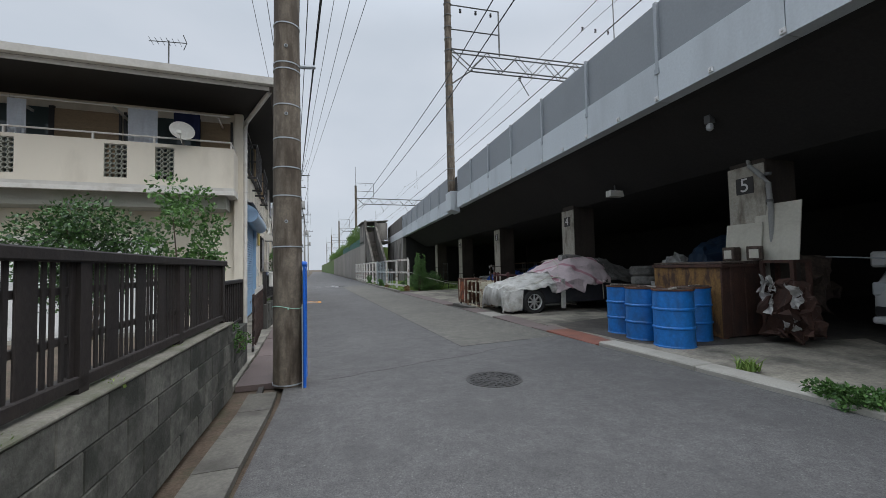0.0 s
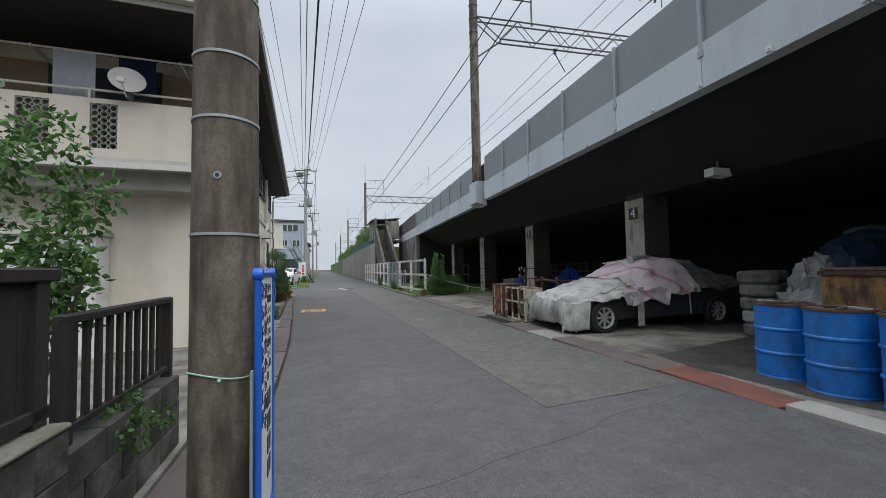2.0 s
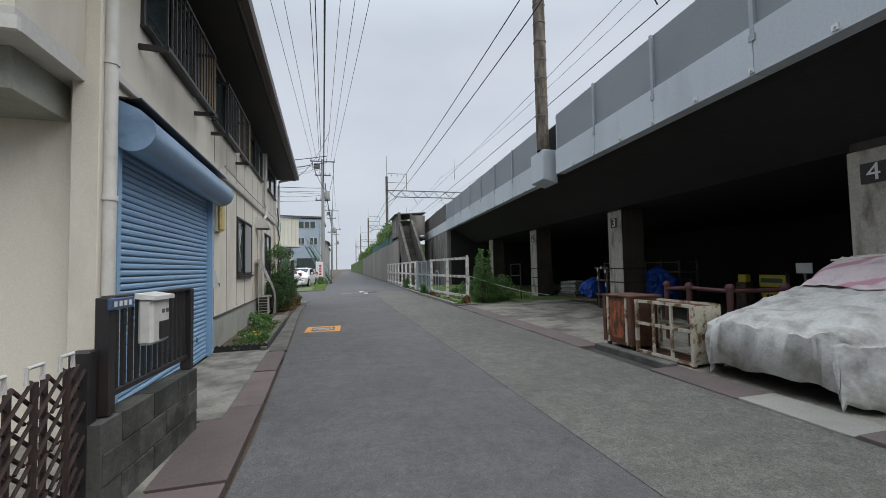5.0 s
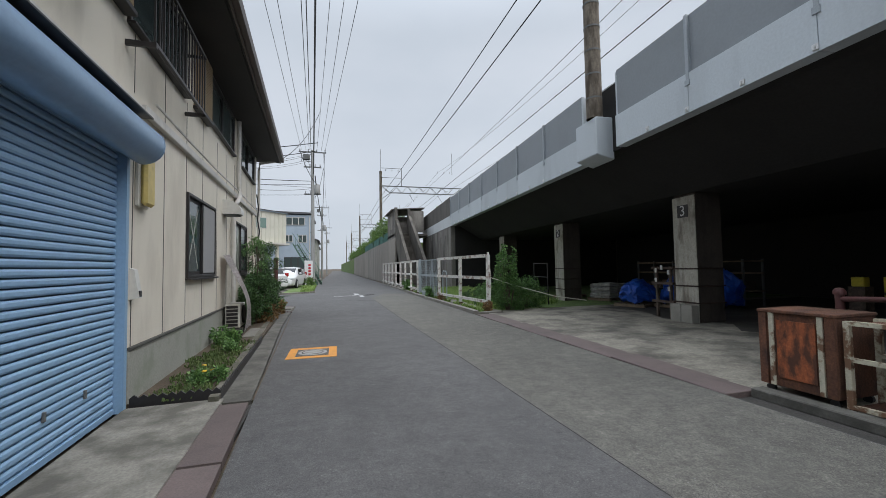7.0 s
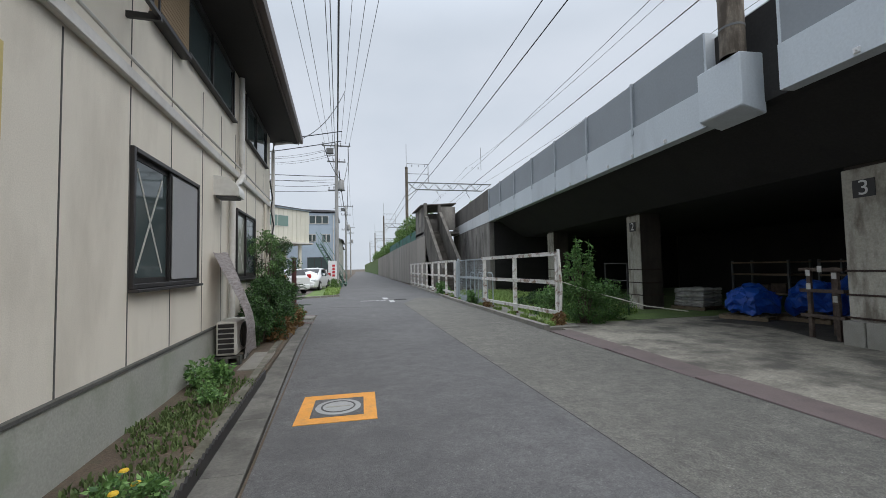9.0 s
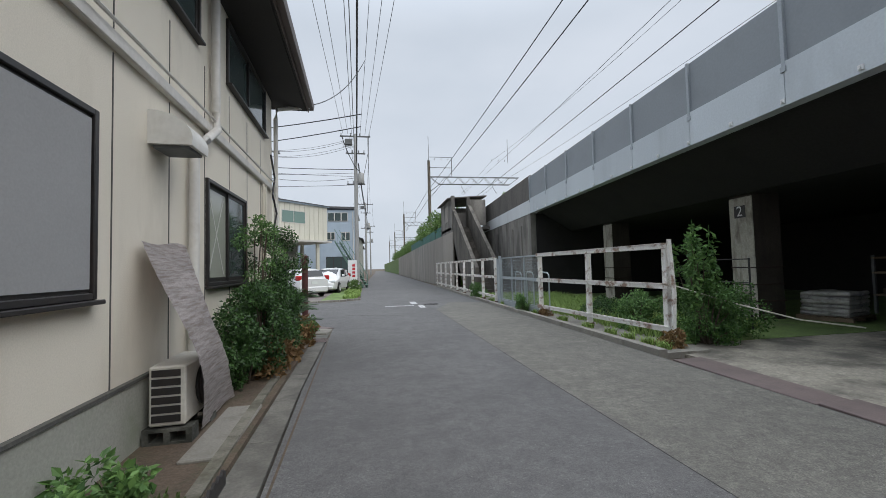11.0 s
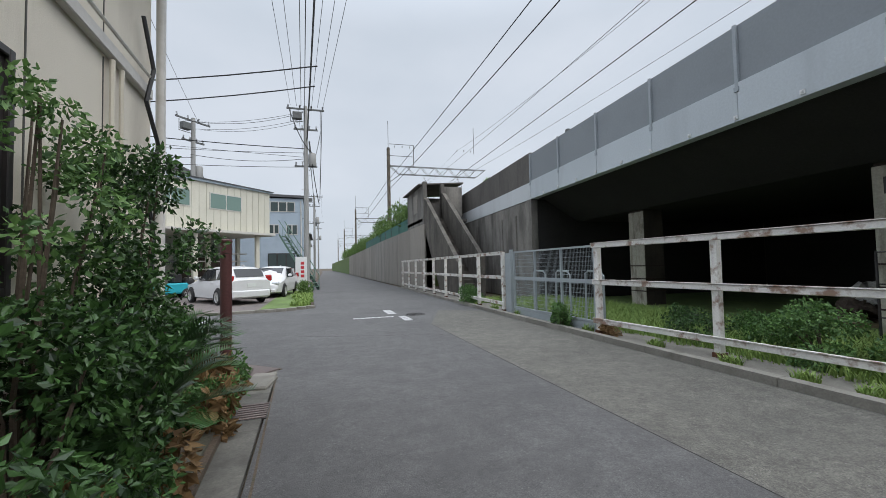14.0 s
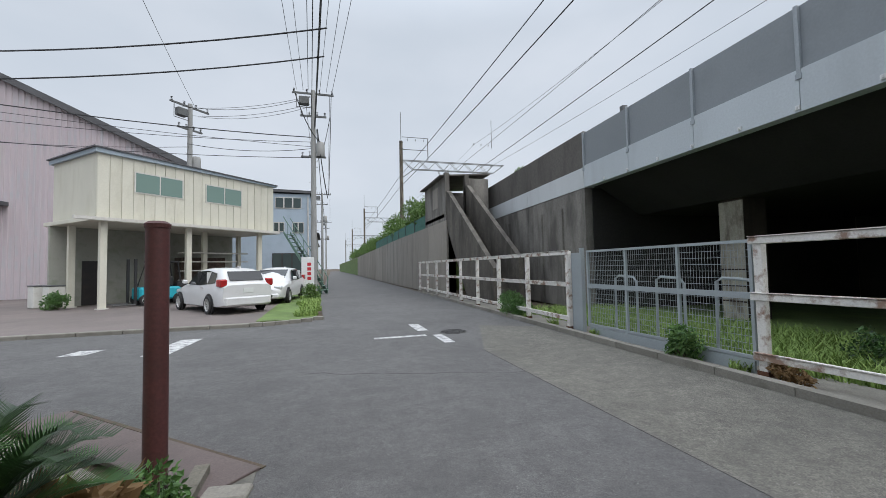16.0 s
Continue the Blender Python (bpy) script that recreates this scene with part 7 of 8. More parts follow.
for yy in (0.3, 1.5, 2.6):
    part("hoop", tube(bmesh.new(), [(0.45, yy, 0.0), (0.45, yy, 1.2), (0.45, yy + 0.08, 1.3), (0.45, yy + 0.5, 1.32), (0.45, yy + 0.6, 1.26), (0.45, yy + 0.62, 0.0)], 0.026, 8), M["gate_grey"], mg, smooth=True)
gp = thing("gate_post_panel", P(4.98, 31.85), "blue grey steel gate post panel", "gate post")
part("panel", B(-0.02, 0.02, -0.05, 0.3, 0.05, 1.85), M["gate_grey"], gp)
part("post", B(-0.05, 0.05, -0.12, -0.05, 0.0, 1.95, 0.005), M["gate_grey"], gp)
nf = thing("wire_fence", P(8.2, 23.9, 0, -4), "thin dark wire fence beside the pillar", "fence")
for yy in (0.0, 1.2):
    part("post", tube(bmesh.new(), [(0.0, yy, 0), (0.0, yy, 1.6)], 0.022, 6), M["dark_metal"], nf)
for z in (0.5, 1.05, 1.58):
    part("rail", tube(bmesh.new(), [(0.0, 0.0, z), (0.0, 1.2, z)], 0.014, 6), M["dark_metal"], nf)

gr = new("wild_grass", blade_mesh("wild_grass", [(6.3 + 0.9 * (k % 3), 24 + 0.42 * k, 0.9) for k in range(28)], 26000, 0.25, M["blade"], 8, 0.6, 0.012))
gr.matrix_world = Matrix.Scale(K, 4)
tagged(gr, "knee-high wild grass behind the fence", "grass", kind="stuff")
gr = new("kerb_weeds", blade_mesh("kerb_weeds", [(4.95, y_, 0.13) for y_ in (1.3, 1.7, 2.0, 22.6, 23.0, 23.6, 24.2, 25.1, 26.4, 28.2, 29.1, 31.3, 33.0, 34.4, 36.0)] + [(5.1, 3.55, 0.12), (4.9, 1.0, 0.22), (4.9, 0.4, 0.25)], 2800, 0.15, M["blade"], 9, 0.7, 0.01))
gr.matrix_world = P(0, 0, 0.04) @ Matrix.Scale(K, 4)
tagged(gr, "low weeds along the kerb", "weeds", kind="stuff")
bush("kerb_weed", P(5.05, 1.75), "creeping green weeds over the kerb end", 0.3, 0.75, 0.14, 0.0, 16, 1600, 0.06, M["leaf"], 41, 4, 0.07, 0.12)
bush("weed_thicket", P(6.15, 22.9), "tall weeds crowding round the fence end", 0.6, 0.5, 1.0, 0.03, 50, 6500, 0.05, M["leaf"], 42, 18, 0.08, 0.18)
bush("tall_weed", P(6.1, 23.0), "thin tall weed stalks at the fence end", 0.4, 0.4, 1.5, 0.5, 26, 1500, 0.055, M["leaf"], 49, 20, 0.04, 0.09)
bush("weed_thicket", P(7.0, 23.3), "tall weeds crowding round the fence end", 0.6, 0.6, 0.95, 0.05, 44, 5500, 0.055, M["leaf"], 43, 12, 0.12, 0.24)
bush("weed_thicket", P(6.0, 24.6), "weeds behind the rail fence", 0.5, 0.8, 0.75, 0.05, 36, 4500, 0.055, M["leaf_blue"], 44, 10, 0.1, 0.2)
for k, (x, y) in enumerate(((6.6, 25.6), (6.2, 26.6), (7.3, 26.3), (7.0, 27.6))):
    bush("weed_thicket", P(x, y), "leafy dark weeds among the grass behind the fence", 0.5, 0.55, 0.42, 0.03, 22, 2200, 0.055, M["leaf_deep"] if k % 2 else M["leaf"], 110 + k, 7, 0.08, 0.17)
bush("kerb_weed", P(4.72, 2.3, 0.05), "creeping green weeds over the kerb edge", 0.16, 0.5, 0.1, 0.0, 20, 2000, 0.045, M["leaf"], 51, 4, 0.05, 0.09)
bush("dry_weed", P(5.25, 22.85), "dry brown weeds at the fence foot", 0.25, 0.3, 0.28, 0.02, 10, 700, 0.08, M["leaf_dry"], 45, 4, 0.06, 0.12)
bush("kerb_weed", P(4.95, 35.2), "leafy weed clump at the fence foot", 0.35, 0.8, 0.6, 0.03, 30, 3400, 0.06, M["leaf"], 46, 8, 0.1, 0.2)
bush("kerb_weed", P(4.82, 28.95), "leafy weed growing from the kerb", 0.22, 0.28, 0.5, 0.02, 16, 1300, 0.07, M["leaf_blue"], 47, 6, 0.06, 0.13)
bush("dry_weed", P(5.0, 27.6), "dry brown weeds at the fence foot", 0.2, 0.3, 0.2, 0.02, 8, 500, 0.07, M["leaf_dry"], 48, 3, 0.05, 0.1)
for k, (x, y, h) in enumerate(((5.85, 22.9, 2.35), (6.05, 23.2, 2.2), (6.3, 23.0, 2.25), (5.95, 23.6, 1.95))):
    t = thing("tall_weed", P(x, y), "tall seed-headed weed stalk above the fence", "weed", "tall weeds")
    part("stalk", tube(bmesh.new(), [(0, 0, 0), (0.03, 0.02, h * 0.6), (0.06, 0.0, h)], 0.012, 5, 0.004), M["leaf"], t)
    ob = new("leaves", leaf_mesh("leaves", [(0.02 + 0.01 * j, 0.01, h * (0.35 + 0.065 * j), 0.12 - 0.008 * j) for j in range(10)], 420, 0.1, M["leaf_blue"], 60 + k))
    ob.parent = t

# ---- stair house on the retaining wall ----
sh = thing("stair_house", P(0, 0), "stained concrete stair shaft with a small roofed landing", "stair house", kind="structure")
part("landing_wall", B(5.8, 7.3, 44.95, 45.1, 4.5, 5.5), M["parapet_dark"], sh)
part("landing_wall", B(5.62, 5.8, 44.9, 49.3, 4.0, 6.55), M["abutment"], sh)
part("landing_wall", B(5.8, 8.6, 49.1, 49.3, 4.5, 6.5), M["abutment"], sh)
part("landing_slab", B(5.62, 8.6, 44.9, 49.3, 4.3, 4.5), M["abutment"], sh)
part("landing_roof", prism(bmesh.new(), [(5.35, 6.55), (5.35, 6.62), (8.3, 6.82), (8.3, 6.74)], 44.7, 49.6), M["parapet_dark"], sh)
part("door_frame", B(5.6, 5.62, 46.2, 47.3, 5.0, 6.2), M["retaining"], sh)
part("corner_fin", B(5.6, 5.85, 44.6, 44.9, 4.0, 6.75), M["abutment"], sh)
part("corner_fin", B(6.75, 6.95, 44.5, 44.9, 4.2, 6.62), M["parapet_dark"], sh)
part("landing_wall", B(6.95, 8.2, 44.75, 44.9, 4.6, 6.5), M["abutment"], sh)
part("stair_parapet", prism(bmesh.new(), [(44.7, 3.9), (44.7, 5.75), (44.3, 5.6), (38.4, 1.5), (38.4, 0.0), (41.4, 0.0)], 5.65, 5.87, "x"), M["stair_concrete"], sh)
part("stair_parapet", prism(bmesh.new(), [(44.7, 3.9), (44.7, 6.0), (44.3, 6.0), (38.4, 1.9), (38.4, 0.0), (41.4, 0.0)], 6.75, 6.97, "x"), M["stair_concrete"], sh)
for k in range(22):
    part("step", B(5.87, 6.75, 38.6 + k * 0.265, 38.87 + k * 0.265, max(0, k * 0.2 - 0.5), 0.2 + k * 0.2), M["stair_concrete"], sh)
part("support_pier", B(5.7, 6.1, 44.5, 44.95, 0, 4.3), M["abutment"], sh)
for k in range(3):
    part("bracket", prism(bmesh.new(), [(5.8, 4.3), (5.62, 4.3), (5.8, 3.7)], 45.0 + k * 1.9, 45.2 + k * 1.9), M["abutment"], sh)
# net and hedge on the wall
M["net_green"] = surface("green_net", (0.03, 0.13, 0.1), 0.7, 0.12, 30, 1.5, 0.1, (0.02, 0.08, 0.065), 0.6)
gn = thing("green_net_fence", P(0, 0), "green windbreak net fence on the retaining wall", "fence")
for k in range(8):
    part("net_panel", quad_slab(5.62, 5.66, 49.3 + k * 3.5, 52.76 + k * 3.5, 4.1, 4.98, 0.012), M["net_green"], gn)
    part("net_post", B(5.6, 5.66, 49.26 + k * 3.5, 49.31 + k * 3.5, 4.1, 5.05), M["steel"], gn)
rng = random.Random(12)
hcl = []
for k in range(150):
    yy = 49.5 + 110 * (k / 150) ** 1.3
    hcl.append((6.4 + rng.uniform(-0.4, 0.9) + 0.006 * (yy - 50), yy, 5.0 + rng.uniform(-0.3, 1.5) * (0.8 + 0.6 * math.sin(yy * 0.7)), rng.uniform(0.35, 0.85)))
hcl += [(6.6 + 0.5 * (k % 3), 50.5 + 0.55 * k, 5.5 + 0.7 * math.sin(k * 1.1) + 0.3 * (k % 2), 0.55 + 0.12 * (k % 3)) for k in range(16)]
hd = thing("wall_hedge", Matrix.Identity(4), "overgrown green hedge spilling over the retaining wall", "hedge")
ob = new("crown", leaf_mesh("crown", hcl, 34000, 0.2, M["leaf_hedge"], 71))
ob.parent = hd
bm = bmesh.new()
for k in range(30):
    tube(bm, [(6.5, 50 + k * 3.4, 4.0), (6.5, 50.1 + k * 3.4, 5.0)], 0.03, 5)
part("stem", bm, M["bark"], hd)
bush("parapet_ivy", placed(RAIL, 0.6, 24.2, 6.0), "ivy trailing over the blackened parapet", 0.3, 1.1, 0.45, 0.0, 14, 1600, 0.09, M["leaf_hedge"], 72, 4, 0.1, 0.2)

# ---- overhead line masts ----


def insulator(bm, x, y, z, s=1.0):
    for k in range(3):
        lathe(bm, [(0.02, 0), (0.07 * s, 0.02), (0.02, 0.05)], 8, T(x, y, z - 0.08 * k * s))


def portal(m, base, top, span, label, group="overhead line masts", far=True):
    """A line mast with a lattice beam and two wire frames; local x across the tracks."""
    t = thing("line_mast", m, label, "line mast", group)
    part("mast", lathe(bmesh.new(), [(0.2, base), (0.185, (base + top) / 2), (0.17, top)], 18), M["pole"], t, "banded concrete mast", True)
    z = base + 0.5
    while z < top:
        part("band", lathe(bmesh.new(), [(0.19, z), (0.205, z), (0.205, z + 0.04), (0.19, z + 0.04)], 16), M["steel"], t)
        z += 0.62
    zt, zb = 12.6, 11.7
    bm = bmesh.new()
    for yy in (-0.18, 0.18):
        tube(bm, [(0.1, yy, zt), (span, yy, zt)], 0.04, 5)
        tube(bm, [(1.2, yy, zb), (span - 1.2, yy, zb)], 0.04, 5)
        tube(bm, [(0.1, yy, zt), (1.2, yy, zb)], 0.03, 5)
        tube(bm, [(span, yy, zt), (span - 1.2, yy, zb)], 0.03, 5)
        n = int((span - 2.4) / 0.8)
        for k in range(n):
            a, b = 1.2 + k * (span - 2.4) / n, 1.2 + (k + 1) * (span - 2.4) / n
            tube(bm, [(a, yy, zb if k % 2 == 0 else zt), (b, yy, zt if k % 2 == 0 else zb)], 0.024, 4)
    tube(bm, [(0.1, 0, 10.8), (1.3, 0, zb)], 0.04, 5)
    part("lattice_beam", bm, M["steel"], t, "dark lattice beam")
    for x0, x1 in ((0.1, 2.85), (7.4, 10.1)):
        bm = bmesh.new()
        tube(bm, [(x0, 0, 13.75), (x1, 0, 13.75)], 0.035, 5)
        tube(bm, [(x0, 0, 15.05), (x1, 0, 15.05)], 0.035, 5)
        tube(bm, [(x1, 0, zt), (x1, 0, 15.05)], 0.045, 5)
        if x0 > 1:
            tube(bm, [(x0, 0, zt), (x0, 0, 15.05)], 0.045, 5)
        part("wire_frame", bm, M["steel"], t)
        for k in range(3):
            bm = bmesh.new()
            insulator(bm, x0 + 0.6 + 0.85 * k, 0, 14.85)
            part("insulator", bm, M["dark_metal"], t, "dark insulator")
    for x in (0.0, 10.1):
        part("lightning_rod", tube(bmesh.new(), [(x, 0, 14.5), (x, 0, 17.6)], 0.03, 5), M["steel"], t)
    if far:
        part("far_mast", lathe(bmesh.new(), [(0.2, base), (0.17, 13.2)], 14), M["pole"], t, "banded concrete mast", True)
        bpy.data.objects[t.children[-1].name].location.x = span
    for x in (4.0, 8.0):
        bm = bmesh.new()
        insulator(bm, x, 0, 11.6, 1.3)
        tube(bm, [(x, 0, 11.4), (x + 0.5, 0, 10.6)], 0.025, 5)
        part("hanger", bm, M["dark_metal"], t)
    return t


portal(placed(RAIL, -0.06, 0.98), 5.22, 17.2, 12.0, "banded concrete line mast with a lattice beam over the tracks")
g1 = portal(P(6.75, 64.0), 4.0, 14.6, 11.4, "distant line mast with a lattice beam over the tracks", far=True)
for x, y in ((7.2, 112), (7.4, 160), (7.4, 210)):
    copy_thing(g1, P(x, y))
t = thing("trackside_post", placed(RAIL, 2.6, 18.9), "short grey post with an arm behind the parapet", "post")
part("post", B(-0.1, 0.1, -0.1, 0.1, 5.2, 7.75), M["steel"], t)
part("arm", tube(bmesh.new(), [(0.1, 0, 7.4), (1.0, 0.1, 7.35)], 0.03, 6), M["steel"], t)
part("arm_frame", tube(bmesh.new(), [(0.1, 0, 7.1), (0.95, 0.1, 7.1)], 0.02, 6), M["steel"], t)


def sag(a, b, drop, n=14):
    a, b = Vector(a), Vector(b)
    return [a.lerp(b, k / n) - Vector((0, 0, drop * 4 * (k / n) * (1 - k / n))) for k in range(n + 1)]


def wire(pts, r, label, group, name="cable"):
    t = thing(name, Matrix.Identity(4), label, "cable", group)
    part("strand", tube(bmesh.new(), pts, r, 5, caps=False), M["wire"], t)


def rail_pt(x, y, z):
    v = RAIL @ Vector((K * x, K * y, K * z))
    return (v.x / K, v.y / K, v.z / K)


for x, z, gx, r, d in ((4.0, 11.6, 5.4, 0.013, 0.3), (4.1, 10.1, 5.7, 0.02, 0.1), (8.0, 14.75, 8.0, 0.012, 0.7), (8.0, 11.4, 8.0, 0.011, 0.4)):
    wire(sag(rail_pt(x, -45, z), rail_pt(x, 0.98, z), d), r, "black overhead railway wire", "overhead railway wires", "railway_wire")
    wire(sag(rail_pt(x, 0.98, z), (6.75 + gx, 64, z), d), r, "black overhead railway wire", "overhead railway wires", "railway_wire")
    wire(sag((6.75 + gx, 64, z), (7.2 + gx, 112, z), d), r, "black overhead railway wire", "overhead railway wires", "railway_wire")

for z in (10.75, 9.65):
    for a, b in (((2.5, -45, z), (6.5, 19.0, z)), ((6.5, 19.0, z), (6.45, 64, z)), ((6.45, 64, z), (6.9, 112, z))):
        wire(sag(a, b, 0.25), 0.022, "thick black feeder wire on the masts", "feeder wires", "railway_wire")

# ---- far street pole and cables ----


def street_pole(m, h, label, box_=True):
    t = thing("utility_pole", m, label, "utility pole", "street poles")
    part("shaft", lathe(bmesh.new(), [(0.19, 0), (0.13, h)], 18), M["pole_grey"], t, smooth=True)
    for z, w in ((h - 0.25, 1.25), (h - 1.7, 0.8), (h - 4.3, 0.75)):
        part("crossarm", B(-w, w, -0.05, 0.05, z, z + 0.1), M["steel"], t)
        for k in range(4):
            bm = bmesh.new()
            insulator(bm, -w + 0.1 + k * (2 * w - 0.2) / 3, 0, z + 0.28)
            part("insulator", bm, M["dark_metal"], t)
    part("service_box", B(-0.85, -0.25, -0.2, 0.2, h - 0.95, h - 0.45, 0.04), M["steel"], t)
    part("box_frame", tube(bmesh.new(), [(-1.0, 0, h - 0.3), (-1.0, 0, h - 1.1), (0, 0, h - 1.1)], 0.025, 5), M["steel"], t)
    if box_:
        part("transformer", lathe(bmesh.new(), [(0.22, h - 4.2), (0.26, h - 4.1), (0.26, h - 3.4), (0.2, h - 3.3)], 16, T(0.42, 0, 0)), M["pole_grey"], t, smooth=True)
    for k in range(8):
        part("step_bolt", tube(bmesh.new(), [(0, 0, 2 + k), (0.28 * (-1) ** k, 0, 2 + k)], 0.013, 5), M["steel"], t)
    return t


sp = street_pole(P(-1.4, 50), 12.9, "pale concrete street pole crowded with crossarms and cables")
street_pole(P(-1.3, 84, 0, 3), 12.6, "pale concrete street pole far down the road")
street_pole(P(-0.9, 120, 0, 3), 12.6, "pale concrete street pole far down the road")
street_pole(P(-8.9, 52.2, 0, 50), 12.2, "pale concrete pole with a transformer behind the sheds")
for a, b, r, d in (((-1.74, -18, 10.9), (-2.4, 50, 12.9), 0.011, 0.25), ((-1.09, -18, 10.9), (-2.0, 50, 12.9), 0.012, 0.25), ((0.91, -18, 10.4), (-1.7, 50, 12.9), 0.016, 0.25), ((1.17, -18, 9.52), (-1.5, 50, 11.3), 0.018, 0.25), ((1.58, -18, 8.89), (-1.3, 50, 10.6), 0.034, 0.25), ((1.62, -18, 8.8), (-1.35, 50, 10.4), 0.02, 0.35),
                   ((2.6, -18, 10.43), (-1.0, 50, 12.9), 0.012, 0.25), ((3.36, -18, 10.7), (-0.6, 50, 12.9), 0.012, 0.25), ((4.16, -18, 10.7), (-0.25, 50, 12.9), 0.012, 0.25)):
    wire(sag(a, b, d, 24), r, "black street cable between the poles", "street cables")
for a, b, r, d in (((-1.2, 50, 10.4), (-1.1, 84, 10.0), 0.03, 0.7), ((-1.9, 50, 12.7), (-1.9, 84, 12.4), 0.014, 0.7), ((-0.4, 50, 12.7), (-0.5, 84, 12.4), 0.014, 0.7), ((-1.1, 84, 10.0), (-0.8, 120, 10.0), 0.03, 0.7), ((-0.2, 84, 12.4), (0.0, 120, 12.4), 0.014, 0.7),
                   ((-0.55, 38, 9.98), (-26, 46, 11.0), 0.028, 0.9), ((-0.66, 40, 10.0), (-26, 45, 9.4), 0.028, 0.9), ((-1.4, 50, 9.2), (-9.0, 52, 9.6), 0.018, 0.3), ((-1.4, 50, 8.6), (-30, 50, 9.6), 0.018, 0.6), ((-1.4, 50, 12.6), (-8.9, 52, 11.9), 0.012, 0.3), ((-1.6, 50, 12.0), (-8.7, 52, 11.4), 0.012, 0.3), ((-8.9, 52, 9.4), (-30, 55, 10.5), 0.018, 0.5),
                   ((-0.22, 32, 9.85), (-1.6, 26.65, 5.74), 0.014, 0.4), ((-8.5, 52, 11.8), (-6.0, 28, 13.5), 0.01, 0.4)):
    wire(sag(a, b, d), r, "black street cable between the poles", "street cables")
for a, b, r, d in (((-1.5, 50, 9.9), (-36, 47, 12.4), 0.03, 0.9), ((-1.5, 50, 9.6), (-36, 47.5, 11.5), 0.016, 1.1), ((-1.5, 50, 9.3), (-36, 48, 11.9), 0.014, 0.6), ((-1.5, 50, 12.5), (-9.3, 51.8, 11.9), 0.014, 0.5), ((-1.5, 50, 11.9), (-8.5, 52.4, 11.5), 0.012, 0.4),
                   ((-2.5, 50, 12.7), (-0.9, 49.8, 9.5), 0.03, 0.5), ((-0.3, 50, 12.7), (-0.5, 49.7, 6.2), 0.022, 0.3), ((-1.15, 49.8, 10.4), (-0.55, 49.7, 6.0), 0.03, 0.4), ((-0.4, 50, 11.2), (-1.2, 49.8, 8.3), 0.02, 0.5)):
    wire(sag(a, b, d), r, "black street cable hanging at the pole", "street cables")

# ---- corner post, slab and yard ----
rp = thing("steel_post", P(-1.84, 27.45), "dark red rusty steel pipe post at the corner", "post")
part("pipe", lathe(bmesh.new(), [(0.082, -0.05), (0.08, 1.0), (0.078, 1.93)], 20), M["rust_pipe"], rp, smooth=True)
part("cap", lathe(bmesh.new(), [(0.085, 1.93), (0.088, 1.96), (0.06, 1.98)], 20), M["rust_pipe"], rp)
t = thing("steel_plate", P(-2.48, 28.37, 0.0, -42.5), "rusty steel lid plates over the corner gutter", "gutter lid")
part("plate", B(-1.56, 0.1, -0.25, 0.24, -0.02, 0.02, 0.006), M["lid_brown"], t)
part("plate", B(0.11, 1.62, -0.23, 0.25, -0.02, 0.026, 0.006), M["lid_brown"], t)
part("dirt_edge", B(-1.56, 1.62, 0.255, 0.3, -0.03, 0.01), M["soil"], t, "dark dirt along the edge")
t = thing("corner_kerb", P(-1.26, 26.8, 0, -8), "broken kerb stone at the corner", "kerb")
part("stone", B(-0.2, 0.14, -0.36, 0.2, -0.03, 0.05, 0.02), M["kerb"], t)
part("chip", B(-0.24, 0.08, 0.23, 0.42, -0.03, 0.035, 0.015), M["kerb"], t)
t = thing("white_bucket_lid", P(-2.5, 27.0), "cracked pale concrete disc by the post", "disc")
part("disc", lathe(bmesh.new(), [(0.22, 0.0), (0.24, 0.04), (0.22, 0.09), (0.02, 0.1)], 20), M["lid_grey"], t)
solid("corner_bed", sheet(bmesh.new(), [(-9, 25.5), (-1.5, 25.5), (-1.55, 27.0), (-2.6, 28.0), (-3.9, 29.2), (-9, 29.4)], 0.012), M["court"], P(0, 0), "weedy soil at the house corner", "planting bed")
gr = new("corner_weeds", blade_mesh("corner_weeds", [(-2.4, 26.5, 0.5), (-2.9, 26.9, 0.5), (-2.0, 26.2, 0.4), (-2.6, 27.2, 0.3)], 1800, 0.22, M["blade"], 14, 0.7, 0.01))
gr.matrix_world = P(0, 0, 0.03) @ Matrix.Scale(K, 4)
tagged(gr, "long grass at the house corner", "grass", kind="stuff")
solid("yard_paving", quad_slab(-40, -2.6, 36.4, 80, -0.05, 0.03, 1.6), M["yard"], P(0, 0), "worn brown paving of the works yard", "paving")
yk = thing("yard_kerb", P(0, 0), "low concrete kerb along the yard", "kerb", kind="structure")
for k in range(14):
    part("kerb_stone", B(-3.7 - k * 1.0, -2.72 - k * 1.0, 36.22, 36.42, -0.05, 0.1, 0.015), M["kerb"], yk)
for k in range(6):
    part("kerb_stone", quad_slab(-2.7 + k * 0.33, -2.38 + k * 0.33, 36.25 + 0.03 * k * k, 36.45 + 0.03 * k * k, -0.05, 0.1, 0.02), M["kerb"], yk)
solid("yard_verge", quad_slab(-2.7, -0.95, 37.2, 50, -0.05, 0.04, -0.1), M["turf"], P(0, 0), "grass verge beside the parked cars", "verge")
gr = new("verge_grass", blade_mesh("verge_grass", [(-1.3, 38.2, 0.4), (-1.2, 39.5, 0.4), (-1.3, 41, 0.4), (-1.4, 42.5, 0.5), (-1.3, 44, 0.4), (-1.5, 46, 0.5)], 3000, 0.2, M["blade"], 15, 0.6, 0.014))
gr.matrix_world = P(0, 0, 0.04) @ Matrix.Scale(K, 4)
tagged(gr, "grass along the yard verge", "grass", kind="stuff")
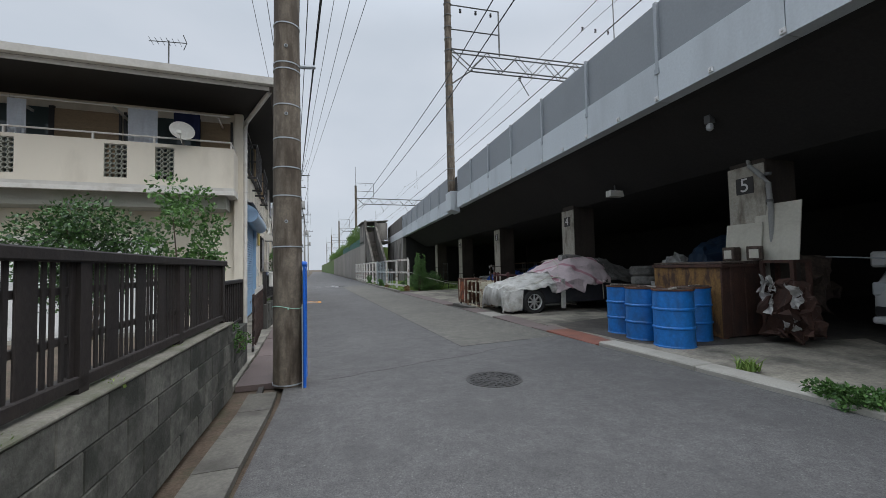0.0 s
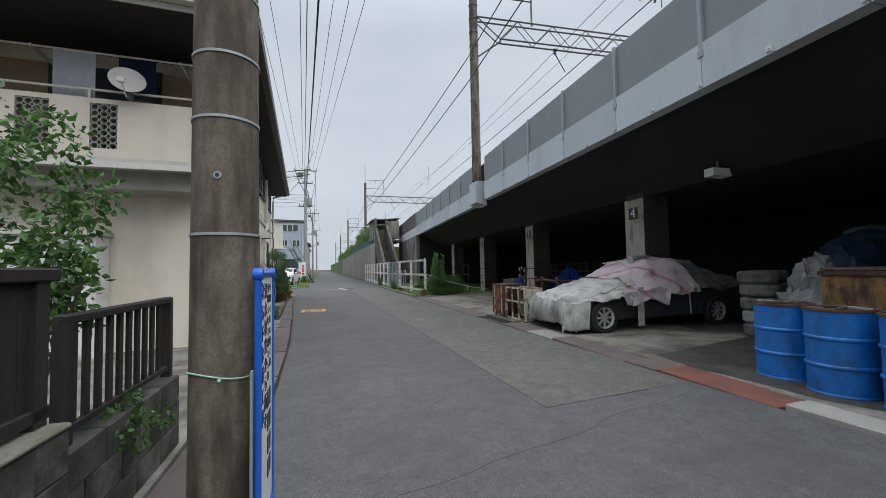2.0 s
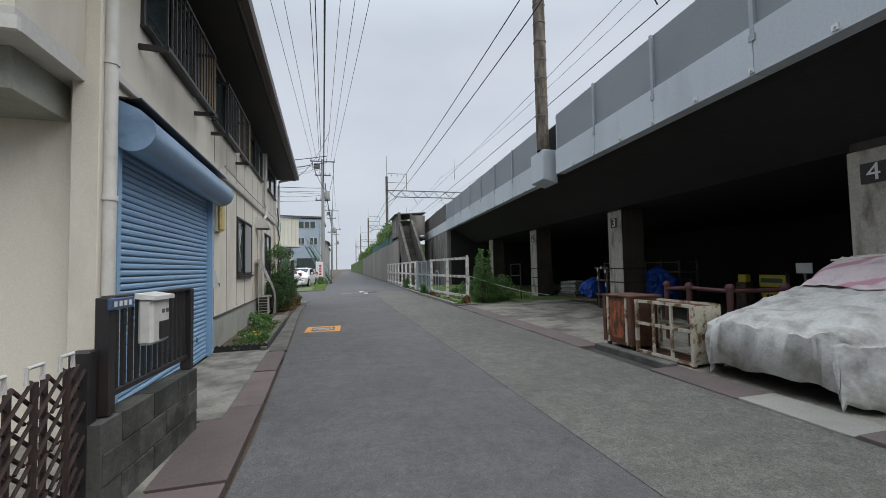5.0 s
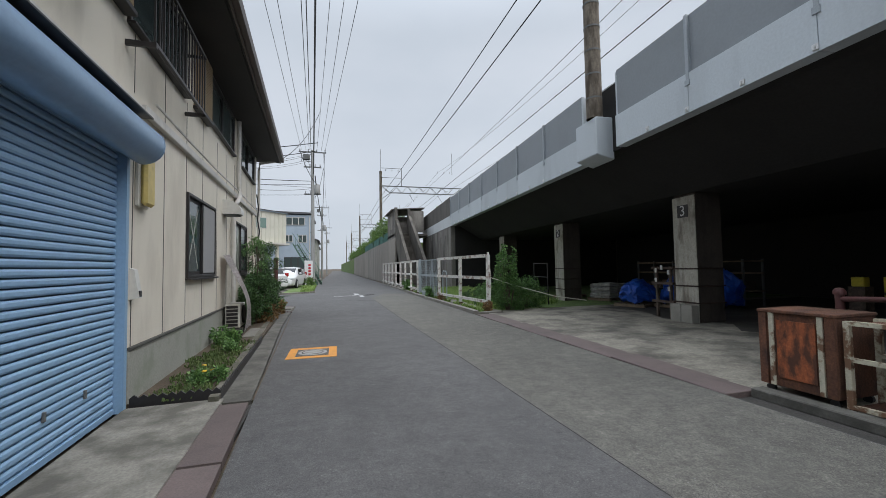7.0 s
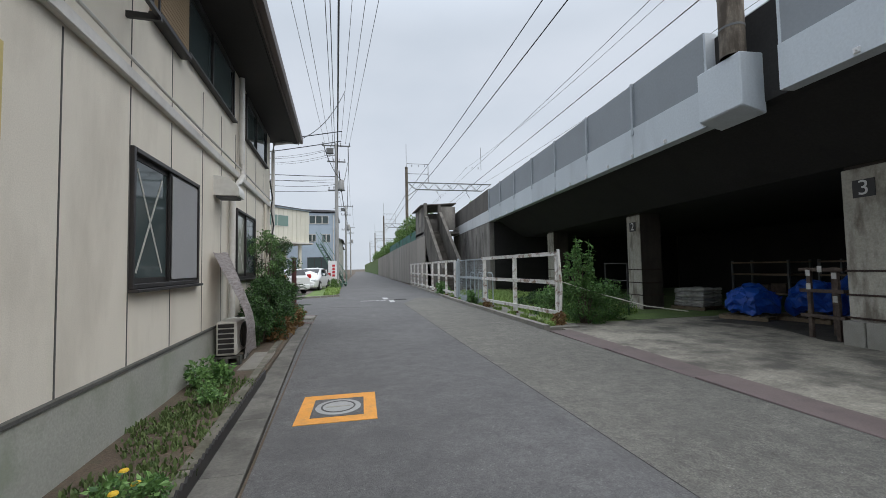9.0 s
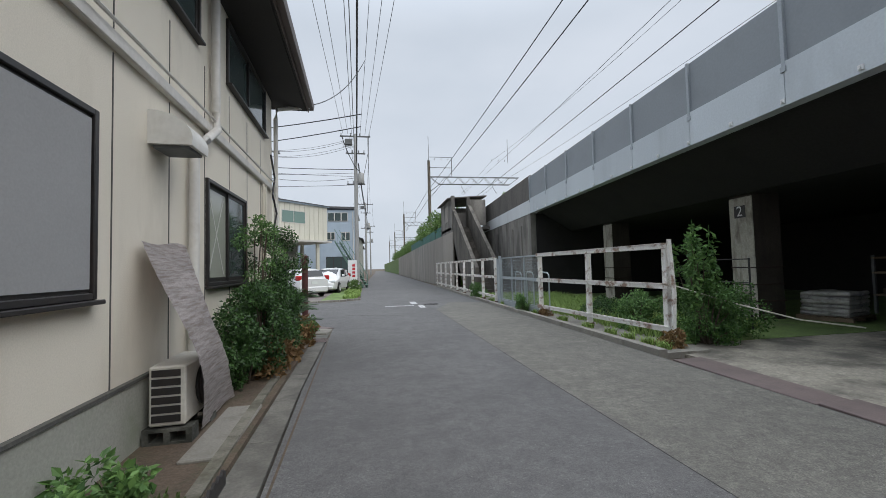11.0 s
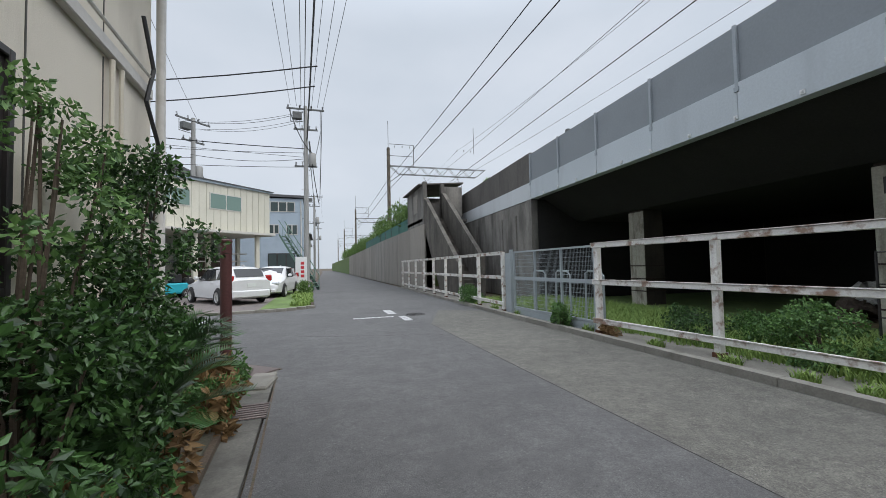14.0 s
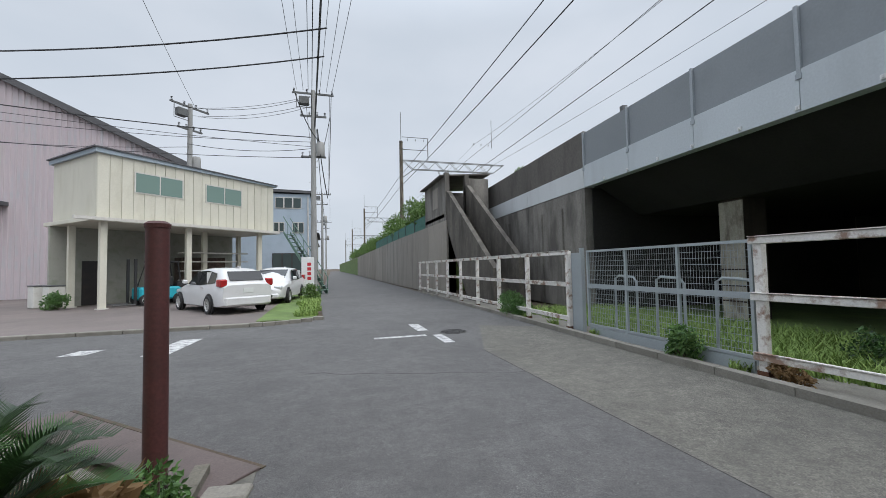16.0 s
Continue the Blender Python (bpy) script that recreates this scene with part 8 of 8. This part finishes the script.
bush("verge_weed", P(-1.35, 44.6), "leafy weeds at the foot of the street pole", 0.35, 0.6, 0.7, 0.02, 18, 1500, 0.1, M["leaf_hedge"], 81, 5, 0.1, 0.2)

# ---- works yard buildings ----
M["cream_metal"] = surface("cream_sheet_metal", (0.6, 0.58, 0.49), 0.6, 0.05, 20, 0.6, 0.03, (0.4, 0.37, 0.28), 0.4, stretch=(1, 1, 0.3), piece=0.02)
M["blue_roof"] = surface("blue_grey_fascia", (0.3, 0.36, 0.41), 0.5, 0.06, 20, 1, 0.03)
M["pink_metal"] = surface("faded_pink_sheet", (0.46, 0.4, 0.42), 0.6, 0.05, 20, 0.4, 0.03, (0.38, 0.42, 0.44), 0.6, piece=0.02)
M["pale_blue"] = surface("pale_blue_render", (0.36, 0.43, 0.5), 0.8, 0.05, 20, 0.4, 0.05, (0.28, 0.34, 0.4), 0.5)
M["shade_wall"] = surface("doorway_shade", (0.12, 0.1, 0.08), 0.85, 0.15, 20, 1, 0.1, (0.06, 0.05, 0.045), 0.6)
M["green_glass"] = glassy("green_window_glass", (0.16, 0.24, 0.21), 0.06, dark=1.0)
M["green_steel"] = surface("green_painted_steel", (0.12, 0.2, 0.16), 0.5, 0.08, 20, 2, 0.03)
of = thing("yard_office", P(-10.07, 44.3, 0.0, 46.7), "cream sheet-metal office raised on white posts", "office", kind="structure")
part("box_body", B(0, 9.07, 0.02, 4.2, 4.0, 6.85), M["cream_metal"], of)
me = mesh_of("wall_panel", B(0.01, 0.44, -0.015, 0.02, 4.02, 6.84, 0.006), M["cream_metal"])
for k in range(20):
    piece("wall_panel", me, of, T(k * 0.4525, 0, 0))
part("floor_edge", B(-0.3, 9.2, -0.25, 4.3, 3.82, 4.0, 0.01), M["cream_metal"], of)
part("canopy_edge", B(-0.9, 9.2, -0.4, -0.25, 3.84, 3.98), M["gutter"], of)
part("roof_slab", prism(bmesh.new(), [(-0.12, 6.8), (9.2, 6.8), (9.2, 6.88), (-0.12, 7.0)], -0.14, 4.4), M["blue_roof"], of, "blue grey roof edge")
part("roof_top", prism(bmesh.new(), [(-0.2, 7.0), (9.25, 6.88), (9.25, 6.93), (-0.2, 7.06)], -0.2, 4.46), M["roof"], of)
for x0, x1 in ((1.39, 3.56), (4.7, 6.85)):
    w = part("window", B(x0, x1, -0.04, -0.015, 5.25, 6.25), M["gutter"], of, "aluminium window frame")
    for a, b in ((x0 + 0.06, (x0 + x1) / 2 - 0.03), ((x0 + x1) / 2 + 0.03, x1 - 0.06)):
        g = new("pane", mesh_of("pane", B(a, b, -0.05, -0.04, 5.31, 6.19), M["green_glass"]))
        g.parent = w
for x, yy in ((0.15, 0.0), (3.77, 0.0), (7.98, 0.0), (0.1, 2.8), (8.6, 2.8), (5.6, 1.6)):
    part("post", B(x, x + 0.26, yy, yy + 0.2, 0.0, 3.84, 0.01), M["cream_metal"], of, "white post")
    part("post_base", B(x - 0.06, x + 0.32, yy - 0.06, yy + 0.26, 0.0, 0.08), M["gutter"], of)
part("rear_wall", B(-0.3, 8.8, 3.6, 3.75, 0, 3.82), M["plinth"], of)
part("door", B(0.9, 1.9, 3.55, 3.6, 0.05, 2.2), M["dark_metal"], of)
part("shelf_unit", B(5.0, 7.6, 2.6, 3.3, 0.0, 2.4), M["dirt_lid"], of)
for k in range(4):
    part("counter_board", B(4.4, 8.4, 1.5, 1.9, 1.1 + 0.5 * k, 1.16 + 0.5 * k), M["gutter"], of)
stg = thing("steel_stair", P(-3.3, 51.2, 0, -25), "green steel outside stair with handrails", "stair")
for yy in (0.0, 0.8):
    part("stringer", prism(bmesh.new(), [(0.0, 3.9), (0.0, 4.1), (2.6, 0.2), (2.6, 0.0), (2.45, 0.0)], yy, yy + 0.05), M["green_steel"], stg)
    part("handrail", tube(bmesh.new(), [(0, yy, 5.0), (2.6, yy, 1.1), (2.6, yy, 0.0)], 0.03, 6), M["green_steel"], stg)
    for k in range(4):
        part("baluster", tube(bmesh.new(), [(0.3 + 0.65 * k, yy, 3.6 - 0.97 * k), (0.3 + 0.65 * k, yy, 4.55 - 0.97 * k)], 0.018, 5), M["green_steel"], stg)
for k in range(15):
    part("tread", B(0.1 + k * 0.17, 0.32 + k * 0.17, 0.05, 0.8, 3.82 - k * 0.256, 3.86 - k * 0.256), M["green_steel"], stg)
wh = thing("warehouse", P(0, 56), "big faded pink corrugated warehouse with a sloping roof edge", "warehouse", kind="structure")


def ware_top(x):
    return 14.4 - 0.494 * (x + 20.8)


part("gable_wall", prism(bmesh.new(), [(-34, 0), (-9.5, 0), (-9.5, ware_top(-9.5)), (-24, ware_top(-24)), (-34, ware_top(-24) - 1)], 0.05, 0.3), M["pink_metal"], wh)
rib = mesh_of("rib", prism(bmesh.new(), [(-0.09, 0), (0.09, 0), (0.05, -0.06), (-0.05, -0.06)], 0, 1, "z"), M["pink_metal"])
for k in range(62):
    x = -9.7 - k * 0.33
    if x < -24:
        break
    z0 = 6.2 if -24.5 < x < -20.6 else 0.0
    ob = piece("rib", rib, wh, Matrix.Translation((x, 0.05, z0)) @ Matrix.Diagonal((1, 1, ware_top(x) - z0, 1)))
part("verge_board", prism(bmesh.new(), [(-9.2, ware_top(-9.2) + 0.25), (-9.2, ware_top(-9.2) - 0.2), (-24, ware_top(-24) - 0.2), (-24, ware_top(-24) + 0.25)], -0.3, 0.1), M["roof"], wh)
part("roof", prism(bmesh.new(), [(-9.2, ware_top(-9.2)), (-24, ware_top(-24)), (-24, ware_top(-24) + 0.2), (-9.2, ware_top(-9.2) + 0.2)], 0.1, 14), M["roof"], wh)
# no real opening: the shade inside the doorway is this panel's colour
part("door_opening", B(-24.5, -20.6, 0.0, 0.045, 0, 5.6), M["shade_wall"], wh, "open loading door, its dark inside painted as a flat panel")
part("door_canopy", B(-25, -20.2, -1.2, 0.05, 6.0, 6.25), M["roof"], wh)
bb = thing("blue_house", P(0, 58), "pale blue three-storey house with flat roof", "house", kind="structure")
part("body", B(-12, -1.95, 0, 10, 0, 7.7), M["pale_blue"], bb)
part("roof_edge", prism(bmesh.new(), [(-12.2, 8.0), (-1.75, 7.75), (-1.75, 7.95), (-12.2, 8.25)], -0.2, 10.2), M["roof"], bb)
for x0, x1, z0, z1 in ((-4.6, -2.6, 6.5, 7.4), (-4.7, -3.9, 4.6, 5.4), (-3.3, -2.4, 4.5, 5.4), (-4.8, -2.6, 0.8, 2.9)):
    w = part("window", B(x0, x1, -0.05, 0.0, z0, z1), M["gutter"] if z0 > 3 else M["dark_metal"], bb)
    n = 3 if x1 - x0 > 1.5 else 2
    for k in range(n):
        a, b = x0 + (x1 - x0) * k / n + 0.05, x0 + (x1 - x0) * (k + 1) / n - 0.05
        g = new("pane", mesh_of("pane", B(a, b, -0.06, -0.05, z0 + 0.06, z1 - 0.06), M["glass"]))
        g.parent = w
part("drain_pipe", tube(bmesh.new(), [(-2.1, -0.08, 0), (-2.1, -0.08, 7.5)], 0.05, 6), M["gutter"], bb)
bgn = thing("street_house", P(-9, 78), "grey house far down the road", "house", kind="structure")
part("body", B(-6, 7.0, 0, 12, 0, 6.2), M["plinth"], bgn)
part("roof", prism(bmesh.new(), [(-6.5, 6.2), (7.4, 6.2), (0.5, 8.6)], -0.5, 12.5), M["roof"], bgn)
for x in (1.0, 4.2):
    for z in (1.2, 4.0):
        part("window", B(x, x + 1.6, -0.05, 0, z, z + 1.2), M["glass"], bgn)
copy_thing(bgn, P(-9.5, 100))
sb = thing("sign_board", P(-1.72, 48.8, 0, -8), "white upright sign board with red lettering bars", "sign board")
part("board", B(-0.36, 0.36, -0.03, 0.03, 0.05, 2.3, 0.01), M["sign_white"], sb)
M["sign_red"] = surface("sign_red", (0.5, 0.03, 0.04), 0.5, 0.05, 20, 2, 0)
for k in range(4):
    part("red_bar", B(-0.02, 0.2, -0.036, -0.03, 0.95 + k * 0.28, 1.14 + k * 0.28), M["sign_red"], sb)
part("sign_foot", B(-0.4, 0.4, -0.15, 0.15, 0.0, 0.05), M["kerb"], sb)

# ---- parked cars and forklift ----
WAGON = [(0.0, 0.6, 0.5, 0.34, 0.6, 0.68), (0.12, 0.82, 0.66, 0.26, 0.68, 0.78), (0.5, 0.92, 0.76, 0.22, 0.8, 0.92), (1.1, 0.955, 0.76, 0.22, 0.92, 1.04), (1.3, 0.955, 0.72, 0.22, 0.95, 1.12), (2.2, 0.955, 0.64, 0.22, 0.98, 1.62), (2.9, 0.955, 0.64, 0.22, 1.0, 1.68), (4.1, 0.955, 0.64, 0.22, 1.02, 1.64), (4.6, 0.95, 0.66, 0.24, 1.04, 1.52), (4.85, 0.93, 0.72, 0.26, 1.02, 1.2), (4.98, 0.86, 0.7, 0.3, 0.95, 1.05)]


def parked_car(m, label, st, rear_glass=True):
    """A white car; local x runs from its nose to its tail."""
    c = thing("car", m, label, "car", "cars in the yard")
    part("body", shell(st), M["car_white"], c, smooth=True)
    L_ = st[-1][0]
    roof_z = max(s_[5] for s_ in st)
    for s in (-1, 1):
        bm = bmesh.new()
        y0 = 0.835
        prof = [(1.75, 1.06), (2.35, roof_z - 0.14), (3.3, roof_z - 0.1), (4.2, roof_z - 0.2), (4.35, 1.12), (3.0, 1.04)]
        prism(bm, [(a, b) for a, b in prof], s * (y0 - 0.012), s * (y0 + 0.012))
        for v in bm.verts:
            v.co.y -= s * (v.co.z - 1.05) * 0.36 - s * 0.085
        win = part("side_window", bm, M["car_glass"], c, "dark side glass")
        for x in (2.75, 3.65):
            part("window_pillar", B(x, x + 0.05, min(s * 0.7, s * 0.91), max(s * 0.7, s * 0.91), 1.05, roof_z - 0.16), M["car_white"] if x > 3 else M["black_trim"], c)
        part("headlight", B(0.08, 0.42, min(s * 0.5, s * 0.84), max(s * 0.5, s * 0.84), 0.66, 0.84, 0.05), M["lamp_clear"], c, "clear headlight")
        part("tail_light", B(L_ - 0.4, L_ - 0.03, min(s * 0.7, s * 0.955), max(s * 0.7, s * 0.955), 0.98, 1.26, 0.04), M["lamp_red"], c, "red tail light")
        part("side_mirror", B(1.75, 1.92, min(s * 0.96, s * 1.14), max(s * 0.96, s * 1.14), 1.08, 1.24, 0.04), M["car_white"], c)
        part("door_handle", B(3.2, 3.4, s * 0.96 - 0.02, s * 0.96 + 0.02, 0.94, 0.98, 0.01), M["car_white"], c)
        for x in (0.95, 3.95):
            part("wheel_arch", lathe(bmesh.new(), [(0.4, 0.0), (0.4, 0.02), (0.1, 0.02)], 24, T(x, s * 0.945, 0.35, -90 * s, 0, 0)), M["black_trim"], c)
            make_wheel(c, T(x, s * 0.925, 0.335, 0, 0, 90 * s), 0.335, 0.2, 7)
    part("rear_window", B(-0.012, 0.012, -0.6, 0.6, 0.0, 0.42, 0.0), M["car_glass"], c, "dark rear glass", m=T(L_ - 0.1, 0, 1.2, 0, -38, 0))
    part("windscreen", B(-0.012, 0.012, -0.66, 0.66, 0.0, 0.88), M["car_glass"], c, "dark windscreen", m=T(1.34, 0, 1.1, 0, 58, 0))
    part("rear_bumper", B(L_ - 0.12, L_ + 0.06, -0.82, 0.82, 0.3, 0.62, 0.05), M["car_white"], c)
    part("front_bumper", B(-0.05, 0.12, -0.75, 0.75, 0.28, 0.5, 0.05), M["car_white"], c)
    part("grille", B(-0.06, 0.02, -0.5, 0.5, 0.34, 0.46, 0.01), M["black_trim"], c)
    for x, z in ((L_ + 0.01, 0.76), (-0.062, 0.52)):
        part("number_plate", B(x - 0.006, x + 0.006, -0.18, 0.18, z, z + 0.17), M["plate_white"], c)
    part("roof_fin", B(4.1, 4.3, -0.02, 0.02, roof_z - 0.03, roof_z + 0.05), M["car_white"], c)
    return c


def car_pose(rx, ry, head):
    """Rear axle's middle and the way the nose points, in degrees left of the road's direction."""
    d = Vector((-math.sin(radians(head)), math.cos(radians(head)), 0))
    n_ = Vector((rx, ry, 0)) + d * 3.95
    return P(n_.x, n_.y, 0.03, math.degrees(math.atan2(-d.y, -d.x)))


parked_car(car_pose(-3.95, 40.75, 34), "white estate car parked tail to the road", WAGON)
parked_car(car_pose(-2.9, 47.2, 172), "white hatchback parked nose to the road", WAGON)
fk = thing("forklift", P(-8.6, 46.6, 0.03, 40), "teal and black forklift under the office", "forklift")
M["teal"] = surface("teal_paint", (0.02, 0.34, 0.42), 0.45, 0.08, 20, 2, 0.03)
part("chassis", B(-0.9, 0.9, -0.5, 0.5, 0.25, 0.85, 0.08), M["teal"], fk, "teal chassis")
part("counterweight", B(0.7, 1.2, -0.5, 0.5, 0.3, 1.1, 0.12), M["black_trim"], fk)
part("seat", B(0.1, 0.6, -0.3, 0.3, 0.85, 1.35, 0.06), M["black_trim"], fk)
for s in (-0.45, 0.45):
    part("guard_post", tube(bmesh.new(), [(-0.7, s, 0.8), (-0.35, s, 2.0), (0.7, s, 2.05), (0.85, s, 1.0)], 0.04, 6), M["black_trim"], fk)
    part("mast_rail", B(-1.1, -1.0, s - 0.05, s + 0.05, 0.1, 2.2), M["black_trim"], fk)
    part("fork", B(-1.9, -1.05, s - 0.06, s + 0.06, 0.08, 0.13), M["steel"], fk)
    for x in (-0.65, 0.75):
        make_wheel(fk, T(x, s * 1.15, 0.27, 0, 0, 90 if s > 0 else -90), 0.27, 0.2, 5)
part("guard_roof", B(-0.4, 0.75, -0.5, 0.5, 2.03, 2.1), M["black_trim"], fk)
for k, (x, y, s) in enumerate(((-12.6, 46.6, 0.5), (-13.4, 47.2, 0.6))):
    t = thing("storage_bin", P(x, y, 0.03, 45), "pale plastic bin by the warehouse", "bin", "bins in the yard")
    part("body", B(-0.4 * s * 2, 0.4 * s * 2, -0.35, 0.35, 0, 1.0, 0.04), M["plastic_white"], t)
    part("lid", B(-0.42 * s * 2, 0.42 * s * 2, -0.37, 0.37, 1.0, 1.06, 0.02), M["steel"], t)
bush("yard_plant", P(-11.9, 45.3), "potted green plants outside the office", 0.5, 0.4, 0.6, 0.1, 16, 1200, 0.1, M["leaf"], 91, 5, 0.1, 0.2)
